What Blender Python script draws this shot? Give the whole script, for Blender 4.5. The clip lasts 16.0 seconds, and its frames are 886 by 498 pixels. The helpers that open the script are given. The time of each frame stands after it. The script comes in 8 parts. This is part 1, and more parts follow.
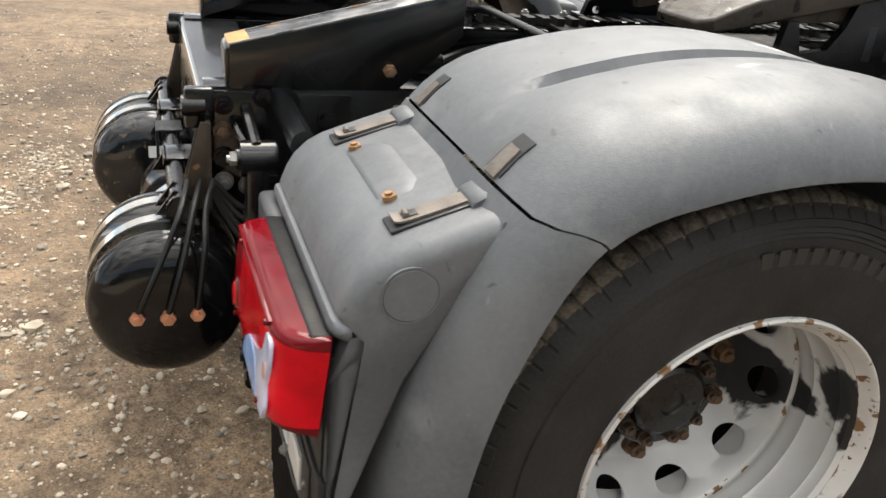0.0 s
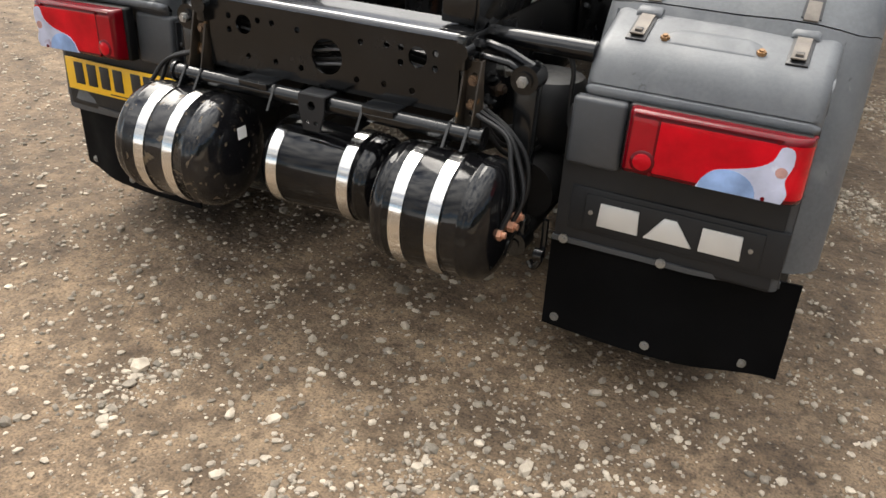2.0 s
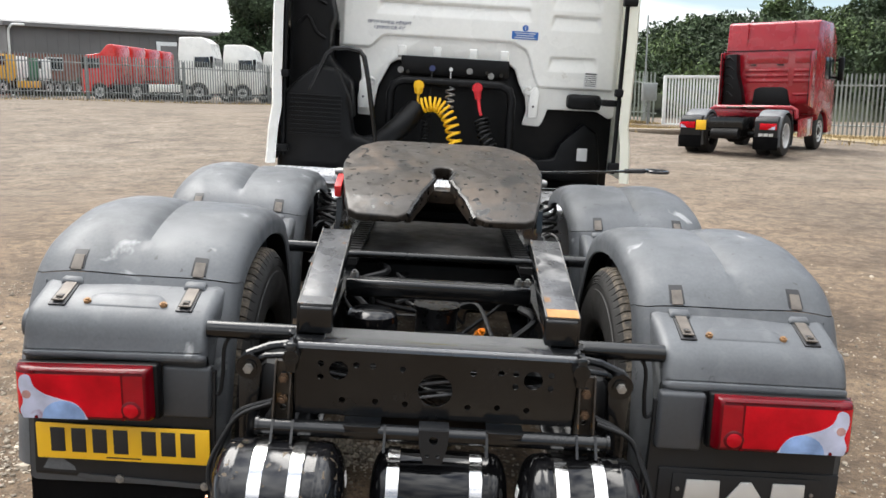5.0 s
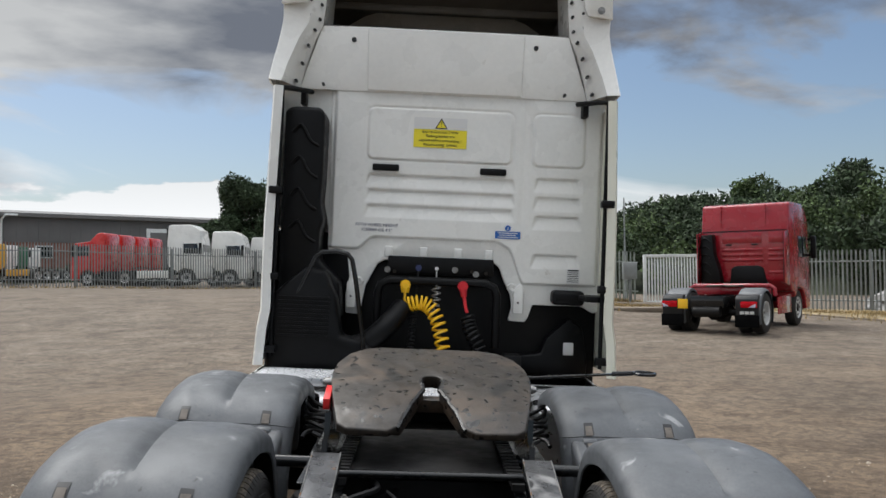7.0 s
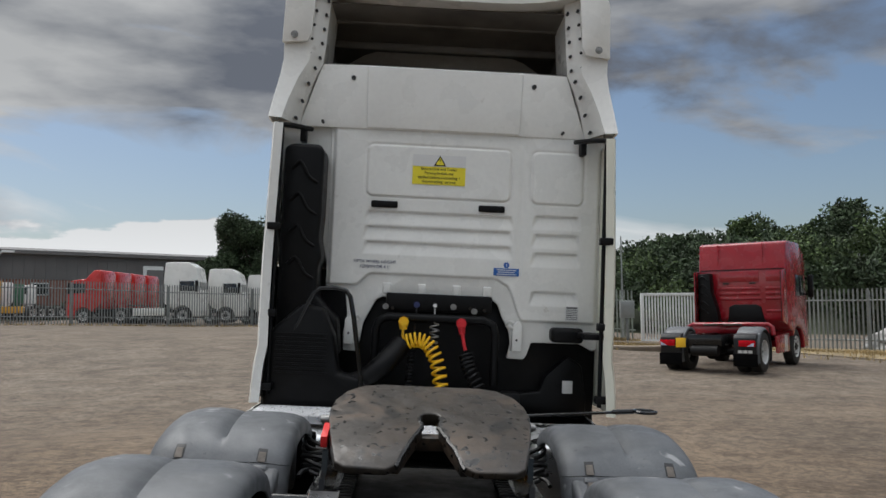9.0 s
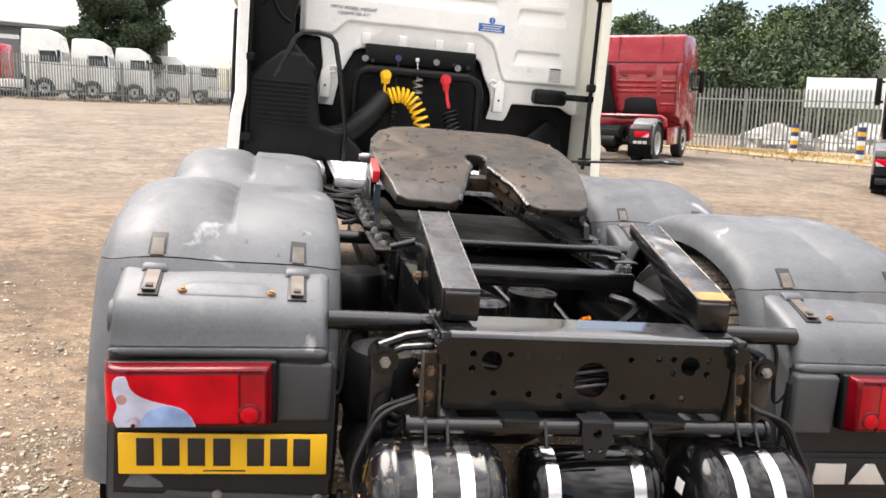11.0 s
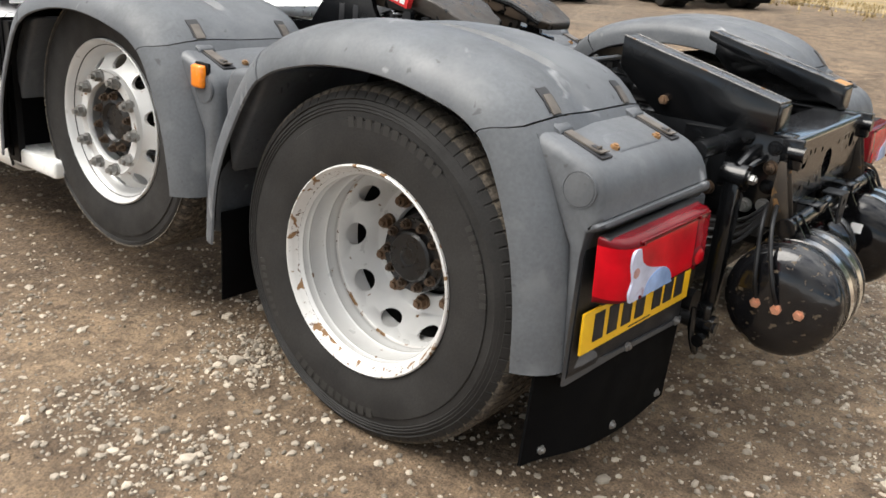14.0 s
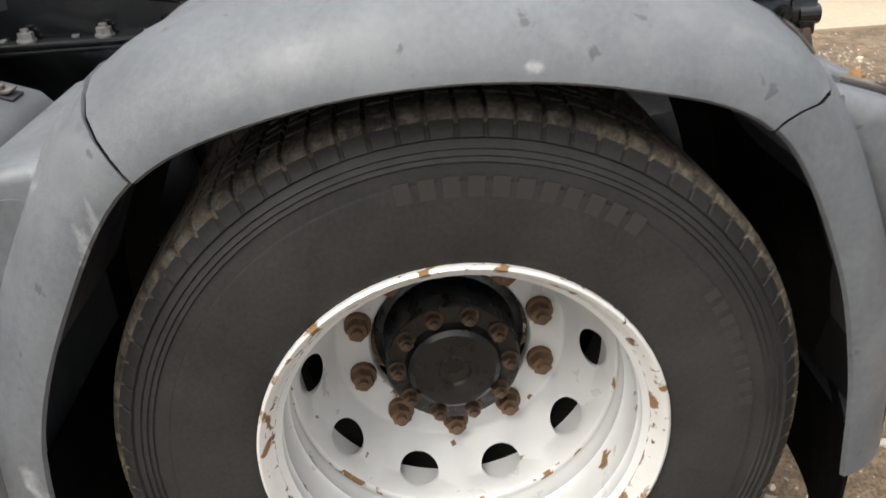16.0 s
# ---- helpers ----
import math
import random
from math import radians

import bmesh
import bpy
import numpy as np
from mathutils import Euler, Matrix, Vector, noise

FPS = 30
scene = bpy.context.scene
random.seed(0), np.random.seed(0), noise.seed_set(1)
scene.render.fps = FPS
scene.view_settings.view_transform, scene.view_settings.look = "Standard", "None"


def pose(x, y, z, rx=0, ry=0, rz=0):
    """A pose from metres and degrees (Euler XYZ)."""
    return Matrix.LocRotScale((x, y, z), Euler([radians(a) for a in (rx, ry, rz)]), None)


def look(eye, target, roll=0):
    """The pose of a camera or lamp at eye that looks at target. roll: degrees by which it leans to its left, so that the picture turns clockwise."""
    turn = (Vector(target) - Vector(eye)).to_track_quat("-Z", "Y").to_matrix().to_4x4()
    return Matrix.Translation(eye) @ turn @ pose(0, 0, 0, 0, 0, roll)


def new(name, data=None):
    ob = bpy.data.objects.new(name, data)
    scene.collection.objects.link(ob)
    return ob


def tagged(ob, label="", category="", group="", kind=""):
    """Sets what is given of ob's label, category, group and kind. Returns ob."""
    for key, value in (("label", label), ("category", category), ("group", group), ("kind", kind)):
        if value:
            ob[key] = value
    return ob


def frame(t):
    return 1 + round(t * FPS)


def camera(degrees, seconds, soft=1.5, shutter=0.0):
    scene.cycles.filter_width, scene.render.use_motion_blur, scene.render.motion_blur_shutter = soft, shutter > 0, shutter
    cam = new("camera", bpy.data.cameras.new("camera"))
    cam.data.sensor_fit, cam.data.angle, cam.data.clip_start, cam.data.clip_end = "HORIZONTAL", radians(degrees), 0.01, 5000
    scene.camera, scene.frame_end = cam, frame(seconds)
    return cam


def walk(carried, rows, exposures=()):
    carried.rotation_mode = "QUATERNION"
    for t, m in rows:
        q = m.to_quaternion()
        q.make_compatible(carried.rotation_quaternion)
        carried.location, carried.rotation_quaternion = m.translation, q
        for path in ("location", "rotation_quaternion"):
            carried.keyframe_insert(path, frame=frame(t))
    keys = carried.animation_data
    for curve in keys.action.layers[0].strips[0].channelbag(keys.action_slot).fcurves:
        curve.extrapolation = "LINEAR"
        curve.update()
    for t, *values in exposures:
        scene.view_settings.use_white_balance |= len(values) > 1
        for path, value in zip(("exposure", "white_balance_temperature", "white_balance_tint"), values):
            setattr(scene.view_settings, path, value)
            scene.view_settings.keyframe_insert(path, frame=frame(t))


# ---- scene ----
# the truck stands on ground that falls towards its right side
TILT = pose(0, 0, 0, 0.86, 3.15, 0)
cam = camera(55.5, 16.0, shutter=0.12)
PATH = [
    (0, (2.102, -0.916, 1.409), (0.411, -0.263, 0.565), 6.1),
    (0.5, (2.008, -1.386, 1.404), (0.451, -0.463, 0.555), 5.3),
    (1, (1.740, -1.861, 1.362), (0.386, -0.659, 0.512), 3.9),
    (1.5, (1.437, -2.304, 1.377), (0.348, -0.869, 0.509), 4.0),
    (2, (1.185, -2.618, 1.418), (0.451, -1.010, 0.482), 3.6),
    (2.5, (0.853, -2.868, 1.468), (0.362, -1.173, 0.526), 2.6),
    (3, (0.561, -3.093, 1.536), (0.235, -1.337, 0.637), 2.0),
    (3.5, (0.306, -3.080, 1.542), (0.099, -1.254, 0.753), 1.4),
    (4, (0.085, -3.050, 1.578), (0.019, -1.163, 0.919), 1.6),
    (4.5, (-0.046, -3.003, 1.613), (-0.027, -1.074, 1.087), 2.9),
    (5, (-0.043, -2.964, 1.646), (-0.006, -1.003, 1.253), 3.5),
    (5.2, (-0.041, -2.963, 1.662), (0.000, -0.993, 1.316), 3.6),
    (7.5, (-0.065, -2.982, 1.799), (-0.015, -0.982, 1.896), 2.3),
    (8, (-0.061, -2.986, 1.807), (-0.013, -0.996, 1.966), 2.5),
    (8.2, (-0.059, -2.988, 1.810), (-0.014, -0.998, 1.992), 2.6),
    (10.3, (-0.315, -2.848, 1.603), (-0.183, -0.859, 1.441), 2.0),
    (10.5, (-0.443, -2.821, 1.569), (-0.234, -0.843, 1.360), 3.3),
    (11, (-0.782, -2.729, 1.489), (-0.405, -0.798, 1.136), 5.1),
    (11.5, (-1.124, -2.636, 1.405), (-0.527, -0.792, 0.911), 5.4),
    (12, (-1.471, -2.440, 1.375), (-0.726, -0.694, 0.746), 6.3),
    (12.5, (-1.857, -2.283, 1.311), (-0.861, -0.672, 0.670), 5.3),
    (13, (-2.205, -2.036, 1.300), (-1.060, -0.532, 0.646), 3.5),
    (13.5, (-2.505, -1.718, 1.334), (-1.203, -0.361, 0.654), 2.3),
    (14, (-2.770, -1.428, 1.356), (-1.260, -0.304, 0.681), 5.1),
    (14.5, (-2.731, -1.083, 1.384), (-1.064, -0.115, 0.852), 4.1),
    (15, (-2.610, -0.726, 1.392), (-0.825, 0.060, 0.949), 1.5),
    (15.5, (-2.408, -0.335, 1.383), (-0.521, 0.012, 0.817), -2.0),
    (16, (-2.154, 0.067, 1.308), (-0.368, -0.015, 0.412), -3.8),
]
EXPOSURES = [(0.0, 1.12, 6800, 10.0), (0.5, 0.97, 6767, 10.0), (1.5, 0.99, 6700, 10.0), (2.5, 0.95, 6600, 10.0), (3.5, 0.98, 6500, 10.0), (4.5, 0.93, 6400, 10.0), (5.2, 0.85, 6300, 10.0), (7.5, -0.14, 6180, 9.5), (8.2, -0.26, 6180, 9.5), (10.3, 0.33, 6300, 11.0), (11.0, 1.3, 6750, 15.0), (11.5, 1.48, 6650, 13.0), (12.0, 1.45, 6550, 11.0), (13.0, 1.22, 6500, 10.0), (13.5, 0.95, 6500, 10.0), (14.0, 0.82, 6500, 10.0), (14.5, 0.92, 6500, 10.0), (15.0, 0.82, 6500, 10.0), (16.0, 0.86, 6500, 10.0)]
walk(cam, [(t, TILT @ look(eye, target, roll)) for t, eye, target, roll in PATH], EXPOSURES)

# ---- light ----
SUN_EL, SUN_AZ = 58.0, 310.0  # degrees; azimuth from +y towards +x
world = bpy.data.worlds.new("world")
scene.world = world
world.use_nodes = True
wn, wl = world.node_tree.nodes, world.node_tree.links
wn.clear()
w_out = wn.new("ShaderNodeOutputWorld")
w_bg = wn.new("ShaderNodeBackground")
w_sky = wn.new("ShaderNodeTexSky")
w_sky.sky_type = "NISHITA"
w_sky.sun_disc = False
w_sky.sun_elevation = radians(SUN_EL)
w_sky.sun_rotation = radians(SUN_AZ)
w_sky.air_density, w_sky.dust_density = 1.0, 1.5
w_gain = wn.new("ShaderNodeVectorMath")
w_gain.operation = "SCALE"
w_gain.inputs[3].default_value = 0.10
wl.new(w_sky.outputs[0], w_gain.inputs[0])
w_tc = wn.new("ShaderNodeTexCoord")
w_map = wn.new("ShaderNodeMapping")
w_map.inputs["Scale"].default_value = (1.0, 1.0, 3.2)
w_map.inputs["Location"].default_value = (0.35, 0.1, 0.0)
wl.new(w_tc.outputs["Generated"], w_map.inputs[0])
w_noise = wn.new("ShaderNodeTexNoise")
w_noise.inputs["Scale"].default_value = 2.1
w_noise.inputs["Detail"].default_value = 9.0
w_noise.inputs["Roughness"].default_value = 0.55
w_noise.inputs["Distortion"].default_value = 0.7
wl.new(w_map.outputs[0], w_noise.inputs[0])
w_ramp = wn.new("ShaderNodeValToRGB")
w_ramp.color_ramp.elements[0].position = 0.405
w_ramp.color_ramp.elements[1].position = 0.54
w_sep = wn.new("ShaderNodeSeparateXYZ")
wl.new(w_tc.outputs["Generated"], w_sep.inputs[0])


def sky_math(op, a, b):
    node = wn.new("ShaderNodeMath")
    node.operation = op
    for k, v in enumerate((a, b)):
        if isinstance(v, float):
            node.inputs[k].default_value = v
        else:
            wl.new(v, node.inputs[k])
    return node.outputs[0]


def sky_range(src, a, b, lo, hi):
    node = wn.new("ShaderNodeMapRange")
    node.interpolation_type = "SMOOTHSTEP"
    for k, v in enumerate((a, b, lo, hi)):
        node.inputs[k + 1].default_value = v
    wl.new(src, node.inputs[0])
    return node.outputs[0]


# a clear band low over the horizon, a bank of cumulus under it to the left, a grey sheet above
w_billow = wn.new("ShaderNodeTexNoise")
w_billow.inputs["Scale"].default_value = 7.0
w_billow.inputs["Detail"].default_value = 7.0
wl.new(w_map.outputs[0], w_billow.inputs[0])
w_height = sky_math("ADD", w_sep.outputs[2], sky_math("MULTIPLY", sky_math("SUBTRACT", w_noise.outputs[0], 0.5), 0.16))
w_clear = sky_math("ADD", sky_range(w_height, 0.17, 0.255, -0.10, 0.10), 0.0)
w_edge = sky_math("ADD", w_sep.outputs[2], sky_math("MULTIPLY", sky_math("SUBTRACT", w_billow.outputs[0], 0.5), 0.10))
w_bank = sky_math("MULTIPLY", sky_range(w_edge, 0.085, 0.105, 1.0, 0.0), sky_range(w_sep.outputs[0], -0.12, -0.26, 0.0, 1.0))
w_cover = sky_math("ADD", sky_math("ADD", w_noise.outputs[0], w_clear), sky_math("MULTIPLY", w_bank, 0.6))
wl.new(w_cover, w_ramp.inputs[0])
w_noise2 = wn.new("ShaderNodeTexNoise")
w_noise2.inputs["Scale"].default_value = 3.4
w_noise2.inputs["Detail"].default_value = 8.0
wl.new(w_map.outputs[0], w_noise2.inputs[0])
w_ramp2 = wn.new("ShaderNodeValToRGB")
w_ramp2.color_ramp.elements[0].position, w_ramp2.color_ramp.elements[0].color = 0.39, (0.31, 0.335, 0.39, 1)
w_ramp2.color_ramp.elements[1].position, w_ramp2.color_ramp.elements[1].color = 0.60, (1.05, 1.04, 1.01, 1)
wl.new(sky_math("ADD", w_noise2.outputs[0], sky_math("MULTIPLY", w_bank, 0.25)), w_ramp2.inputs[0])
w_mix = wn.new("ShaderNodeMix")
w_mix.data_type = "RGBA"
wl.new(w_ramp.outputs[0], w_mix.inputs[0])
wl.new(w_gain.outputs[0], w_mix.inputs[6])
# clouds are brightest overhead, as under any overcast
w_up = wn.new("ShaderNodeFloatCurve")
wc = w_up.mapping.curves[0]
wc.points[0].location, wc.points[1].location = (0.0, 0.46), (1.0, 1.12)
for p in ((0.12, 0.31), (0.30, 0.21), (0.60, 0.52)):
    wc.points.new(*p)
w_up.mapping.update()
wl.new(w_sep.outputs[2], w_up.inputs[1])
w_up2 = wn.new("ShaderNodeMath")
w_up2.operation = "MULTIPLY"
w_up2.inputs[1].default_value = 2.45
wl.new(w_up.outputs[0], w_up2.inputs[0])
w_cloud = wn.new("ShaderNodeVectorMath")
w_cloud.operation = "SCALE"
wl.new(w_ramp2.outputs[0], w_cloud.inputs[0])
wl.new(w_up2.outputs[0], w_cloud.inputs[3])
wl.new(w_cloud.outputs[0], w_mix.inputs[7])
wl.new(w_mix.outputs[2], w_bg.inputs[0])
w_bg.inputs[1].default_value = 1.0
wl.new(w_bg.outputs[0], w_out.inputs[0])

sun = new("sun", bpy.data.lights.new("sun", "SUN"))
sun.data.energy, sun.data.angle, sun.data.color = 2.6, radians(44), (1.0, 0.95, 0.87)
az, el = radians(SUN_AZ), radians(SUN_EL)
sun.matrix_world = look((30 * math.sin(az) * math.cos(el), 30 * math.cos(az) * math.cos(el), 30 * math.sin(el)), (0, 0, 0))

# ---- materials ----
def material(name, color, rough=0.5, metal=0.0, var=0.15, scale=6.0, bump=0.0, bscale=60.0, spots=None, coat=0.0, rvar=0.1, seed=0.0, fine=0.0, island=0.0, rand=0.0, spec=0.5):
    """Surface with two scales of variation. spots: (colour, coverage 0..1, scale, roughness[, edge]) patches of wear or dirt, hard edged unless edge is wide."""
    m = bpy.data.materials.new(name)
    m.use_nodes = True
    n, l = m.node_tree.nodes, m.node_tree.links
    b = n["Principled BSDF"]
    tc = n.new("ShaderNodeTexCoord")
    mp = n.new("ShaderNodeMapping")
    mp.inputs["Location"].default_value = (seed, seed * 1.7, seed * 0.6)
    l.new(tc.outputs["Object"], mp.inputs[0])

    def noise_tex(sc, detail=6.0, dist=0.0):
        t = n.new("ShaderNodeTexNoise")
        t.inputs["Scale"].default_value, t.inputs["Detail"].default_value, t.inputs["Distortion"].default_value = sc, detail, dist
        l.new(mp.outputs[0], t.inputs[0])
        return t.outputs[0]

    def mapped(src, lo, hi, a=0.3, z=0.7):
        r = n.new("ShaderNodeMapRange")
        r.inputs[1].default_value, r.inputs[2].default_value, r.inputs[3].default_value, r.inputs[4].default_value = a, z, lo, hi
        l.new(src, r.inputs[0])
        return r.outputs[0]

    def mixed(fac, a, z, mode="MIX"):
        x = n.new("ShaderNodeMix")
        x.data_type, x.blend_type = "RGBA", mode
        for sock, v in ((x.inputs[0], fac), (x.inputs[6], a), (x.inputs[7], z)):
            if isinstance(v, (int, float)):
                sock.default_value = v
            elif isinstance(v, tuple):
                sock.default_value = (*v[:3], 1)
            else:
                l.new(v, sock)
        return x.outputs[2]

    big = noise_tex(scale)
    col = mixed(mapped(big, 0, 1), tuple(c * (1 - var) for c in color), tuple(min(1, c * (1 + var)) for c in color))
    if fine:
        g = mapped(noise_tex(scale * 22, 3.0), 1 - fine, 1 + fine)
        cc = n.new("ShaderNodeVectorMath")
        cc.operation = "SCALE"
        l.new(col, cc.inputs[0])
        l.new(g, cc.inputs[3])
        col = cc.outputs[0]
    for flag, node, sock in ((island, "ShaderNodeNewGeometry", "Random Per Island"), (rand, "ShaderNodeObjectInfo", "Random")):
        if flag:
            gi = n.new(node)
            cc = n.new("ShaderNodeVectorMath")
            cc.operation = "SCALE"
            l.new(col, cc.inputs[0])
            l.new(mapped(gi.outputs[sock], 1 - flag, 1 + flag, 0, 1), cc.inputs[3])
            col = cc.outputs[0]
    r = mapped(noise_tex(scale * 2.3), max(0, rough - rvar), min(1, rough + rvar))
    for sp in spots or ():
        scol, cover, ssc, srough, *edge_ = sp
        soft_ = edge_[0] if edge_ else 0.032
        f = mapped(noise_tex(ssc, 8.0, 0.4), 0, 1, 0.72 - 0.44 * cover, 0.72 - 0.44 * cover + soft_)
        col = mixed(f, col, scol)
        rr = n.new("ShaderNodeMix")
        l.new(f, rr.inputs[0])
        l.new(r, rr.inputs[2])
        rr.inputs[3].default_value = srough
        r = rr.outputs[0]
    l.new(col, b.inputs["Base Color"])
    l.new(r, b.inputs["Roughness"])
    b.inputs["Metallic"].default_value = metal
    b.inputs["Specular IOR Level"].default_value = spec
    b.inputs["Coat Weight"].default_value = coat
    b.inputs["Coat Roughness"].default_value = 0.08
    if bump:
        bp = n.new("ShaderNodeBump")
        bp.inputs["Strength"].default_value, bp.inputs["Distance"].default_value = bump, 0.004
        l.new(noise_tex(bscale, 4.0), bp.inputs["Height"])
        l.new(bp.outputs[0], b.inputs["Normal"])
    return m


M = {}
M["guard"] = material("guard_plastic", (0.088, 0.094, 0.102), 0.50, var=0.18, scale=5.0, bump=0.14, bscale=420, fine=0.10, rvar=0.14, spec=0.5, spots=[((0.138, 0.144, 0.150), 0.42, 2.6, 0.55, 0.22), ((0.135, 0.14, 0.146), 0.34, 11.0, 0.6, 0.2), ((0.30, 0.305, 0.31), 0.13, 8.0, 0.6, 0.07), ((0.06, 0.062, 0.065), 0.12, 30.0, 0.6, 0.05)])
# dark plastic parts, and painted shade on the skirt under the tail lamp
M["guard_dark"] = material("guard_dark_and_shaded", (0.0115, 0.0122, 0.014), 0.48, var=0.2, scale=5, bump=0.15, bscale=300, spec=0.35)
M["flap"] = material("flap_rubber", (0.0028, 0.0028, 0.0031), 0.75, var=0.4, scale=4, bump=0.1, bscale=120, spec=0.06)
M["chassis"] = material("chassis_paint", (0.0034, 0.0037, 0.0043), 0.20, var=0.4, scale=5, bump=0.10, bscale=45, coat=0.25, rvar=0.10, spec=0.4)
# dirt on the running gear; also the darkness put inside the mudguard arches
M["under"] = material("underbody_dirt_arch_dark", (0.0055, 0.0052, 0.0052), 0.6, var=0.5, scale=7, bump=0.4, bscale=40, spec=0.25)
M["tank"] = material("tank_gloss", (0.004, 0.004, 0.0045), 0.10, var=0.3, scale=6, spec=0.36, bump=0.05, bscale=22, rvar=0.06)
M["tank_worn"] = material("tank_gloss_rusty", (0.006, 0.006, 0.007), 0.14, var=0.3, scale=6, coat=0.1, bump=0.25, bscale=30, spots=[((0.085, 0.062, 0.038), 0.21, 46, 0.7), ((0.13, 0.095, 0.055), 0.15, 12, 0.7)])
M["steel"] = material("polished_strap", (0.72, 0.71, 0.69), 0.16, 1.0, var=0.1, scale=9, rvar=0.06)
M["zinc"] = material("zinc_fixing", (0.30, 0.295, 0.285), 0.42, 0.8, var=0.3, scale=30)
M["copper"] = material("copper_fitting", (0.62, 0.32, 0.21), 0.4, 0.7, var=0.25, scale=40)
M["rust"] = material("rusty_bolt", (0.135, 0.078, 0.042), 0.72, 0.1, var=0.45, scale=40, bump=0.3, bscale=200)
M["latch"] = material("latch_strap", (0.125, 0.108, 0.092), 0.5, 0.3, var=0.3, scale=25, bump=0.2, bscale=150)
M["hanger"] = material("hanger_brown", (0.035, 0.026, 0.018), 0.5, 0.2, var=0.5, scale=14, spots=[((0.16, 0.085, 0.03), 0.25, 18, 0.7)])
M["black"] = material("black_plastic", (0.0030, 0.0030, 0.0034), 0.45, var=0.3, scale=9, bump=0.1, bscale=160, spec=0.22)
M["hose"] = material("rubber_hose", (0.006, 0.006, 0.0066), 0.45, var=0.3, scale=20, spec=0.35)
M["tyre"] = material("tyre_rubber", (0.0250, 0.0240, 0.0230), 0.62, var=0.25, scale=7, bump=0.2, bscale=140, fine=0.15, spec=0.22)
M["tread"] = material("tread_dusty", (0.070, 0.058, 0.045), 0.85, var=0.5, scale=10, bump=0.6, bscale=110, fine=0.4, spots=[((0.155, 0.128, 0.095), 0.50, 60, 0.9, 0.14), ((0.02, 0.018, 0.016), 0.3, 34, 0.8, 0.1)])
M["tyre_letter"] = material("tyre_raised", (0.0280, 0.0270, 0.0258), 0.5, var=0.2, scale=9, spec=0.35)
M["rim"] = material("rim_silver", (0.56, 0.56, 0.55), 0.36, 0.15, var=0.09, scale=8, spots=[((0.16, 0.09, 0.04), 0.10, 22, 0.8)])
M["rim_flaking"] = material("rim_flaking_paint", (0.56, 0.56, 0.55), 0.38, 0.15, var=0.08, scale=8, spots=[((0.012, 0.011, 0.011), 0.35, 5.5, 0.6)])
M["rim_edge"] = material("rim_edge_rusty", (0.58, 0.57, 0.55), 0.42, 0.2, var=0.1, scale=8, spots=[((0.21, 0.12, 0.055), 0.33, 26, 0.8), ((0.10, 0.055, 0.03), 0.2, 60, 0.8)])
M["lens_red"] = material("red_lens", (0.46, 0.003, 0.010), 0.12, var=0.30, scale=11, bump=0.14, bscale=180, spec=0.18)
M["lens_dark"] = material("red_lens_ribbed", (0.27, 0.002, 0.008), 0.12, var=0.2, scale=9, bump=0.12, bscale=260, spec=0.4)
M["lens_clear"] = material("clear_lens", (0.42, 0.44, 0.56), 0.14, var=0.25, scale=11, coat=0.2, spots=[((0.20, 0.07, 0.09), 0.16, 16, 0.2, 0.12), ((0.62, 0.66, 0.76), 0.20, 22, 0.15, 0.1)])
# blue of the sky as reflected in the lens dome, painted on
M["lens_blue"] = material("lens_sky_reflection", (0.22, 0.33, 0.56), 0.16, var=0.35, scale=14, coat=0.2)
M["bulb_amber"] = material("bulb_behind_lens", (0.42, 0.24, 0.22), 0.2, var=0.3, scale=40)
M["amber"] = material("amber_lens", (0.80, 0.22, 0.01), 0.25, var=0.1, scale=20, coat=0.4)
M["plate"] = material("plate_yellow", (0.86, 0.50, 0.015), 0.35, var=0.05, scale=6)
M["ink"] = material("black_ink", (0.012, 0.012, 0.014), 0.5, var=0.1)
M["badge"] = material("badge_silver", (0.62, 0.62, 0.61), 0.35, 0.4, var=0.08)
M["white"] = material("cab_white", (0.80, 0.795, 0.76), 0.3, var=0.05, scale=1.6, coat=0.3, fine=0.02, spots=[((0.55, 0.53, 0.48), 0.10, 3.0, 0.5)])
# cab white with the warm light on the right fairing put into it
M["cream"] = material("fairing_warm_lit", (0.72, 0.71, 0.60), 0.35, var=0.06, scale=2, coat=0.2)
M["grp"] = material("deflector_inner", (0.135, 0.125, 0.112), 0.75, var=0.25, scale=3, bump=0.3, bscale=30)
M["alu"] = material("aluminium_tread", (0.76, 0.76, 0.77), 0.33, 0.75, var=0.12, scale=12)
M["grease"] = material("greased_iron", (0.029, 0.0225, 0.017), 0.42, 0.1, var=0.45, scale=5, bump=1.0, bscale=22, fine=0.25, rvar=0.2, spots=[((0.070, 0.047, 0.030), 0.56, 2.6, 0.55, 0.16), ((0.012, 0.0105, 0.009), 0.40, 5, 0.36, 0.08), ((0.004, 0.0038, 0.0036), 0.27, 24, 0.25)])
M["grease_black"] = material("black_grease", (0.006, 0.0056, 0.0052), 0.32, var=0.5, scale=30, bump=0.8, bscale=60)
M["worn_ramp"] = material("worn_ramp_steel", (0.075, 0.076, 0.080), 0.30, 0.35, var=0.5, scale=10, bump=0.2, bscale=40, fine=0.25, spots=[((0.30, 0.295, 0.29), 0.30, 6, 0.4, 0.10), ((0.020, 0.020, 0.022), 0.30, 9, 0.35, 0.08), ((0.19, 0.105, 0.05), 0.20, 10, 0.7)])
M["edge_rust"] = material("bare_orange_steel", (0.42, 0.22, 0.08), 0.6, 0.3, var=0.3, scale=25)
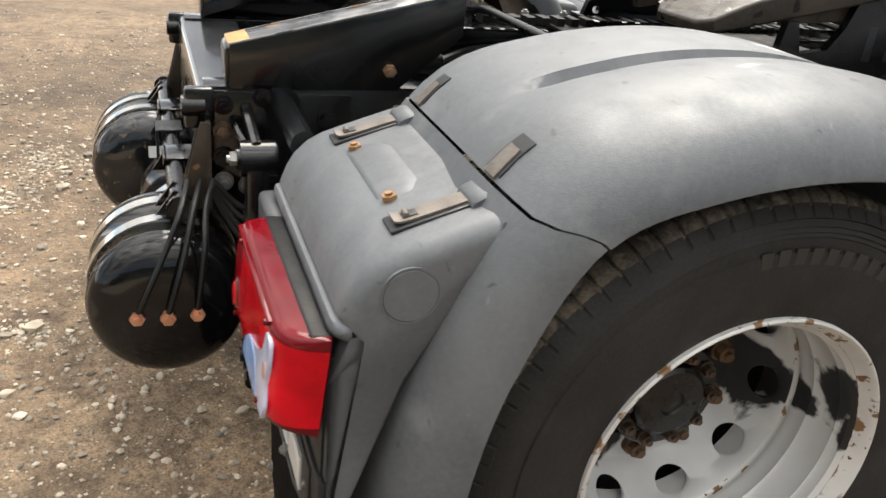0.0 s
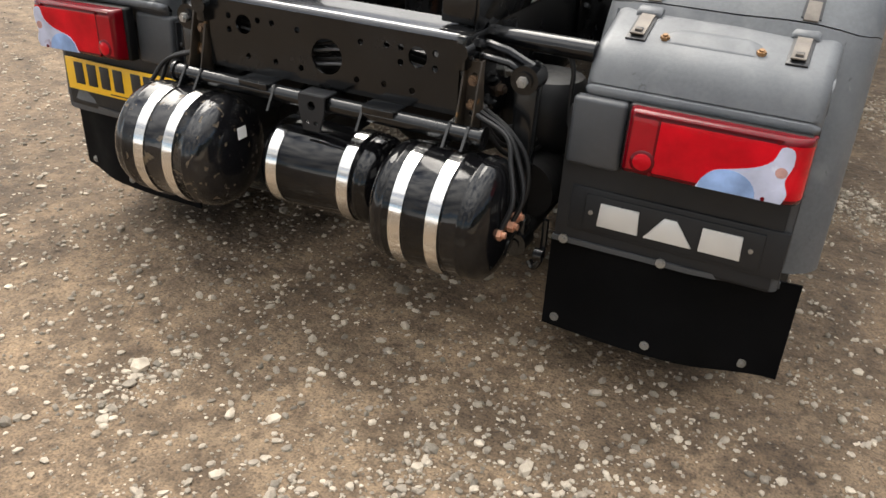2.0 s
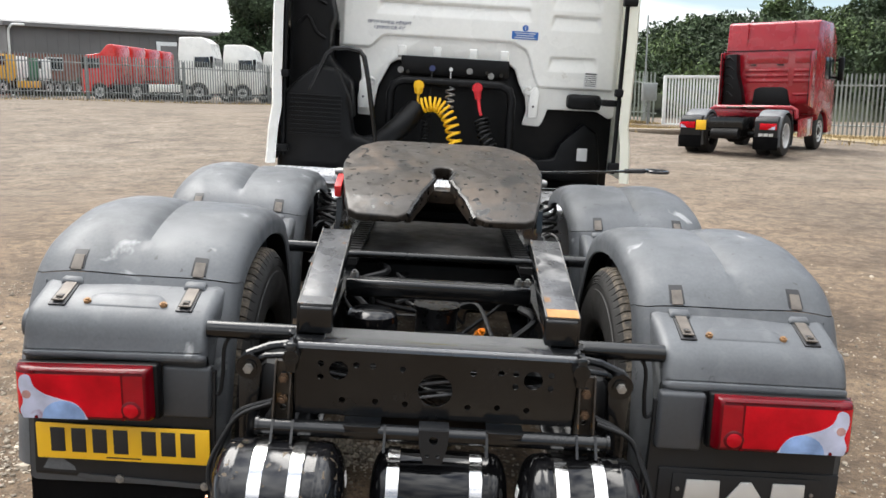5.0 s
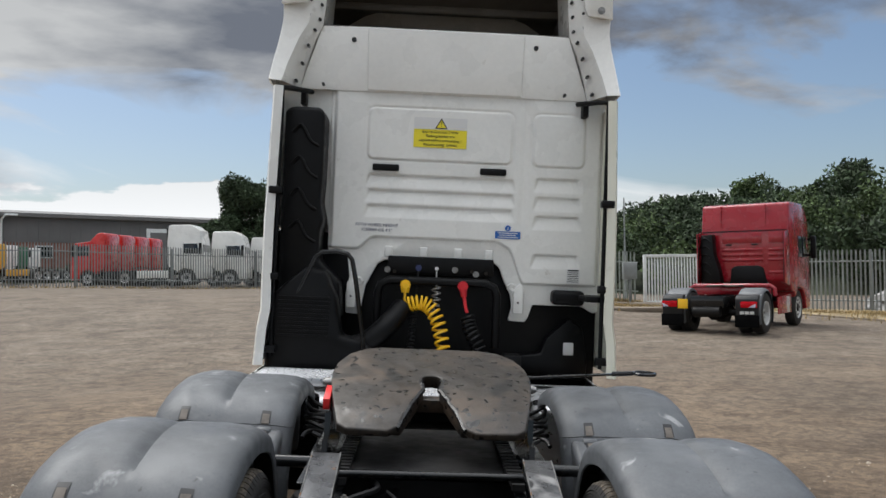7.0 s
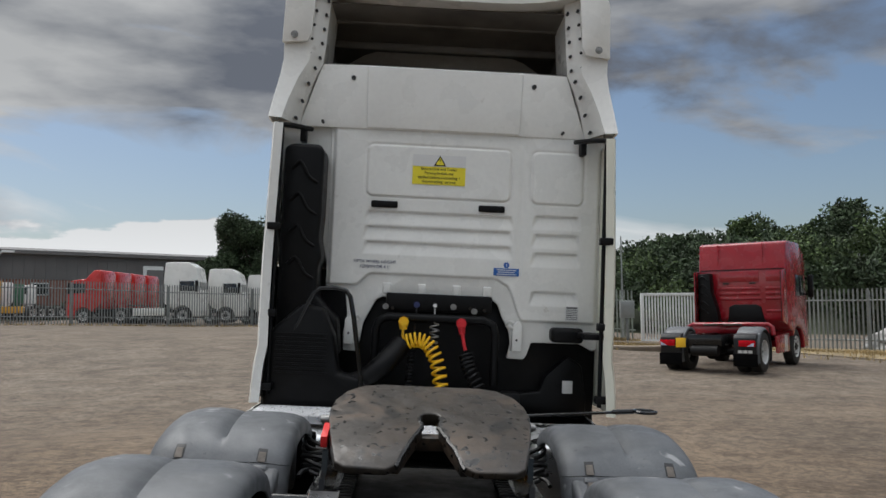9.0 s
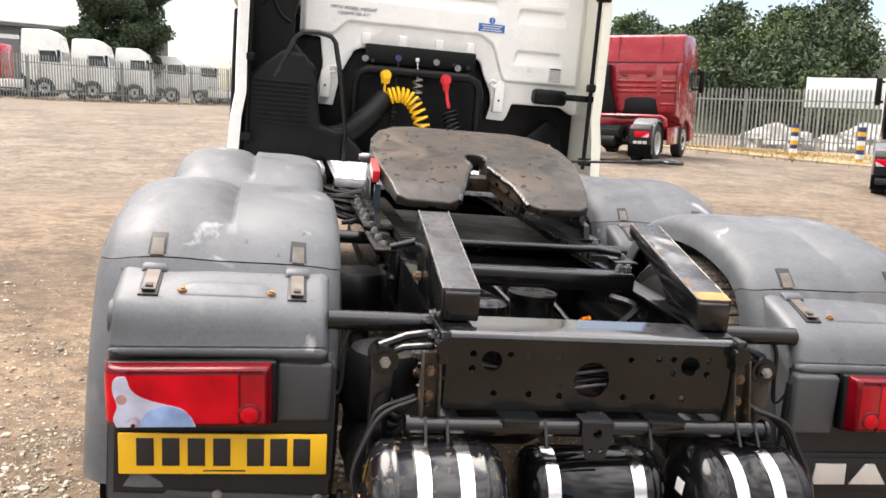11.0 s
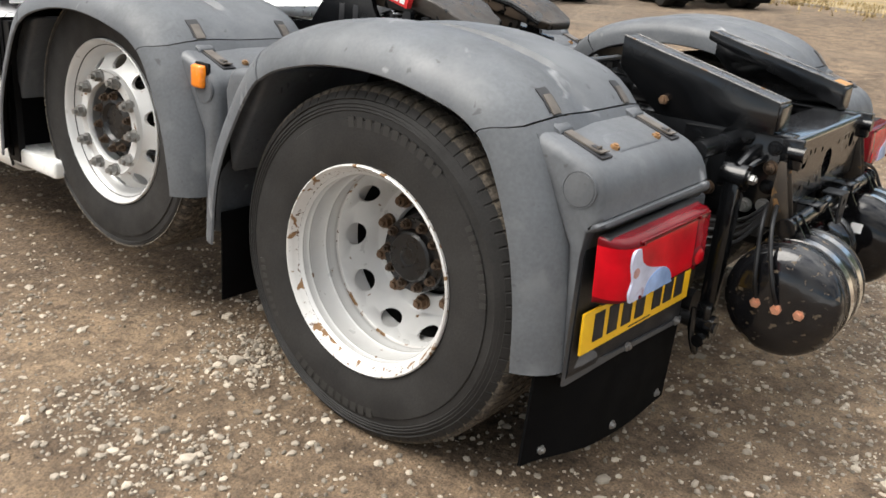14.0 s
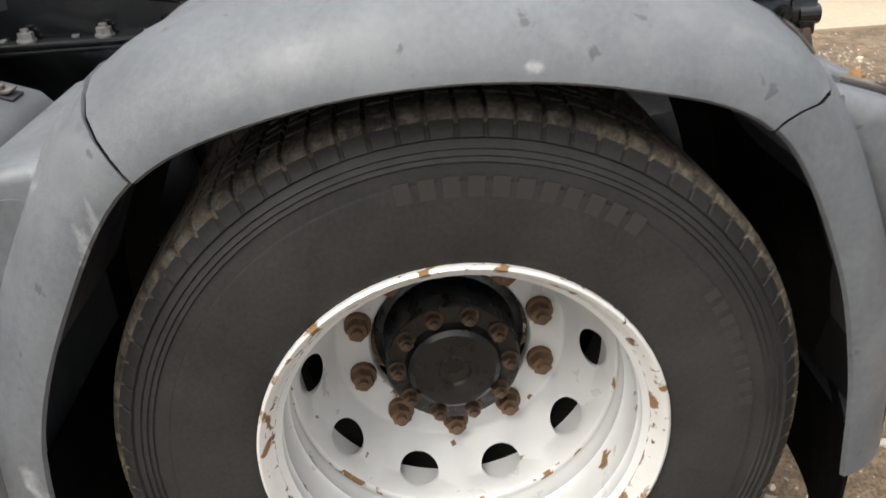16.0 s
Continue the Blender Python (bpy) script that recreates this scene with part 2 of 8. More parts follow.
M["yellow"] = material("yellow_coil", (0.86, 0.50, 0.01), 0.4, var=0.08)
M["red"] = material("red_coupling", (0.62, 0.02, 0.03), 0.4, var=0.1)
M["sign_y"] = material("yellow_label", (0.85, 0.72, 0.03), 0.4, var=0.05)
M["sign_b"] = material("blue_label", (0.02, 0.12, 0.42), 0.4, var=0.05)
M["paper"] = material("white_label", (0.70, 0.70, 0.69), 0.5, var=0.04)
M["tag_red"] = material("red_tag", (0.66, 0.03, 0.03), 0.4, var=0.05)
M["navy"] = material("navy_print", (0.03, 0.04, 0.12), 0.5, var=0.05)
M["bolt_tan"] = material("weathered_bolt", (0.24, 0.13, 0.055), 0.7, 0.1, var=0.35, scale=40, bump=0.3, bscale=200)
M["hub_bolt"] = material("greasy_bolt", (0.085, 0.058, 0.040), 0.38, 0.5, var=0.7, scale=40, bump=0.3, bscale=150)
M["hub"] = material("hub_black", (0.0045, 0.0045, 0.005), 0.3, var=0.4, scale=14, bump=0.25, bscale=70)
# sheen of the top flange: base paler than the chassis paint, full coat
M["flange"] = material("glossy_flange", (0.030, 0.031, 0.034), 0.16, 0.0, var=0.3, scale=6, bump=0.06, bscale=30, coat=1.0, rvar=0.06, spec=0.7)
# guard grey darkened to paint shade on low rear faces; also the strip
M["guard_low"] = material("guard_shaded_and_strip", (0.046, 0.049, 0.054), 0.46, var=0.16, scale=3.5, bump=0.12, bscale=380, fine=0.06)
M["lens_body"] = material("red_lens_body", (0.10, 0.001, 0.004), 0.14, var=0.25, scale=9, spec=0.25)
M["cable"] = material("grey_cable", (0.10, 0.10, 0.105), 0.5, var=0.2, scale=30)
M["bare_edge"] = material("bare_steel_edge", (0.15, 0.145, 0.14), 0.42, 0.4, var=0.5, scale=14, spots=[((0.20, 0.11, 0.05), 0.22, 16, 0.7), ((0.04, 0.04, 0.042), 0.25, 11, 0.4)])

# ---- mesh tools ----
def finish(bm, name, mats, smooth=40):
    me = bpy.data.meshes.new(name)
    bmesh.ops.recalc_face_normals(bm, faces=bm.faces)
    bm.to_mesh(me)
    bm.free()
    for m in mats if isinstance(mats, (list, tuple)) else [mats]:
        me.materials.append(M[m] if isinstance(m, str) else m)
    if smooth:
        me.polygons.foreach_set("use_smooth", [True] * len(me.polygons))
        me.set_sharp_from_angle(angle=radians(smooth))
    return me


def part(name, bm, mats, parent=None, label="", smooth=40):
    ob = new(name, finish(bm, name, mats, smooth))
    ob.parent = parent
    return tagged(ob, label)


def twin(name, me, parent, m=None, label=""):
    """Another object on the same mesh."""
    ob = new(name, me)
    ob.parent = parent
    if m is not None:
        ob.matrix_basis = m
    return tagged(ob, label)


def thing(name, label, category, group="", kind="", m=None):
    ob = tagged(new(name), label, category, group, kind)
    if m is not None:
        ob.matrix_basis = m
    return ob


def box(bm, x0, x1, y0, y1, z0, z1, bevel=0.0, seg=2, mat=0, m=None):
    r = bmesh.ops.create_cube(bm, size=1.0)
    vs = r["verts"]
    for v in vs:
        v.co = Vector(((x0 + x1) / 2 + v.co.x * (x1 - x0), (y0 + y1) / 2 + v.co.y * (y1 - y0), (z0 + z1) / 2 + v.co.z * (z1 - z0)))
        if m is not None:
            v.co = m @ v.co
    fs = {f for v in vs for f in v.link_faces}
    for f in fs:
        f.material_index = mat
    if bevel:
        es = list({e for v in vs for e in v.link_edges})
        out = bmesh.ops.bevel(bm, geom=es, offset=bevel, segments=seg, profile=0.5, affect="EDGES")
        fs = set(out["faces"]) | {f for f in fs if f.is_valid}
    for f in fs:
        f.material_index = mat
    return bm


def prism(bm, pts, a, b, axis="x", bevel=0.0, mat=0, seg=2):
    """The polygon pts, given in the two other axes in order, drawn out along axis from a to b."""
    def place(p, d):
        return {"x": (d, p[0], p[1]), "y": (p[0], d, p[1]), "z": (p[0], p[1], d)}[axis]
    va = [bm.verts.new(place(p, a)) for p in pts]
    vb = [bm.verts.new(place(p, b)) for p in pts]
    fs = [bm.faces.new(va), bm.faces.new(vb[::-1])]
    n = len(pts)
    fs += [bm.faces.new((va[i], vb[i], vb[(i + 1) % n], va[(i + 1) % n])) for i in range(n)]
    bmesh.ops.recalc_face_normals(bm, faces=fs)
    for f in fs:
        f.material_index = mat
    if bevel:
        es = list({e for f in fs for e in f.edges})
        out = bmesh.ops.bevel(bm, geom=es, offset=bevel, segments=seg, profile=0.5, affect="EDGES", clamp_overlap=True)
        fs = [f for f in fs if f.is_valid] + out["faces"]
    for f in fs:
        f.material_index = mat
    return bm


def rod(bm, p, q, r, n=10, r2=None, mat=0, caps=True):
    p, q = Vector(p), Vector(q)
    d = q - p
    t = d.to_track_quat("Z", "Y").to_matrix()
    r2 = r if r2 is None else r2
    a = [bm.verts.new(p + t @ Vector((r * math.cos(k * math.tau / n), r * math.sin(k * math.tau / n), 0))) for k in range(n)]
    b = [bm.verts.new(q + t @ Vector((r2 * math.cos(k * math.tau / n), r2 * math.sin(k * math.tau / n), 0))) for k in range(n)]
    fs = [bm.faces.new((a[k], a[(k + 1) % n], b[(k + 1) % n], b[k])) for k in range(n)]
    if caps:
        fs += [bm.faces.new(a[::-1]), bm.faces.new(b)]
    for f in fs:
        f.material_index = mat
    return bm


def smooth_path(pts, per=6):
    """A rounded line through the points."""
    ps = [Vector(p) for p in pts]
    ps = [2 * ps[0] - ps[1]] + ps + [2 * ps[-1] - ps[-2]]
    out = []
    for i in range(1, len(ps) - 2):
        a, b, c, d = ps[i - 1:i + 3]
        for k in range(per):
            t = k / per
            out.append(0.5 * (2 * b + (c - a) * t + (2 * a - 5 * b + 4 * c - d) * t * t + (3 * b - a - 3 * c + d) * t ** 3))
    return out + [ps[-2]]


def pipe(bm, pts, r, n=8, mat=0, per=0):
    """A tube along the points."""
    ps = smooth_path(pts, per) if per else [Vector(p) for p in pts]
    rings, side = [], None
    for i, p in enumerate(ps):
        d = (ps[min(i + 1, len(ps) - 1)] - ps[max(i - 1, 0)]).normalized()
        if side is None:
            side = d.orthogonal().normalized()
        side = (side - d * side.dot(d)).normalized()
        up = d.cross(side)
        rings.append([bm.verts.new(p + r * (math.cos(k * math.tau / n) * side + math.sin(k * math.tau / n) * up)) for k in range(n)])
    fs = []
    for a, b in zip(rings, rings[1:]):
        fs += [bm.faces.new((a[k], a[(k + 1) % n], b[(k + 1) % n], b[k])) for k in range(n)]
    fs += [bm.faces.new(rings[0][::-1]), bm.faces.new(rings[-1])]
    for f in fs:
        f.material_index = mat
    return bm


def lathe(bm, prof, n=48, mat=0, cap=True, c=(0, 0)):
    """The profile [(x, r)] turned about the x axis through y, z = c."""
    rings = []
    for x, r in prof:
        rings.append([bm.verts.new((x, c[0] + r * math.cos(k * math.tau / n), c[1] + r * math.sin(k * math.tau / n))) for k in range(n)])
    fs = []
    for i, (a, b) in enumerate(zip(rings, rings[1:])):
        mi = mat[i] if isinstance(mat, (list, tuple)) else mat
        for k in range(n):
            f = bm.faces.new((a[k], a[(k + 1) % n], b[(k + 1) % n], b[k]))
            f.material_index = mi
    if cap:
        for ring, mi in ((rings[0], 0), (rings[-1], -1)):
            if prof[0 if mi == 0 else -1][1] > 1e-6:
                f = bm.faces.new(ring)
                f.material_index = (mat[mi] if isinstance(mat, (list, tuple)) else mat)
    return bm


def shell(bm, outer, inner, mat=0, mat_in=None):
    """A sheet with thickness between two grids of points."""
    a = [[bm.verts.new(p) for p in row] for row in outer]
    b = [[bm.verts.new(p) for p in row] for row in inner]
    ni, nj = len(a), len(a[0])
    fs = []
    for i in range(ni - 1):
        for j in range(nj - 1):
            fs.append(bm.faces.new((a[i][j], a[i + 1][j], a[i + 1][j + 1], a[i][j + 1])))
            f = bm.faces.new((b[i][j], b[i][j + 1], b[i + 1][j + 1], b[i + 1][j]))
            f.material_index = mat if mat_in is None else mat_in
    for i in range(ni - 1):
        for j in (0, nj - 1):
            fs.append(bm.faces.new((a[i][j], b[i][j], b[i + 1][j], a[i + 1][j])))
    for j in range(nj - 1):
        for i in (0, ni - 1):
            fs.append(bm.faces.new((a[i][j], a[i][j + 1], b[i][j + 1], b[i][j])))
    for f in fs:
        f.material_index = mat
    return bm


def holed_plate(bm, outline, holes, d0, d1, place, mat=0):
    """A plate with round holes, cut by triangulation: outline and holes in the plate's plane, place(u, v, d) gives the point."""
    loops = [outline] + [[(u + r * math.cos(k * math.tau / 16), v + r * math.sin(k * math.tau / 16)) for k in range(16)] for u, v, r in holes]
    front, edges = [], []
    for lp in loops:
        vs = [bm.verts.new(place(u, v, d0)) for u, v in lp]
        front.append(vs)
        edges += [bm.edges.new((vs[i], vs[(i + 1) % len(vs)])) for i in range(len(vs))]
    made = bmesh.ops.triangle_fill(bm, use_beauty=True, use_dissolve=False, edges=edges)
    fs = [f for f in made["geom"] if isinstance(f, bmesh.types.BMFace)]
    twins = {}
    for lp, vs in zip(loops, front):
        for (u, v), w in zip(lp, vs):
            twins[w] = bm.verts.new(place(u, v, d1))
    fs += [bm.faces.new([twins[w] for w in reversed(f.verts)]) for f in list(fs)]
    for vs in front:
        for i in range(len(vs)):
            w, x = vs[i], vs[(i + 1) % len(vs)]
            fs.append(bm.faces.new((w, x, twins[x], twins[w])))
    for f in fs:
        f.material_index = mat
    return bm


def hexnut(bm, p, d, r, h, mat=0):
    p, d = Vector(p), Vector(d).normalized()
    rod(bm, p, p + d * h, r, 6, mat=mat)
    rod(bm, p + d * h * 0.9, p + d * h * 1.5, r * 0.55, 8, mat=mat)
    return bm


def words(text, size, m, parent, mat, name="writing", label="", spacing=1.0, extrude=0.001):
    cu = bpy.data.curves.new(name, "FONT")
    cu.body, cu.size, cu.align_x, cu.align_y, cu.space_character, cu.extrude = text, size, "CENTER", "CENTER", spacing, extrude
    ob = new(name, cu)
    dg = bpy.context.evaluated_depsgraph_get()
    me = bpy.data.meshes.new_from_object(ob.evaluated_get(dg))
    bpy.data.objects.remove(ob)
    me.materials.clear()
    me.materials.append(M[mat])
    o = new(name, me)
    o.parent, o.matrix_basis = parent, m
    return tagged(o, label)

# ---- ground ----
def ease(a, b, t):
    t = min(1.0, max(0.0, (t - a) / (b - a)))
    return t * t * (3 - 2 * t)


def ground_z(x, y):
    """The yard: level far off, falling to the right under the truck, rising towards the fence beyond it."""
    d = math.hypot(max(0, abs(x) - 2.0), max(0, -2.5 - y, y - 5.0))
    w = 1 - ease(0.5, 7.0, d)
    near = -0.0550 * x + 0.0150 * y
    far = 0.8 * ease(12, 36, y) * ease(16, 2, x)
    far += 0.35 * ease(-10, -22, x) * ease(24, 38, y)
    far -= 0.36 * ease(8, 13, x) * ease(17, 9, y)
    bumpy = 0.010 * noise.noise((x * 0.9, y * 0.9, 0)) + 0.05 * noise.noise((x * 0.12, y * 0.12, 3)) * (1 - w)
    return (near + 0.012) * w + far * (1 - w) + bumpy - 0.004


def gravel_material():
    m = bpy.data.materials.new("gravel_yard")
    m.use_nodes = True
    n, l = m.node_tree.nodes, m.node_tree.links
    b = n["Principled BSDF"]
    tc = n.new("ShaderNodeTexCoord")

    def tex(kind, sc, detail=6.0):
        t = n.new(kind)
        t.inputs["Scale"].default_value = sc
        if "Detail" in t.inputs:
            t.inputs["Detail"].default_value = detail
        l.new(tc.outputs["Object"], t.inputs["Vector"])
        return t

    def ramp(src, stops):
        r = n.new("ShaderNodeValToRGB")
        while len(r.color_ramp.elements) < len(stops):
            r.color_ramp.elements.new(0.5)
        for e, (p, c) in zip(r.color_ramp.elements, stops):
            e.position, e.color = p, (*c, 1)
        l.new(src, r.inputs[0])
        return r.outputs[0]

    def mix(f, a, c, mode="MIX"):
        x = n.new("ShaderNodeMix")
        x.data_type, x.blend_type = "RGBA", mode
        for s, v in ((x.inputs[0], f), (x.inputs[6], a), (x.inputs[7], c)):
            if isinstance(v, float):
                s.default_value = v
            else:
                l.new(v, s)
        return x.outputs[2]

    earth = ramp(tex("ShaderNodeTexNoise", 0.42, 9).outputs[0], [(0.34, (0.080, 0.056, 0.035)), (0.5, (0.110, 0.077, 0.048)), (0.66, (0.146, 0.105, 0.067))])
    # with distance ahead of the truck a paler, greyer tone is mixed in
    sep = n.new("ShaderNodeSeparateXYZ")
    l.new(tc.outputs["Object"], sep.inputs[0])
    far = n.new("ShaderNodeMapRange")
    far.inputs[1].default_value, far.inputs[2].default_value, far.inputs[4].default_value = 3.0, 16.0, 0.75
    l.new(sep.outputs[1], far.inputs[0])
    faded = ramp(tex("ShaderNodeTexNoise", 0.9, 8).outputs[0], [(0.36, (0.104, 0.085, 0.066)), (0.5, (0.136, 0.113, 0.088)), (0.64, (0.172, 0.147, 0.118))])
    earth = mix(far.outputs[0], earth, faded)
    damp = ramp(tex("ShaderNodeTexNoise", 3.2, 7).outputs[0], [(0.36, (0.70, 0.68, 0.66)), (0.50, (1.0, 1.0, 1.0)), (0.70, (1.16, 1.15, 1.14))])
    speck = ramp(tex("ShaderNodeTexNoise", 11, 8).outputs[0], [(0.38, (0.72, 0.70, 0.68)), (0.5, (1.0, 1.0, 1.0)), (0.64, (1.26, 1.25, 1.23))])
    grit = ramp(tex("ShaderNodeTexNoise", 150, 5).outputs[0], [(0.30, (0.42, 0.40, 0.38)), (0.46, (1.0, 1.0, 1.0)), (0.70, (1.55, 1.53, 1.50))])
    clods = ramp(tex("ShaderNodeTexNoise", 38, 6).outputs[0], [(0.33, (0.62, 0.60, 0.58)), (0.46, (1.0, 1.0, 1.0)), (0.66, (1.20, 1.19, 1.18))])
    col = mix(1.0, mix(1.0, mix(1.0, mix(1.0, earth, damp, "MULTIPLY"), speck, "MULTIPLY"), clods, "MULTIPLY"), grit, "MULTIPLY")
    f = None
    height = None
    for scale, lo, hi, seed, drift in ((150, 0.51, 0.54, 40, 2.2), (75, 0.52, 0.54, 23, 1.1), (38, 0.565, 0.58, 13, 0.7)):
        vor = tex("ShaderNodeTexVoronoi", scale)
        stone = ramp(vor.outputs["Color"], [(0.0, (0.08, 0.062, 0.045)), (0.45, (0.19, 0.152, 0.110)), (0.75, (0.31, 0.262, 0.20)), (1.0, (0.48, 0.43, 0.36))])
        inside = ramp(vor.outputs["Distance"], [(0.0, (1, 1, 1)), (0.26, (1, 1, 1)), (0.38, (0, 0, 0))])
        pick = ramp(tex("ShaderNodeTexNoise", seed, 2).outputs[0], [(lo, (0, 0, 0)), (hi, (1, 1, 1))])
        patch = ramp(tex("ShaderNodeTexNoise", drift, 5).outputs[0], [(0.36, (0.0, 0.0, 0.0)), (0.54, (1, 1, 1))])
        g = mix(1.0, mix(1.0, inside, pick, "MULTIPLY"), patch, "MULTIPLY")
        col = mix(g, col, stone)
        f = g if f is None else mix(1.0, f, g, "ADD")
    l.new(col, b.inputs["Base Color"])
    b.inputs["Roughness"].default_value = 0.88
    h = n.new("ShaderNodeMath")
    h.operation = "ADD"
    sc = n.new("ShaderNodeMath")
    sc.operation = "MULTIPLY"
    sc.inputs[1].default_value = 0.9
    l.new(f, sc.inputs[0])
    l.new(sc.outputs[0], h.inputs[0])
    l.new(tex("ShaderNodeTexNoise", 42, 7).outputs[0], h.inputs[1])
    bp = n.new("ShaderNodeBump")
    bp.inputs["Strength"].default_value, bp.inputs["Distance"].default_value = 0.9, 0.016
    l.new(h.outputs[0], bp.inputs["Height"])
    l.new(bp.outputs[0], b.inputs["Normal"])
    return m


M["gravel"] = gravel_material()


def axis_steps(lo, hi, fine_lo, fine_hi, fine, grow=1.22):
    s = list(np.arange(fine_lo, fine_hi + 1e-6, fine))
    d, v = fine, fine_hi
    while v < hi:
        d *= grow
        v += d
        s.append(min(v, hi))
    d, v = fine, fine_lo
    while v > lo:
        d *= grow
        v -= d
        s.insert(0, max(v, lo))
    return s


xs, ys = axis_steps(-1500, 1500, -6, 12, 0.3), axis_steps(-1500, 1500, -6, 12, 0.3)
verts = [(x, y, ground_z(x, y)) for y in ys for x in xs]
nx = len(xs)
faces = [(j * nx + i, j * nx + i + 1, (j + 1) * nx + i + 1, (j + 1) * nx + i) for j in range(len(ys) - 1) for i in range(nx - 1)]
me = bpy.data.meshes.new("ground")
me.from_pydata(verts, [], faces)
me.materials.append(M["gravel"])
me.polygons.foreach_set("use_smooth", [True] * len(faces))
tagged(new("ground", me), "brown compacted earth yard scattered with gravel", "ground", kind="structure")

# loose stones, thicker in drifts, from grit to pebbles
M["stone"] = material("loose_stone", (0.315, 0.272, 0.215), 0.85, var=0.25, scale=30, island=0.52, fine=0.15)
rng = np.random.default_rng(4)
base = bmesh.new()
bmesh.ops.create_icosphere(base, subdivisions=1, radius=1.0)
bv = np.array([v.co[:] for v in base.verts])
bf = np.array([[v.index for v in f.verts] for f in base.faces])
base.free()
OCT = np.array([(1, 0, 0), (-1, 0, 0), (0, 1, 0), (0, -1, 0), (0, 0, 1), (0, 0, -1)], float)
OCT_F = np.array([(a, b, c) for a in (0, 1) for b in (2, 3) for c in (4, 5)])
bv_rough = [bv * rng.uniform(0.72, 1.2, (len(bv), 1)) for _ in range(24)]
sv, sf = [], []
made = count = 0
while made < 50000:
    x, y = rng.normal(-0.2, 2.2), rng.normal(-0.8, 1.9)
    drift = ease(0.14, 0.55, noise.noise((x * 0.9, y * 0.9, 7.0)) * 0.7 + noise.noise((x * 2.6, y * 2.6, 2.0)) * 0.45)
    # the wheels have swept stones into a drift behind the right side; the left side lies barer
    swept = math.exp(-((x - 0.95) / 0.55) ** 2 - ((y + 1.35) / 0.33) ** 2)
    keep = 0.05 + drift * (0.80 - 0.55 * ease(-0.8, -1.6, x)) + 0.30 * swept
    if rng.random() > keep:
        continue
    u = rng.random()
    r = 0.0028 + 0.0045 * rng.random() ** 2 if u < 0.72 else 0.0055 + 0.0075 * rng.random() ** 1.8 if u < 0.982 else 0.011 + 0.012 * rng.random() ** 2.2
    small = u < 0.72
    q = (OCT * rng.uniform(0.7, 1.3, (6, 1)) if small else bv_rough[int(rng.integers(24))]) * (r * rng.uniform(0.65, 1.45, 3) * np.array([1, 1, 0.72]))
    a = rng.uniform(0, math.tau)
    c, s = math.cos(a), math.sin(a)
    q = q @ np.array([[c, s, 0], [-s, c, 0], [0, 0, 1]]) + np.array([x, y, ground_z(x, y) + r * 0.2])
    sv.append(q)
    sf.append((OCT_F if small else bf) + count)
    count += len(q)
    made += 1
me = bpy.data.meshes.new("gravel_stones")
me.from_pydata(np.concatenate(sv).tolist(), [], np.concatenate(sf).tolist())
me.materials.append(M["stone"])
tagged(new("gravel_stones", me), "pale loose gravel stones scattered over the yard", "gravel", kind="stuff")

# ---- the tractor unit: x to its right, y ahead, its rear axle at y 0 ----
truck = thing("tractor_unit", "white three-axle tractor unit with grey mudguards, seen from behind", "lorry", m=TILT)

LIP = smooth_path([(0, -0.525, 0.44), (0, -0.509, 0.62), (0, -0.462, 0.80), (0, -0.364, 0.974), (0, -0.20, 1.036), (0, 0, 1.058), (0, 0.20, 1.038), (0, 0.367, 0.974), (0, 0.475, 0.822), (0, 0.552, 0.64), (0, 0.575, 0.44)], 7)
LIP_N = []
for i, p in enumerate(LIP):
    d = (LIP[min(i + 1, len(LIP) - 1)] - LIP[max(i - 1, 0)]).normalized()
    LIP_N.append(Vector((0, -d.z, d.y)))
# across the guard: distance from the middle line, height over the lip
SECTION = [(0.615, 0.0), (0.615, 0.04), (0.622, 0.065), (0.645, 0.084), (0.69, 0.096), (0.76, 0.102), (0.84, 0.102), (0.880, 0.102), (0.900, 0.102), (0.912, 0.102), (0.925, 0.102), (0.94, 0.102), (0.955, 0.103), (0.985, 0.106), (1.05, 0.112), (1.115, 0.110), (1.165, 0.099), (1.207, 0.083), (1.236, 0.058), (1.251, 0.034), (1.260, 0.013), (1.262, 0.0)]


CREASE = {0.925: 1.0, 0.94: 0.62, 0.955: 0.22}


def lip_at(u):
    j = min(max(int(u), 0), len(LIP) - 2)
    return LIP[j].lerp(LIP[j + 1], u - j), LIP_N[j].lerp(LIP_N[j + 1], u - j)


def guard_grid(s, i0, i1, y_off, crease=False, thick=0.006, narrow=None, trim=(0.0, 0.0), proud=0.0):
    """trim: how far the two ends are cut back along the line, in steps; proud: how far the sheet stands out. The rear seam slants back over the top."""
    outer, inner = [], []
    for i in range(i0, i1 + 1):
        u = i + (trim[0] if i == i0 else -trim[1] if i == i1 else 0.0)
        ro, ri = [], []
        for x, d in SECTION:
            if narrow and x < narrow:
                continue
            slant = 1.35 * ease(0, 0.09, d) * (1 - ease(0, 8, abs(u - 21)))
            p, nn = lip_at(u - slant)
            p = p + nn * proud
            dd = d
            if crease:
                along = ease(23.4, 25.2, i) * (1 - ease(44, 48, i))
                dd -= 0.020 * along * CREASE.get(x, 0.0)
            q = p + nn * dd
            ro.append((s * x, q.y + y_off, q.z))
            k = p + nn * max(dd - thick, -0.004)
            xi = min(max(x, 0.615 + thick), 1.262 - thick)
            ri.append((s * xi, k.y + y_off, k.z))
        outer.append(ro)
        inner.append(ri)
    return outer, inner


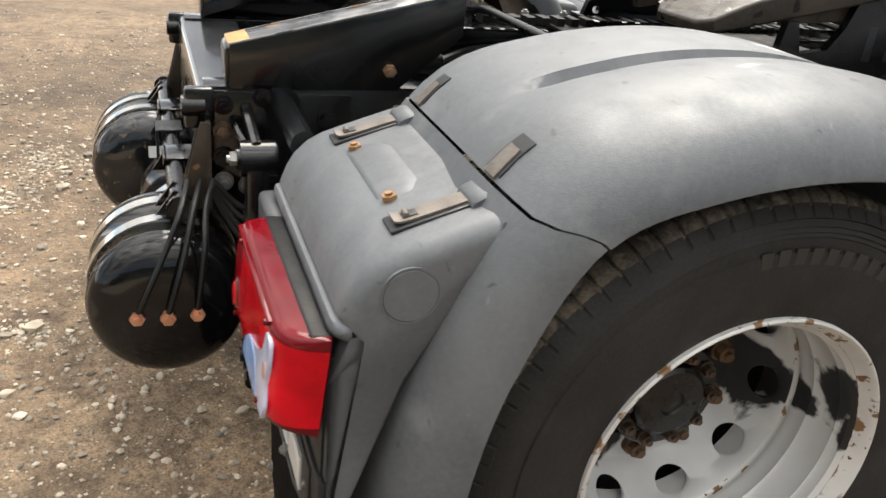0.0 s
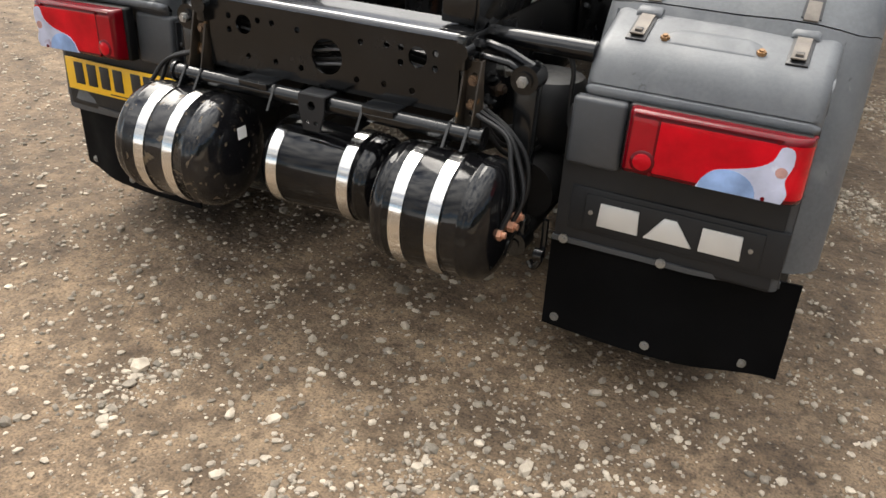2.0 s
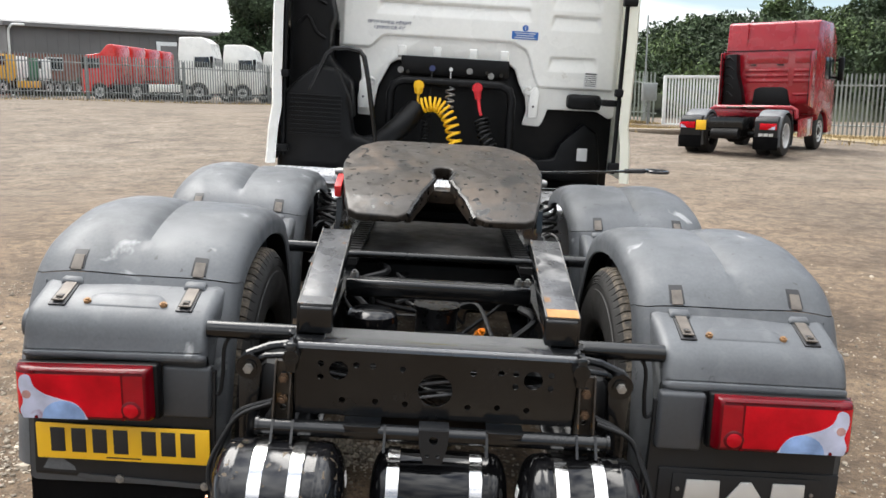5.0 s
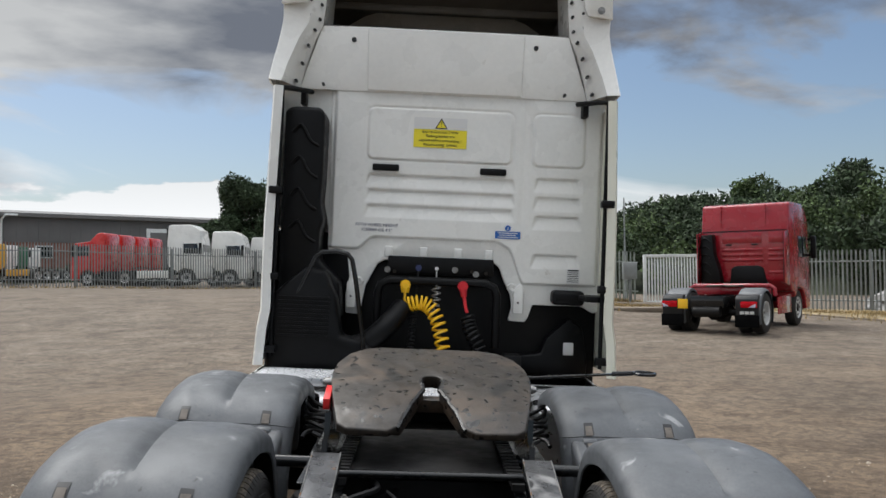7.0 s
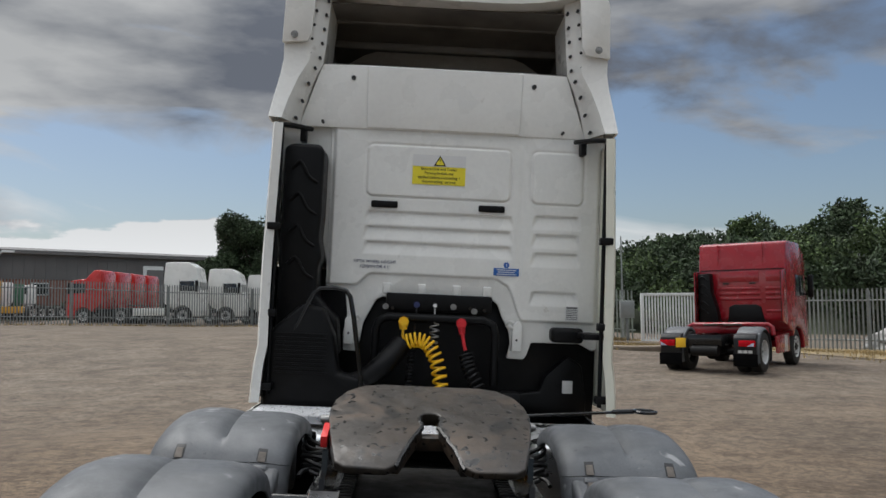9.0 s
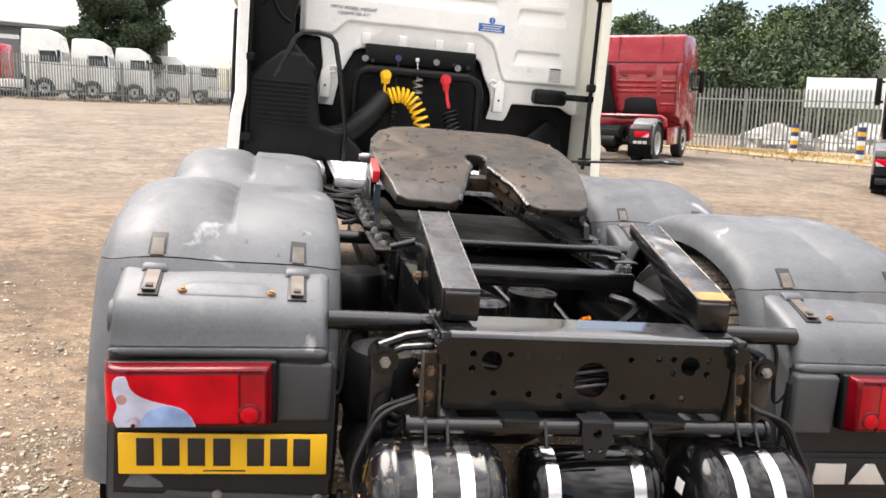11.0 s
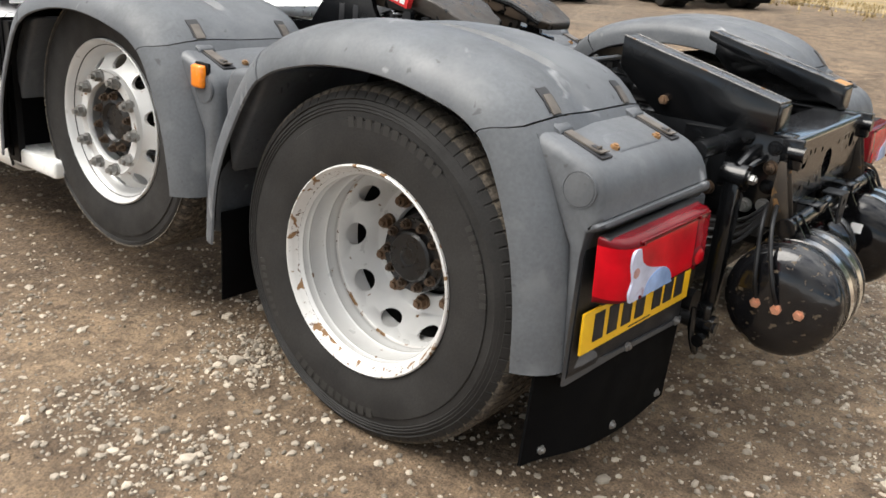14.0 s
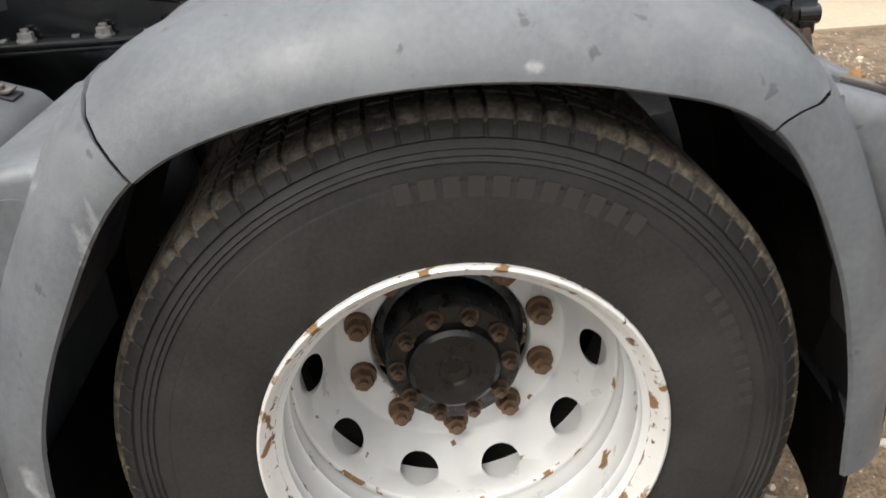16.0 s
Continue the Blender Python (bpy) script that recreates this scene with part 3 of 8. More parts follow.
BOX_TOP = [(-0.44, 0.9), (-0.452, 0.985), (-0.468, 0.992), (-0.50, 0.984), (-0.545, 0.969), (-0.585, 0.955), (-0.618, 0.943), (-0.645, 0.928), (-0.667, 0.906), (-0.681, 0.882), (-0.689, 0.860), (-0.692, 0.8515), (-0.6885, 0.8495), (-0.6885, 0.8475), (-0.699, 0.8455), (-0.7025, 0.838), (-0.7025, 0.828), (-0.698, 0.822), (-0.688, 0.818), (-0.686, 0.76), (-0.684, 0.64), (-0.676, 0.52), (-0.672, 0.43), (-0.60, 0.43), (-0.585, 0.75), (-0.50, 0.9)]


def arch_point(u, x, y_off, lift):
    """A point on the arch's top sheet at step u along it, distance x from the middle line."""
    d = np.interp(abs(x), [c for c, _ in SECTION], [c for _, c in SECTION])
    slant = 1.35 * ease(0, 0.09, d) * (1 - ease(0, 8, abs(u - 21)))
    p, nn = lip_at(u - slant)
    q = p + nn * (d + lift)
    return (x, q.y + y_off, q.z)


def arch_patch(bm, x, half, u0, u1, y_off, lift, thick, taper=0.0):
    """A thin strip that lies along the arch."""
    us = np.linspace(u0, u1, 6)
    g = [[arch_point(u, x + k * (half - taper * (u - u0) / (u1 - u0)), y_off, lift) for k in (-1, -0.85, 0.85, 1)] for u in us]
    shell(bm, g, [[(px, py + 0.5 * thick, pz - thick) for px, py, pz in r] for r in g])
    return bm


def latch(parent, x, y_off):
    """Hold-down: a pocket in the arch above the seam, a bridge, and the strap's recess in the box below."""
    # pocket, recess and slot: black patches that paint the shade of their depth
    bm = bmesh.new()
    arch_patch(bm, x, 0.0225, 21.3, 22.75, y_off, 0.0018, 0.006, 0.002)
    part("latch_pocket", bm, "ink", parent)
    bm = bmesh.new()
    arch_patch(bm, x, 0.0165, 21.15, 22.3, y_off, 0.0040, 0.004, 0.0015)
    part("latch_hook", bm, "latch", parent)
    m = pose(x, -0.535 + y_off, 0.9735, 18, 0, 0)
    bm = bmesh.new()
    g = [[(xx, yy, zz + (0.0 if abs(xx) < 0.025 else -0.005)) for xx in (-0.031, -0.024, 0.024, 0.031)] for yy, zz in ((0.031, 0.004), (0.036, 0.0105), (0.050, 0.0125), (0.060, 0.0125), (0.066, 0.008))]
    shell(bm, g, [[(px, py, pz - 0.007) for px, py, pz in r] for r in g])
    part("latch_bridge", bm, "guard", parent).matrix_basis = m
    bm = bmesh.new()
    box(bm, -0.024, 0.024, -0.083, 0.046, -0.006, 0.0022, 0.0015)
    part("latch_recess", bm, "ink", parent).matrix_basis = m
    bm = bmesh.new()
    g = [[(xx, yy, zz) for xx in (-0.0165, -0.0145, 0.0145, 0.0165)] for yy, zz in ((0.044, 0.0055), (0.01, 0.006), (-0.042, 0.0065), (-0.060, 0.0075), (-0.068, 0.009), (-0.074, 0.012))]
    shell(bm, g, [[(px, py, pz - 0.0035) for px, py, pz in r] for r in g])
    part("latch_strap", bm, "latch", parent, "worn grey-brown hold-down strap with a curled end").matrix_basis = m
    bm = bmesh.new()
    box(bm, -0.009, 0.009, -0.060, -0.038, 0.0068, 0.0086, 0.001)
    part("latch_slot", bm, "ink", parent).matrix_basis = m
    bm = bmesh.new()
    rod(bm, (-0.008, -0.054, 0.0105), (0.008, -0.054, 0.0105), 0.0038, 8)
    part("latch_pin", bm, "latch", parent).matrix_basis = m


def round_box(bm, prof, x0, x1, r, steps=5):
    """The profile drawn out along x, its two ends rounded off by r."""
    n = len(prof)
    ps = [Vector((0, a, b)) for a, b in prof]
    c = sum(ps, Vector()) / n
    ins = []
    for i in range(n):
        t = ps[(i + 2) % n] - ps[(i - 2) % n]
        d = Vector((0, -t.z, t.y)).normalized()
        ins.append(d if d.dot(c - ps[i]) > 0 else -d)
    sg = 1 if x1 > x0 else -1
    rings = []
    stations = [(x0 + sg * r * (1 - math.cos(a)), r * (1 - math.sin(a))) for a in np.linspace(0, math.pi / 2, steps)]
    stations += [(x1 - sg * r * (1 - math.cos(a)), r * (1 - math.sin(a))) for a in np.linspace(math.pi / 2, 0, steps)]
    for x, inset in stations:
        rings.append([bm.verts.new((x, (p + d * inset).y, (p + d * inset).z)) for p, d in zip(ps, ins)])
    for a, b in zip(rings, rings[1:]):
        for i in range(n):
            bm.faces.new((a[i], a[(i + 1) % n], b[(i + 1) % n], b[i]))
    bm.faces.new(rings[0])
    bm.faces.new(rings[-1][::-1])
    return bm


def rounded(s, x0, x1, z0, z1, r):
    """A rectangle in x and z with rounded corners, on side s."""
    pts = []
    for cx, cz, a0 in ((x1 - r, z1 - r, 0), (x0 + r, z1 - r, 90), (x0 + r, z0 + r, 180), (x1 - r, z0 + r, 270)):
        pts += [(s * (cx + r * math.cos(radians(a0 + 22.5 * k))), cz + r * math.sin(radians(a0 + 22.5 * k))) for k in range(5)]
    return pts


def skirt_y(s, x):
    """Where the panel under the tail lamp stands; the left one has been knocked askew."""
    return -0.706 if s > 0 else -0.671 + (abs(x) - 0.64) * 0.079


def mudguard(s, y_off, rear):
    """One axle side: three plastic sections; s -1 left, 1 right."""
    place = f"{'rear' if rear else 'middle'} axle"
    bm = bmesh.new()
    # inner faces coloured near-black, so that the arch is dark inside
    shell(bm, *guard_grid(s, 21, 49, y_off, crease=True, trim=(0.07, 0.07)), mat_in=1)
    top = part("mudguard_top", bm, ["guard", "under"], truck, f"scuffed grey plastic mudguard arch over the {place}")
    bm = bmesh.new()
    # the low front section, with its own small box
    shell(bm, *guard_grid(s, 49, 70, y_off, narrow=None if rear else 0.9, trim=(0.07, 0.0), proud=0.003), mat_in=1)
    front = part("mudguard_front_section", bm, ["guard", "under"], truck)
    bm = bmesh.new()
    prism(bm, [(0.42 + y_off, 0.985), (0.46 + y_off, 0.915), (0.545 + y_off, 0.76), (0.60 + y_off, 0.64), (0.625 + y_off, 0.90), (0.60 + y_off, 0.965)], s * 0.72, s * 1.175, "x", 0.02, seg=3)
    part("front_box", bm, "guard", front)
    bm = bmesh.new()
    rod(bm, (s * 1.17, 0.545 + y_off, 0.90), (s * 1.178, 0.545 + y_off, 0.90), 0.036, 24)
    part("blank_cap", bm, "guard", front)
    # rear section
    bm = bmesh.new()
    cut = 0 if rear else 4
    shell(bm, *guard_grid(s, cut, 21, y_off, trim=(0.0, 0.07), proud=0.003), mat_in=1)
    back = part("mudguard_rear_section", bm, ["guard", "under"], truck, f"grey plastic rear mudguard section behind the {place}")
    bm = bmesh.new()
    prof = BOX_TOP if rear else [(-0.44, 0.9), (-0.452, 0.985), (-0.468, 0.992), (-0.50, 0.984), (-0.585, 0.955), (-0.625, 0.940), (-0.650, 0.91), (-0.655, 0.87), (-0.655, 0.44), (-0.60, 0.43), (-0.585, 0.75), (-0.50, 0.9)]
    round_box(bm, [(y + y_off, z) for y, z in prof], s * 0.650, s * 1.186, 0.030, 7)
    if rear:
        for v in bm.verts:
            if v.co.y < -0.60:
                if s < 0:
                    u, w = (abs(v.co.x) - 0.66) / 0.5, ease(0.95, 0.86, v.co.z)
                    v.co.y += 0.030 * u * w
                    v.co.z -= 0.022 * u * w
                v.co.y += (skirt_y(s, v.co.x) + 0.004 - v.co.y) * ease(0.82, 0.77, v.co.z)
    # shade below the ridge is painted into the rear-facing faces
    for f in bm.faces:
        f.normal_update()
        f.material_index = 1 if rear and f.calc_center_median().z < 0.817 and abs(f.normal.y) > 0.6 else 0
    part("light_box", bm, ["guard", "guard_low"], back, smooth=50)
    bm = bmesh.new()
    lathe(bm, [(s * 1.176, 0.042), (s * 1.1875, 0.042), (s * 1.1875, 0.0395), (s * 1.1862, 0.039), (s * 1.1862, 0.038), (s * 1.1880, 0.037), (s * 1.1880, 0.001)], 32, c=(-0.600 + y_off, 0.886))
    part("blank_cap", bm, "guard", back)
    # pressed island on top of the box between the bolts
    bm = bmesh.new()
    # its upper edge stands proud, its lower edge runs out into the slope
    cols = np.linspace(0.800, 1.020, 15)
    g = []
    for k in range(9):
        row = []
        for x in cols:
            e = 1 - abs(x - 0.91) / 0.11
            yy = -0.604 + (0.050 + 0.016 * ease(0, 0.35, e)) * k / 8
            lift = 0.0045 * ease(-0.604, -0.570, yy) * ease(0, 0.12, e) * (1 - ease(6.2, 8, k)) - 0.0015 * (1 - ease(0, 0.1, min(e, k / 8)))
            row.append((s * x, yy + y_off, 0.9496 + (yy + 0.604) * 0.335 + lift))
        g.append(row)
    shell(bm, g, [[(x, y, z - 0.012) for x, y, z in r] for r in g])
    part("pressed_island", bm, "guard", back, smooth=60)
    for bx in (0.80, 1.02):
        bm = bmesh.new()
        hexnut(bm, (s * bx, -0.588 + y_off, 0.953), (0, -0.25, 1), 0.0115, 0.0085)
        part("bolt", bm, "bolt_tan", back)
    for bx in (0.735, 1.10):
        latch(back, s * bx, y_off)
    return back


for s in (-1, 1):
    back = mudguard(s, 0.0, True)
    mid = mudguard(s, 1.305, False)
    # skirting below the lamp, and the flap
    # shade under the lamp is put into the skirt's dark colour
    bm = bmesh.new()
    xs_ = np.linspace(0.628, 1.168, 10)
    g = [[(s * x, skirt_y(s, x) + dy, z) for x in xs_] for z, dy in ((0.425, 0.012), (0.430, 0.002), (0.44, 0.0), (0.60, 0.0), (0.79, 0.0))]
    shell(bm, g, [[(x, y + 0.02, z) for x, y, z in r] for r in g])
    part("rear_skirt", bm, "guard_dark", back, "plastic panel under the tail lamp, its shade painted dark", smooth=60)
    # same plastic as the guard, its shade put into a darker grey
    bm = bmesh.new()
    box(bm, min(s * 0.636, s * 0.778), max(s * 0.636, s * 0.770), -0.012, 0.032, 0.650, 0.822 if s > 0 else 0.806, 0.012, 3)
    for v in bm.verts:
        v.co.y += skirt_y(s, 0.70) - 0.008
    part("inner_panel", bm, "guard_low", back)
    bm = bmesh.new()
    lo, x_in, x_out = (0.175, 0.605, 1.212) if s < 0 else (0.158, 0.620, 1.240)
    def flap_y(x, j):
        return skirt_y(s, x) + 0.008 + 0.050 * ease(0.98, 1.24, x) - 0.010 * math.sin(x * 9.0) * (1 - j / 5)
    g = [[(s * x, flap_y(x, j), lo + (0.440 - lo) * j / 5) for x in np.linspace(x_in, x_out, 16)] for j in range(6)]
    shell(bm, g, [[(x, y + 0.007, z) for x, y, z in r] for r in g])
    flap = part("mudflap", bm, "flap", truck, "black rubber mudflap behind the rear wheel", smooth=60)
    bm = bmesh.new()
    g = [[(s * x, flap_y(x, 5) - 0.014, z) for x in np.linspace(0.625, 1.19, 12)] for z in (0.428, 0.430, 0.440, 0.442)]
    shell(bm, g, [[(x, y + 0.012, z) for x, y, z in r] for r in g])
    part("flap_strip", bm, "guard_low", flap, "thin grey clamping strip along the flap")
    for fx in (0.655, 0.91, 1.15):
        for fz in (0.437, lo + 0.03):
            bm = bmesh.new()
            y = flap_y(fx, 5 if fz > 0.4 else 0.6) - (0.014 if fz > 0.4 else 0.0)
            rod(bm, (s * fx, y + 0.004, fz), (s * fx, y - 0.003, fz), 0.0125, 12)
            hexnut(bm, (s * fx, y - 0.003, fz), (0, -1, 0), 0.008, 0.005)
            part("bolt", bm, "zinc", flap)
    # flap between the axles
    bm = bmesh.new()
    box(bm, min(s * 0.70, s * 1.19), max(s * 0.70, s * 1.19), 0.615, 0.623, 0.22, 0.52, 0.003)
    part("mudflap", bm, "flap", truck, "black rubber mudflap between the axles")
    # side marker
    bm = bmesh.new()
    box(bm, min(s * 1.17, s * 1.182), max(s * 1.17, s * 1.182), 0.690, 0.754, 0.884, 0.966, 0.004)
    mk = part("side_marker", bm, "black", truck, "amber side marker lamp")
    bm = bmesh.new()
    box(bm, min(s * 1.18, s * 1.205), max(s * 1.18, s * 1.203), 0.695, 0.749, 0.890, 0.960, 0.01, 3)
    part("lens", bm, "amber", mk)

    # tail lamp
    lamp = new("tail_lamp")
    lamp.parent = truck
    tagged(lamp, "red and clear tail lamp cluster")
    lean = pose(0.982, -0.781, 0.757, -5.0, 0, 0.6) if s > 0 else pose(-0.984, -0.750, 0.7305, -1.0, -3.2, -4.6)
    lamp.matrix_basis = lean @ Matrix.Diagonal((1, 1, 0.93, 1)) @ Matrix.Translation((-s * 0.98, 0.757, -0.738))
    bm = bmesh.new()
    box(bm, min(s * 0.774, s * 1.179), max(s * 0.771, s * 1.176), -0.716, -0.680, 0.650, 0.8225, 0.008, 3)
    part("housing", bm, "black", lamp)
    # one moulded lens: rim, dark inner chamber, bright main chamber, corner that wraps round
    plan = [(0.781, -0.700), (0.784, -0.740), (0.790, -0.752), (0.797, -0.7565), (0.853, -0.757), (0.859, -0.757), (0.95, -0.757), (1.05, -0.757), (1.115, -0.757), (1.128, -0.7562), (1.132, -0.7558), (1.148, -0.7515), (1.162, -0.744), (1.173, -0.732), (1.180, -0.716), (1.184, -0.695)]
    rise = [(0.655, 0.030), (0.657, 0.014), (0.662, 0.004), (0.671, 0.0), (0.70, 0.0), (0.75, 0.0), (0.785, 0.0), (0.801, 0.0), (0.810, 0.002), (0.816, 0.008), (0.819, 0.018), (0.8205, 0.032)]
    g = [[(s * px, min(-0.690, py + dz), pz) for px, py in plan] for pz, dz in rise]
    bm = bmesh.new()
    shell(bm, g, [[(px, -0.686, pz) for px, py, pz in r] for r in g])
    for f in bm.faces:
        c = f.calc_center_median()
        x = abs(c.x)
        rim = c.z < 0.670 or c.z > 0.802 or x < 0.794 or 0.853 < x < 0.859 or 1.128 < x < 1.132
        f.material_index = 0 if rim else 1 if x < 0.856 else 2
    part("red_lens", bm, ["lens_body", "lens_dark", "lens_red"], lamp, "moulded red lens with a darker rim", smooth=50)
    bm = bmesh.new()
    box(bm, min(s * 0.80, s * 1.12), max(s * 0.80, s * 1.12), -0.7595, -0.752, 0.8075, 0.8135, 0.002)
    part("top_ledge", bm, "lens_body", lamp)
    bm = bmesh.new()
    rod(bm, (s * 0.833, -0.757, 0.694), (s * 0.833, -0.7605, 0.694), 0.029, 24, 0.024)
    part("reflector", bm, "lens_body", lamp)
    bm = bmesh.new()
    rod(bm, (s * 0.833, -0.760, 0.694), (s * 0.833, -0.7622, 0.694), 0.022, 24, 0.019)
    part("reflector_dome", bm, "lens_red", lamp)
    bm = bmesh.new()
    lens = lambda u, v: (1.176 - 0.386 * u, 0.655 + 0.165 * v, 0)
    clear = smooth_path([lens(u, v) for u, v in ((0.085, 0.05), (0.066, 0.20), (0.092, 0.39), (0.066, 0.63), (0.080, 0.83), (0.146, 0.85), (0.178, 0.64), (0.262, 0.50), (0.385, 0.41), (0.476, 0.345), (0.534, 0.20), (0.561, 0.05))], 3)
    prism(bm, [(s * p.x, p.y) for p in clear], -0.7592, -0.753, "y", 0.0)
    part("clear_lens", bm, "lens_clear", lamp, "clear indicator and reversing lens")
    # the sky's reflection in the dome, drawn as a blue patch
    bm = bmesh.new()
    dome = [(s * (1.026 + 0.062 * math.cos(a)), 0.664 + 0.056 * math.sin(a)) for a in np.linspace(0, math.pi, 14)]
    prism(bm, dome, -0.7606, -0.7588, "y")
    part("blue_reflector", bm, "lens_blue", lamp)
    bm = bmesh.new()
    rod(bm, (s * 1.130, -0.7590, 0.737), (s * 1.130, -0.7600, 0.737), 0.013, 18)
    part("bulb_spot", bm, "bulb_amber", lamp)
    for sx, sz in ((0.853, 0.806), (1.110, 0.806), (0.855, 0.668), (1.105, 0.668)):
        bm = bmesh.new()
        rod(bm, (s * sx, -0.756, sz), (s * sx, -0.7625, sz), 0.005, 8)
        part("screw", bm, "lens_body", lamp)

# number plate, with plain bars in place of its characters, hung a little askew
bm = bmesh.new()
box(bm, -0.2595, 0.2595, -0.004, 0.004, -0.0545, 0.0545, 0.003)
plate = part("number_plate", bm, "plate", truck, "yellow rear number plate with black bars")
plate.matrix_basis = pose(-0.897, -0.662, 0.552, 0, -2.2, -4.5)
for bx in (-0.193, -0.130, -0.067, -0.004, 0.080, 0.138, 0.196):
    bm = bmesh.new()
    box(bm, bx - 0.0215, bx + 0.0215, -0.0062, -0.0035, -0.031, 0.043, 0.001)
    part("character_bar", bm, "ink", plate)
bm = bmesh.new()
box(bm, -0.05, 0.055, -0.0052, -0.0035, -0.046, -0.0425)
part("maker_line", bm, "ink", plate)
# badge plaque on the other side, its letters drawn as plain blocks
bm = bmesh.new()
box(bm, 0.660, 1.185, -0.712, -0.700, 0.470, 0.592, 0.004)
box(bm, 0.70, 1.135, -0.7165, -0.711, 0.482, 0.578, 0.003)
badge = part("badge_plaque", bm, "guard_dark", truck, "dark plaque with three silver badge blocks")
for corners in (((0.737, 0.4985), (0.842, 0.4985), (0.838, 0.561), (0.741, 0.561)), ((0.856, 0.4985), (0.975, 0.4985), (0.930, 0.561), (0.900, 0.561)), ((0.990, 0.4985), (1.088, 0.4985), (1.086, 0.561), (0.992, 0.561))):
    bm = bmesh.new()
    prism(bm, corners, -0.7215, -0.715, "y", 0.0018)
    part("badge_block", bm, "badge", badge)
for x0 in (0.718, 1.108):
    bm = bmesh.new()
    rod(bm, (x0, -0.715, 0.530), (x0, -0.7205, 0.530), 0.006, 10)
    part("rivet", bm, "zinc", badge)


# ---- air tanks ----
def tank(x0, x1, y, z, r, straps, mat, label):
    bm = bmesh.new()
    dome = 0.38 * r
    prof = [(x0, 0.0)] + [(x0 + dome * (1 - math.cos(k * math.pi / 18)) ** 1.0, r * min(1, math.sin(k * math.pi / 18) ** 0.72)) for k in range(1, 10)]
    seam = x0 + dome + 0.008
    prof += [(seam, r), (seam + 0.003, r + 0.0025), (seam + 0.008, r + 0.0025), (seam + 0.011, r)]
    prof += [(x0 + x1 - a, b) for a, b in reversed(prof)]
    lathe(bm, prof, 56, c=(y, z), cap=False)
    bmesh.ops.remove_doubles(bm, verts=bm.verts, dist=1e-5)
    t = part("air_tank", bm, mat, truck, label, smooth=50)
    for sx in straps:
        bm = bmesh.new()
        lathe(bm, [(sx - 0.0165, r + 0.0005), (sx - 0.0165, r + 0.0045), (sx + 0.0165, r + 0.0045), (sx + 0.0165, r + 0.0005)], 56, c=(y, z), cap=False)
        part("strap", bm, "steel", t, "polished steel strap")
    return t


tank_l = tank(-0.572, -0.222, -0.902, 0.533, 0.155, (-0.441, -0.343), "tank_worn", "glossy black air tank with rust-coloured flaking")
tank_r = tank(0.228, 0.568, -0.890, 0.526, 0.155, (0.336, 0.433), "tank", "glossy black air tank with steel straps")
tank(-0.165, 0.214, -0.812, 0.521, 0.120, (-0.101, 0.120), "tank", "smaller glossy black air tank between the others")
for t, end, side, ay, az, dy, dz in ((tank_l, -0.222, 1, -0.902, 0.533, 0.010, 0.062), (tank_r, 0.228, -1, -0.890, 0.526, -0.015, 0.060)):
    # paper sticker on the inner dome
    rows = []
    for j in range(5):
        row = []
        for i in range(5):
            py, pz = dy - 0.018 + 0.009 * i, dz - 0.016 + 0.008 * j
            a = math.asin(min(1.0, math.hypot(py, pz) / 0.155) ** (1 / 0.72))
            row.append((end - side * (0.38 * 0.155 * (1 - math.cos(a)) - 0.0012), ay + py, az + pz))
        rows.append(row)
    bm = bmesh.new()
    shell(bm, rows, [[(x - side * 0.002, y, z) for x, y, z in r] for r in rows])
    part("tank_label", bm, "paper", t, "pale paper sticker")
for s, t in ((-1, tank_l), (1, tank_r)):
    for k, vy in enumerate((-0.850, -0.907, -0.964) if s < 0 else (-0.950, -0.892, -0.835)):
        bm = bmesh.new()
        x = s * (0.560 - 0.008 * abs(k - 1))
        rod(bm, (x - s * 0.03, vy, 0.527), (x + s * 0.006, vy, 0.527), 0.015, 12)
        hexnut(bm, (x + s * 0.004, vy, 0.527), (s, 0, 0), 0.015, 0.018)
        valve = part("valve", bm, "copper", t, "copper coloured air fitting")
        if s < 0 and k == 2:
            continue  # plugged port
        bm = bmesh.new()
        dx = 0.015 * (k - 1)
        yb = (-0.81, -0.835, -0.86)[k if s < 0 else 2 - k]
        pipe(bm, [(x + s * 0.014, vy, 0.531), (x + s * 0.030, vy * 0.7 + yb * 0.3, 0.60), (s * (0.562 + dx * 0.4), vy * 0.3 + yb * 0.7, 0.675), (s * (0.52 - dx * 0.5), yb, 0.735), (s * 0.44, yb + 0.02, 0.765)], 0.0062, 8, per=6)
        part("air_line", bm, "hose", t, "thin black air line")


# ---- wheels ----
def tyre_profile(w, r_out, r_in):
    """Across the tyre from its outer side, at x 0, inwards."""
    return [(0.030, r_in - 0.012), (0.014, r_in + 0.004), (0.008, r_in + 0.022), (0.004, r_in + 0.05), (0.0, r_in + 0.085), (0.003, r_in + 0.128), (0.007, r_in + 0.130), (0.009, r_in + 0.150), (0.006, r_in + 0.152), (0.009, r_in + 0.158), (0.006, r_in + 0.160), (0.010, r_in + 0.167), (0.007, r_in + 0.169), (0.014, r_out - 0.036), (0.010, r_out - 0.033), (0.024, r_out - 0.014), (0.034, r_out - 0.004), (0.05, r_out),
            (0.082, r_out + 0.001), (0.084, r_out - 0.012), (0.090, r_out - 0.012), (0.092, r_out + 0.001), (w / 2 - 0.02, r_out + 0.002), (w / 2 - 0.018, r_out - 0.012), (w / 2 - 0.011, r_out - 0.012), (w / 2 - 0.009, r_out + 0.002)]


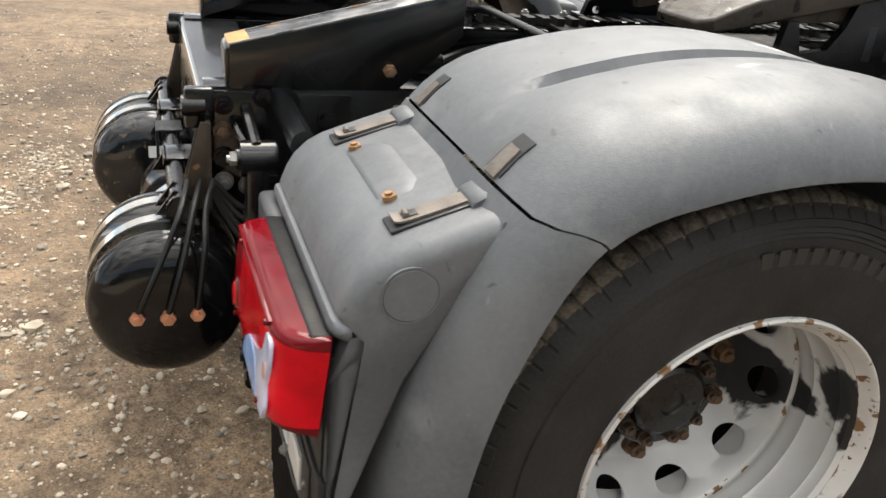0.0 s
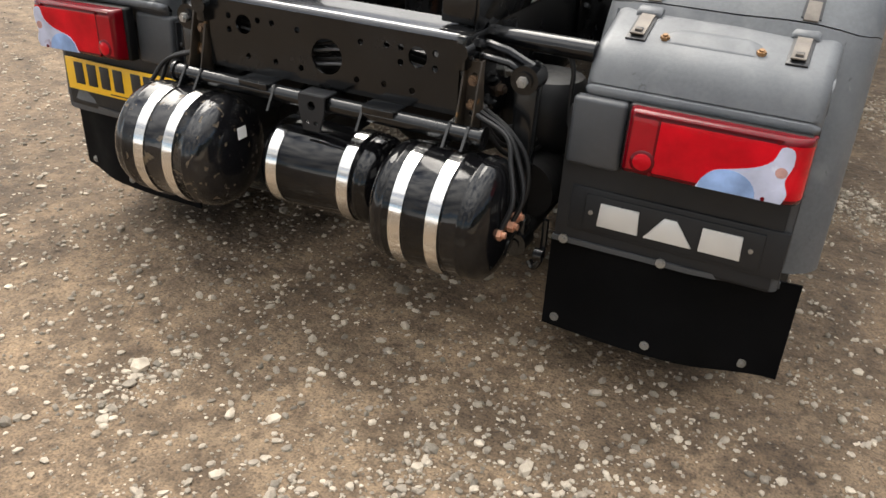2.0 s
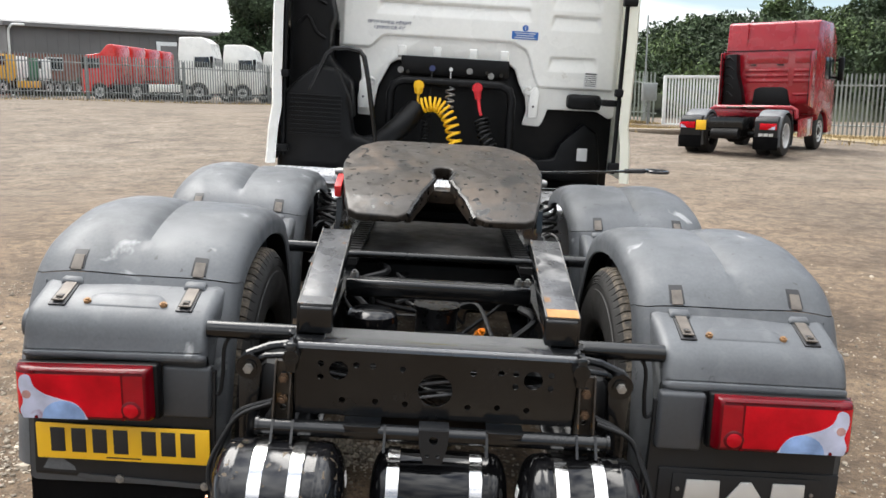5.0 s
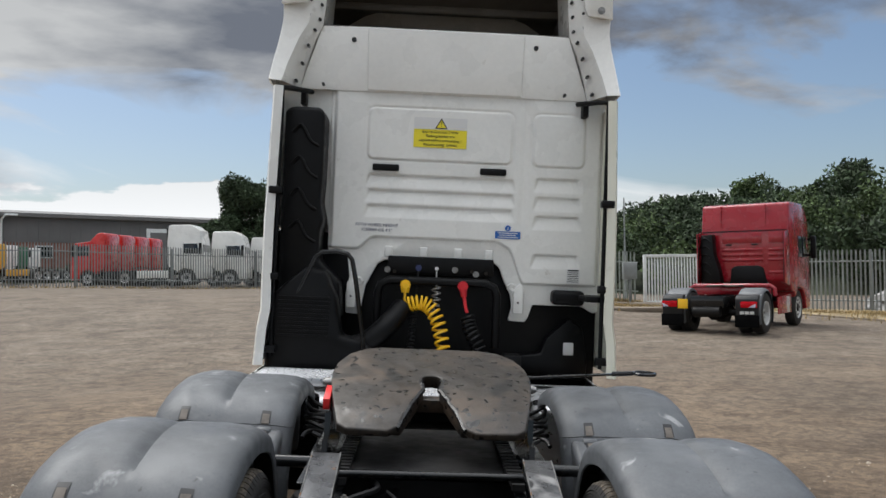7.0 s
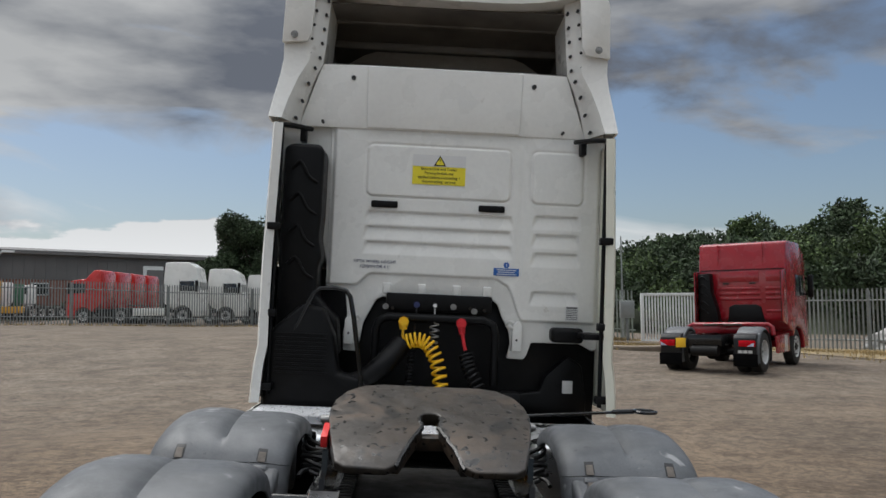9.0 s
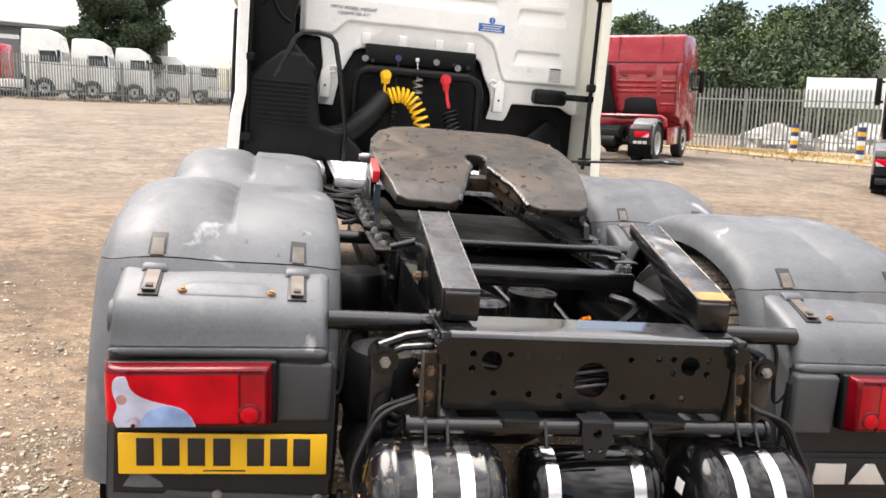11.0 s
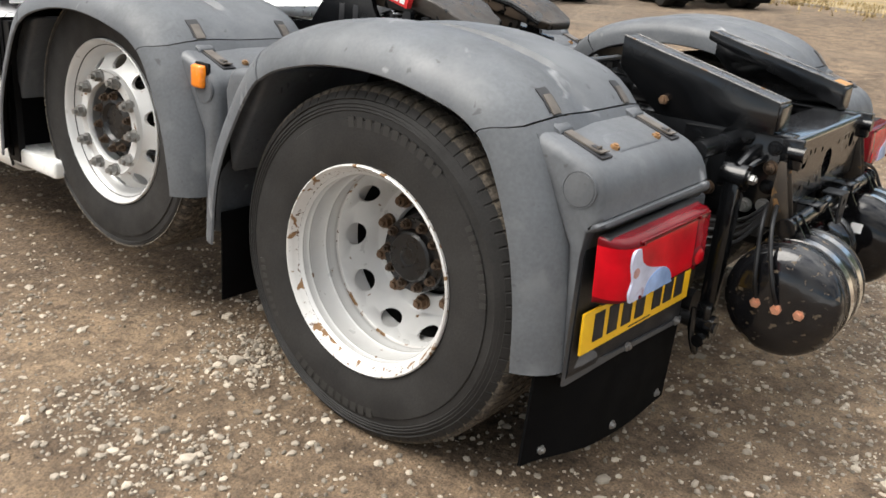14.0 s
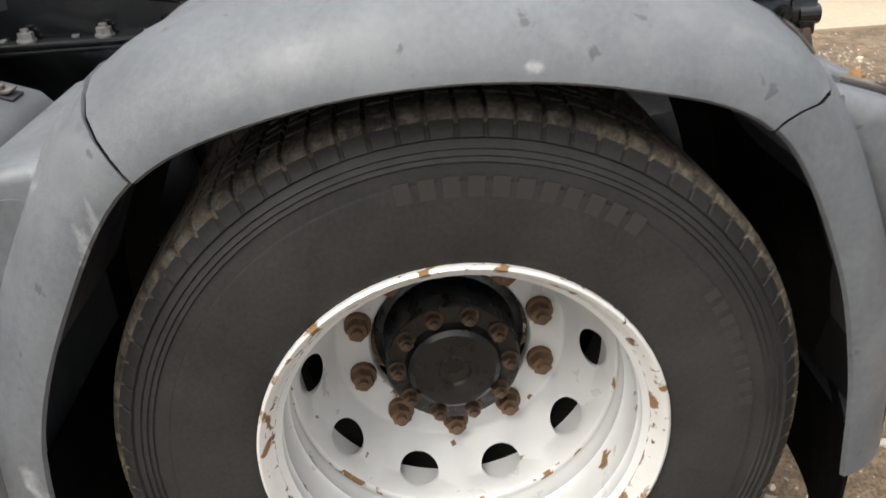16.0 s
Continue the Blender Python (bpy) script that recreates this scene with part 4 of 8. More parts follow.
def tyre_mesh(w=0.285, r_out=0.502, r_in=0.287, n=336):
    bm = bmesh.new()
    half = tyre_profile(w, r_out, r_in)
    prof = half + [(w - x, r) for x, r in reversed(half)]
    top = [i for i, (x, r) in enumerate(prof) if r > r_out - 0.02]
    cuts = set(top)
    rings = []
    for i, (x, r) in enumerate(prof):
        ring = []
        for k in range(n):
            a = (k // 4 + (0.0, 0.055, 0.15, 0.205)[k % 4]) * math.tau / (n // 4)
            rr, xx = r, x
            if i in cuts and k % 4 in (1, 2):
                rr -= 0.006
                xx += 0.003 if i < 14 else -0.003 if i > len(prof) - 15 else 0.0
            ring.append(bm.verts.new((xx, rr * math.cos(a), rr * math.sin(a))))
        rings.append(ring)
    m = len(prof)
    for i in range(m - 1):
        tread = top[0] <= i <= top[-1] - 1
        for k in range(n):
            f = bm.faces.new((rings[i][k], rings[i][(k + 1) % n], rings[i + 1][(k + 1) % n], rings[i + 1][k]))
            f.material_index = 1 if tread else 0
    return bm


def disc_with_holes(bm, r0, r1, x0, x1, n_holes, hr, hc, mat=0, phase=0.0, squash=1.0):
    """A ring between radii r0 and r1 (at x0 and x1) with n round holes at radius hc."""
    sec = math.tau / n_holes
    q = 6
    xat = lambda r: x0 + (x1 - x0) * (r - r0) / (r1 - r0)
    for k in range(n_holes):
        a0 = k * sec + phase
        rim = [(r0, a0 + sec * j / q) for j in range(q)] + [(r0 + (r1 - r0) * j / q, a0 + sec) for j in range(q)]
        rim += [(r1, a0 + sec - sec * j / q) for j in range(q)] + [(r1 - (r1 - r0) * j / q, a0) for j in range(q)]
        am = a0 + sec / 2
        out, hole, deep = [], [], []
        for r, a in rim:
            y, z = r * math.cos(a), r * math.sin(a)
            out.append(bm.verts.new((xat(r), y, z)))
            u, v = r - hc, hc * (a - am)
            ang = math.atan2(v / squash, u)
            hu, hv = hr * math.cos(ang), hr * squash * math.sin(ang)
            rr, aa = hc + hu, am + hv / hc
            hole.append(bm.verts.new((xat(rr), rr * math.cos(aa), rr * math.sin(aa))))
            deep.append(bm.verts.new((xat(rr) + 0.012, rr * math.cos(aa), rr * math.sin(aa))))
        m = len(out)
        for i in range(m):
            j = (i + 1) % m
            for a, b in ((out, hole), (hole, deep)):
                f = bm.faces.new((a[i], a[j], b[j], b[i]))
                f.material_index = mat
    bmesh.ops.remove_doubles(bm, verts=bm.verts, dist=1e-5)
    return bm


TYRE_A = finish(tyre_mesh(), "tyre", ["tyre", "tread"], 35)
TYRE_LIFT = finish(tyre_mesh(r_out=0.468, r_in=0.280), "tyre", ["tyre", "tread"], 35)


def rim_mesh(deep, mats):
    """Deep dish for the twin tyres; else the disc bulges out to the tyre's face."""
    bm = bmesh.new()
    prof = [(0.022, 0.303), (0.0, 0.303), (-0.003, 0.299), (0.0, 0.294), (0.012, 0.288), (0.026, 0.280), (0.034, 0.270)]
    if deep:
        prof += [(0.055, 0.274), (0.060, 0.2705), (0.066, 0.2735), (0.12, 0.272), (0.126, 0.267), (0.133, 0.2705), (0.150, 0.2705), (0.158, 0.268), (0.166, 0.2685), (0.170, 0.2705), (0.176, 0.2705), (0.180, 0.266)]
        ring, nuts = (0.286, 0.180), 0.290
    else:
        prof += [(0.045, 0.262), (0.060, 0.257), (0.066, 0.246)]
        ring, nuts = (0.012, 0.066), 0.0
    lathe(bm, prof, 72, mat=[1, 1, 1, 1, 1] + [0] * (len(prof) - 8) + ([1, 1] if deep else [0, 0]), cap=False)
    if deep:
        disc_with_holes(bm, 0.203, 0.266, ring[0], ring[1], 10, 0.0185, 0.239, squash=1.95)
    else:
        disc_with_holes(bm, 0.186, 0.246, ring[0], ring[1], 10, 0.025, 0.217, squash=1.1)
    if deep:
        inner = [(ring[0], 0.203), (0.2885, 0.200), (nuts, 0.196), (nuts, 0.142), (nuts + 0.003, 0.139), (nuts + 0.02, 0.139)]
    else:
        inner = [(ring[0], 0.1863), (nuts - 0.006, 0.184), (nuts, 0.178), (nuts, 0.142), (nuts + 0.003, 0.139), (nuts + 0.02, 0.139)]
    lathe(bm, inner, 60, cap=False)
    # the barrel behind the disc
    lathe(bm, [(ring[1], 0.267 if deep else 0.252), (0.26, 0.264 if deep else 0.25), (0.27, 0.29)], 60, cap=False)
    bmesh.ops.remove_doubles(bm, verts=bm.verts, dist=1e-5)
    for v in bm.verts:
        k = 1 - (0.017 if deep else 0.038) * ease(0.24, 0.28, math.hypot(v.co.y, v.co.z))
        v.co.y, v.co.z = v.co.y * k, v.co.z * k
    return finish(bm, "rim", mats, 45)


RIM_DEEP_L = rim_mesh(True, ["rim", "rim_edge"])
RIM_DEEP_R = rim_mesh(True, ["rim_flaking", "rim_edge"])
RIM_MID = rim_mesh(False, ["rim", "rim"])
bm = bmesh.new()
rod(bm, (0.004, 0, 0), (-0.008, 0, 0), 0.0235, 16)
hexnut(bm, (-0.006, 0, 0), (-1, 0, 0), 0.0185, 0.022)
NUT_R = finish(bm, "wheel_nut", "rust")
bm = bmesh.new()
rod(bm, (0.004, 0, 0), (-0.006, 0, 0), 0.023, 14)
hexnut(bm, (0, 0, 0), (-1, 0, 0), 0.0185, 0.026)
NUT_Z = finish(bm, "wheel_nut", "zinc")
# hub for the driven axle
bm = bmesh.new()
lathe(bm, [(x - 0.012, r) for x, r in ((0.36, 0.135), (0.325, 0.132), (0.32, 0.118), (0.24, 0.112), (0.234, 0.113), (0.231, 0.110), (0.229, 0.082), (0.2255, 0.079), (0.214, 0.076), (0.208, 0.068), (0.206, 0.028), (0.211, 0.024), (0.209, 0.001))], 40)
HUB = finish(bm, "hub", "hub", 30)
bm = bmesh.new()
lathe(bm, [(0.20, 0.138), (0.05, 0.136), (0.045, 0.11), (0.025, 0.10), (0.018, 0.07), (0.030, 0.06), (0.028, 0.001)], 40)
HUB_M = finish(bm, "hub", "hub", 30)
bm = bmesh.new()
rod(bm, (0.002, 0, 0), (-0.002, 0, 0), 0.0165, 12)
hexnut(bm, (0, 0, 0), (-1, 0, 0), 0.0125, 0.016)
HUB_BOLT = finish(bm, "hub_bolt", "hub_bolt")
# raised marks on the sidewall, drawn as plain bars where a maker's name stands
def arc_bar(deg, r0, r1, x, n=4):
    bm = bmesh.new()
    a1 = radians(deg)
    g = [[(x, (r0 + (r1 - r0) * j) * math.cos(a1 * i / n), (r0 + (r1 - r0) * j) * math.sin(a1 * i / n)) for i in range(n + 1)] for j in (0, 1)]
    shell(bm, g, [[(px + 0.004, py, pz) for px, py, pz in row] for row in g])
    return finish(bm, "sidewall_mark", "tyre_letter", 0)


MARK_BIG, MARK_SMALL = arc_bar(2.9, 0.394, 0.422, 0.0016), arc_bar(2.0, 0.396, 0.416, 0.0016)
MARKS = [(62 + 4.3 * k, MARK_BIG) for k in range(11)] + [(128 + 3.4 * k, MARK_SMALL) for k in range(9)] + [(242 + 4.3 * k, MARK_BIG) for k in range(11)] + [(306 + 3.4 * k, MARK_SMALL) for k in range(8)]


def wheel(name, x_face, y, z, s, rim, nut, hub, bolt, spin, label, mark=True, tyre=None):
    """A wheel whose outer side lies at x_face; s the side of the truck."""
    w = new(name)
    w.parent = truck
    tagged(w, label)
    w.matrix_basis = pose(s * x_face, y, z, 0, 0, 0 if s < 0 else 180) @ pose(0, 0, 0, spin, 0, 0)
    twin("tyre", tyre or TYRE_A, w, label="black tyre with raised sidewall marks" if mark else "")
    if mark:
        for deg, me_ in MARKS:
            twin("sidewall_mark", me_, w, pose(0, 0, 0, deg, 0, 0))
    if rim:
        twin("rim", rim, w, pose(0.004, 0, 0), label="painted steel rim with round holes")
        deep = rim is not RIM_MID
        for k in range(10):
            a = k * math.tau / 10
            twin("wheel_nut", nut, w, pose(0.290 if deep else 0.002, 0.1645 * math.cos(a), 0.1645 * math.sin(a)))
        h = twin("hub", hub, w, pose(0.004, 0, 0), label="black hub cap with a ring of bolts")
        if bolt:
            for k in range(10):
                a = (k + 0.5) * math.tau / 10
                twin("hub_bolt", bolt, h, pose(0.217 if deep else 0.022, 0.0935 * math.cos(a), 0.0955 * math.sin(a)))
    return w


for s in (-1, 1):
    wheel("rear_wheel_outer", 1.206, 0.008, 0.506, s, RIM_DEEP_L if s < 0 else RIM_DEEP_R, NUT_R, HUB, HUB_BOLT, 18, "outer rear wheel with a deep dished silver rim")
    wheel("rear_wheel_inner", 0.875, 0.008, 0.506, s, None, None, None, None, 40, "inner rear wheel of the twin pair", mark=False)
    wheel("lift_axle_wheel", 1.160, 1.29, 0.670, s, RIM_MID, NUT_Z, HUB_M, HUB_BOLT, 5, "raised lift axle wheel with a silver rim and bright nuts", tyre=TYRE_LIFT, mark=False)
    wheel("front_wheel", 1.22, 3.95, 0.512, s, RIM_MID, NUT_Z, HUB_M, None, 5, "front wheel under the cab", mark=False)


# ---- frame and its fittings ----
def rail(s):
    bm = bmesh.new()
    x0, x1 = s * 0.335, s * 0.385
    for a, b, z0, z1 in ((0.377, 0.385, 0.68, 0.945), (0.31, 0.385, 0.937, 0.945), (0.31, 0.385, 0.68, 0.688)):
        box(bm, min(s * a, s * b), max(s * a, s * b), -0.80, 3.6, z0, z1, 0.002)
    r = part("frame_rail", bm, "chassis", truck, "black steel frame rail")
    # mounting angle with bolts under the fifth wheel
    bm = bmesh.new()
    box(bm, min(s * 0.387, s * 0.475), max(s * 0.387, s * 0.475), 0.05, 1.75, 0.958, 0.968, 0.003)
    box(bm, min(s * 0.387, s * 0.397), max(s * 0.387, s * 0.397), 0.05, 1.75, 0.78, 0.968, 0.002)
    part("mounting_angle", bm, "chassis", r)
    for k in range(12):
        bm = bmesh.new()
        hexnut(bm, (s * 0.44, 0.12 + k * 0.14, 0.968), (0, 0, 1), 0.014, 0.012)
        part("bolt", bm, "zinc", r)
    for k in range(10):
        bm = bmesh.new()
        hexnut(bm, (s * 0.396, 0.1 + k * 0.16, 0.86), (s, 0, 0), 0.012, 0.012)
        part("bolt", bm, "chassis", r)
    return r


for s in (-1, 1):
    rail(s)
    # sloping ramp on the end of the rail
    bm = bmesh.new()
    zt = lambda y: 1.030 + (y + 0.75) * 0.247
    top = [(-0.75, zt(-0.75)), (-0.26, zt(-0.26)), (-0.26, zt(-0.26) - 0.012), (-0.75, zt(-0.75) - 0.012)]
    prism(bm, top, s * 0.292, s * 0.386, "x", 0.003, mat=1)
    prism(bm, [(-0.75, 1.030), (-0.26, 1.150), (-0.26, 1.06), (-0.40, 0.94), (-0.75, 0.94)], s * 0.378, s * 0.388, "x", 0.002)
    prism(bm, [(-0.75, 1.030), (-0.26, 1.150), (-0.26, 1.12), (-0.55, 1.02), (-0.75, 0.955)], s * 0.290, s * 0.298, "x", 0.002)
    # the turned-down nose
    prism(bm, [(-0.758, 1.020), (-0.745, 1.029), (-0.745, 0.950), (-0.758, 0.950)], s * 0.292, s * 0.380, "x", 0.004)
    ramp = part("coupling_ramp", bm, ["chassis", "worn_ramp"], truck, "sloping steel coupling ramp, its top worn bright")
    bm = bmesh.new()
    prism(bm, [(-0.752, zt(-0.75) + 0.0015), (-0.71, zt(-0.71) + 0.0025), (-0.71, zt(-0.71)), (-0.752, zt(-0.75))], s * 0.295, s * 0.383, "x")
    part("bare_nose", bm, "edge_rust" if s > 0 else "worn_ramp", ramp, "bare orange worn nose" if s > 0 else "")
    for ex in (0.294, 0.384):
        bm = bmesh.new()
        pipe(bm, [(s * ex, -0.75, zt(-0.75) + 0.0005), (s * ex, -0.54, zt(-0.54) + 0.0005), (s * ex, -0.26, zt(-0.26) + 0.0005)], 0.0022, 6)
        part("worn_edge", bm, "bare_edge", ramp, "edge rubbed to bare metal")
    bm = bmesh.new()
    hexnut(bm, (s * 0.389, -0.42, 0.985), (s, 0, 0), 0.014, 0.014)
    part("bolt", bm, "rust", ramp)
    # mudguard stay
    bm = bmesh.new()
    rod(bm, (s * 0.385, -0.646, 0.911), (s * 0.655, -0.646, 0.911), 0.0255, 18)
    rod(bm, (s * 0.40, -0.646, 0.911), (s * 0.385, -0.646, 0.911), 0.038, 18)
    stay = part("mudguard_stay", bm, "chassis", truck, "black tubular mudguard stay")
    bm = bmesh.new()
    rod(bm, (s * 0.385, 0.62, 0.905), (s * 0.75, 0.62, 0.905), 0.0255, 18)
    part("mudguard_stay", bm, "chassis", truck, "black tubular mudguard stay")
    # swing arm beside the frame end
    bm = bmesh.new()
    pipe(bm, [(s * 0.40, -0.72, 0.905), (s * 0.46, -0.72, 0.895), (s * 0.526, -0.715, 0.866)], 0.012, 8)
    pipe(bm, [(s * 0.40, -0.745, 0.88), (s * 0.47, -0.74, 0.872), (s * 0.526, -0.715, 0.838)], 0.009, 8)
    rod(bm, (s * 0.516, -0.745, 0.838), (s * 0.516, -0.675, 0.838), 0.036, 20)
    rod(bm, (s * 0.516, -0.752, 0.838), (s * 0.516, -0.745, 0.838), 0.022, 16)
    hexnut(bm, (s * 0.516, -0.752, 0.838), (0, -1, 0), 0.014, 0.012, mat=1)
    prism(bm, [(s * 0.484, 0.83), (s * 0.548, 0.83), (s * 0.542, 0.44), (s * 0.510, 0.44)], -0.735, -0.69, "y", 0.006)
    arm = part("stabiliser_link", bm, ["chassis", "zinc"], truck, "black stabiliser link with a bushed end")
    bm = bmesh.new()
    rod(bm, (s * 0.532, -0.745, 0.40), (s * 0.532, -0.68, 0.40), 0.034, 18)
    rod(bm, (s * 0.532, -0.75, 0.40), (s * 0.532, -0.745, 0.40), 0.016, 12)
    box(bm, min(s * 0.51, s * 0.555), max(s * 0.51, s * 0.555), -0.735, -0.69, 0.40, 0.47, 0.006)
    part("lower_bush", bm, "chassis", arm)
    bm = bmesh.new()
    rod(bm, (s * 0.532, -0.71, 0.40), (s * 0.532, -0.05, 0.45), 0.022, 10)
    part("stabiliser_bar", bm, "under", arm)
    # hanger for the tank tube
    bm = bmesh.new()
    holed_plate(bm, [(0.383, 0.70), (0.438, 0.70), (0.430, 0.88), (0.388, 0.88)], [(0.41, 0.845, 0.008), (0.41, 0.75, 0.008)], -0.800, -0.792, lambda u, v, d: (s * u, d, v))
    for u0, u1 in ((0.386, 0.391), (0.428, 0.433)):
        prism(bm, [(-0.858, 0.70), (-0.795, 0.70), (-0.795, 0.885), (-0.812, 0.885)], s * u0, s * u1, "x", 0.001)
    hang = part("tank_hanger", bm, "hanger", truck, "black channel hanger for the tank tube")
    for zz, mm in ((0.835, "rust"), (0.775, "rust")):
        bm = bmesh.new()
        hexnut(bm, (s * 0.41, -0.800, zz), (0, -1, 0), 0.0135, 0.012)
        part("bolt", bm, mm, hang)
    bm = bmesh.new()
    pipe(bm, [(s * 0.66, -0.66, 0.76), (s * 0.62, -0.66, 0.72), (s * 0.61, -0.655, 0.78), (s * 0.60, -0.65, 0.88), (s * 0.52, -0.64, 0.93)], 0.006, 8, per=5)
    part("lamp_cable", bm, "hose", truck, "black lamp cable looping to the mudguard")
    # rear brackets at the frame corner
    bm = bmesh.new()
    box(bm, min(s * 0.372, s * 0.40), max(s * 0.372, s * 0.40), -0.84, -0.78, 0.86, 0.945, 0.008)
    rod(bm, (s * 0.386, -0.845, 0.905), (s * 0.386, -0.80, 0.905), 0.022, 14)
    part("corner_bracket", bm, "chassis", truck, "black corner bracket on the frame end")
    # bolted end plate on the rail
    bm = bmesh.new()
    prism(bm, [(-0.795, 0.715), (-0.60, 0.70), (-0.50, 0.76), (-0.50, 0.93), (-0.795, 0.94)], s * 0.386, s * 0.394, "x", 0.002)
    endp = part("frame_end_plate", bm, "chassis", truck, "black bolted plate on the frame end")
    for k, (by, bz) in enumerate(((-0.765, 0.745), (-0.765, 0.80), (-0.765, 0.855), (-0.765, 0.91), (-0.715, 0.735), (-0.66, 0.74), (-0.66, 0.80), (-0.60, 0.76), (-0.55, 0.80), (-0.55, 0.88), (-0.685, 0.925))):
        bm = bmesh.new()
        rod(bm, (s * 0.393, by, bz), (s * 0.398, by, bz), 0.021, 16)
        hexnut(bm, (s * 0.398, by, bz), (s, 0, 0), 0.0155, 0.013)
        part("frame_bolt", bm, "zinc" if k % 4 == 0 else "hub_bolt" if k % 5 == 2 else "chassis", endp)
    # brake pipes clipped under the rail end
    for k in range(4):
        bm = bmesh.new()
        zz = 0.70 - 0.022 * k
        pipe(bm, [(s * 0.43, -0.79, 0.76 - 0.01 * k), (s * (0.45 + 0.01 * k), -0.72, zz), (s * (0.47 + 0.012 * k), -0.56, zz - 0.03), (s * 0.48, -0.36, zz - 0.05), (s * 0.50, -0.10, zz - 0.02)], 0.0065, 8, per=5)
        part("brake_pipe", bm, "hose", truck, "black brake pipe along the frame")
    bm = bmesh.new()
    rod(bm, (s * 0.50, -0.62, 0.50), (s * 0.50, -0.47, 0.50), 0.085, 24)
    rod(bm, (s * 0.50, -0.47, 0.50), (s * 0.50, -0.44, 0.50), 0.092, 24)
    rod(bm, (s * 0.50, -0.44, 0.50), (s * 0.50, -0.32, 0.50), 0.075, 24)
    part("brake_chamber", bm, "under", truck, "dirty black brake chamber beside the axle")
    # small bracket with a hook below the flap's inner end
    bm = bmesh.new()
    pipe(bm, [(s * 0.60, -0.70, 0.47), (s * 0.602, -0.705, 0.40), (s * 0.60, -0.715, 0.36), (s * 0.585, -0.72, 0.335), (s * 0.57, -0.715, 0.35)], 0.009, 8, per=4)
    rod(bm, (s * 0.588, -0.73, 0.38), (s * 0.612, -0.73, 0.38), 0.018, 12)
    part("hook_bracket", bm, "chassis", truck, "black hook bracket under the mudguard")

# rear crossmember
bm = bmesh.new()
holes = [(0, 0.825, 0.047), (-0.262, 0.868, 0.026), (0.262, 0.868, 0.026)]
holes += [(x, z, 0.0085) for x, z in ((-0.31, 0.885), (-0.215, 0.885), (0.31, 0.885), (0.215, 0.885), (-0.31, 0.848), (0.31, 0.848), (0.215, 0.848), (-0.17, 0.885), (-0.09, 0.880), (0.10, 0.88), (0.175, 0.885), (-0.25, 0.785), (-0.16, 0.785), (-0.08, 0.782), (0.09, 0.782), (0.17, 0.785), (0.25, 0.782))]
holed_plate(bm, [(-0.375, 0.742), (0.375, 0.742), (0.375, 0.925), (-0.375, 0.925)], holes, -0.815, -0.807, lambda u, v, d: (u, d, v))
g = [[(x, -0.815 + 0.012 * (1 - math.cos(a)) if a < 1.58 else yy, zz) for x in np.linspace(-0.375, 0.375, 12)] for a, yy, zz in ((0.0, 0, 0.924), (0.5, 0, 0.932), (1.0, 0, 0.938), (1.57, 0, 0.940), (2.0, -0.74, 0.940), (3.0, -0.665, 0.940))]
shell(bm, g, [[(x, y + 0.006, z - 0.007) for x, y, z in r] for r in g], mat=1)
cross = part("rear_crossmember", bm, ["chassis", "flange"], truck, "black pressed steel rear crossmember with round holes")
bm = bmesh.new()
for k in range(5):
    pipe(bm, [(-0.35, -0.72 + 0.02 * k, 0.80 + 0.01 * k), (-0.1, -0.74 + 0.015 * k, 0.83 - 0.012 * k), (0.05, -0.75, 0.81 + 0.014 * k), (0.34, -0.70, 0.83)], 0.006, 6, per=5)
part("cable_loom", bm, "hose", cross)
for k, (zz, mm) in enumerate(((0.838, "cable"), (0.815, "hose"), (0.80, "cable"), (0.855, "hose"))):
    bm = bmesh.new()
    pipe(bm, [(-0.30, -0.775, zz + 0.01), (-0.10, -0.785, zz - 0.012), (0.02, -0.79, zz + 0.004), (0.14, -0.785, zz + 0.012), (0.30, -0.77, zz - 0.01)], 0.004, 6, per=5)
    part("cable", bm, mm, cross)

# tube that carries the tanks
bm = bmesh.new()
rod(bm, (-0.463, -0.856, 0.716), (0.463, -0.856, 0.716), 0.0225, 20)
tube = part("tank_tube", bm, "chassis", truck, "black cross tube carrying the air tanks")
for x in (-0.463, 0.463):
    bm = bmesh.new()
    rod(bm, (x, -0.856, 0.716), (x + (0.008 if x > 0 else -0.008), -0.856, 0.716), 0.028, 18)
    part("end_cap", bm, "chassis", tube)
for x in (-0.19, 0.19):
    bm = bmesh.new()
    box(bm, x - 0.05, x + 0.05, -0.875, -0.815, 0.735, 0.742, 0.003)
    box(bm, x - 0.045, x + 0.045, -0.882, -0.875, 0.722, 0.742, 0.003)
    part("clamp_saddle", bm, "chassis", tube)
for x in (-0.425, -0.372, 0.382, 0.432, -0.128, 0.143):
    bm = bmesh.new()
    zz = 0.70 if abs(x) > 0.3 else 0.69
    prism(bm, [(-0.905, zz - 0.01), (-0.84, zz - 0.01), (-0.848, 0.735), (-0.868, 0.742)], x - 0.0035, x + 0.0035, "x")
    part("tank_lug", bm, "chassis", tube)
bm = bmesh.new()
holed_plate(bm, [(-0.038, 0.742), (0.042, 0.742), (0.040, 0.70), (0.026, 0.648), (-0.022, 0.648), (-0.036, 0.70)], [(0.002, 0.715, 0.012), (-0.012, 0.670, 0.0065), (0.016, 0.670, 0.0065)], -0.892, -0.885, lambda u, v, d: (u, d, v))
box(bm, -0.038, 0.042, -0.888, -0.83, 0.738, 0.744, 0.002)
part("coupling_bracket", bm, "guard_dark", tube, "grey drilled steel bracket clamped on the tube")

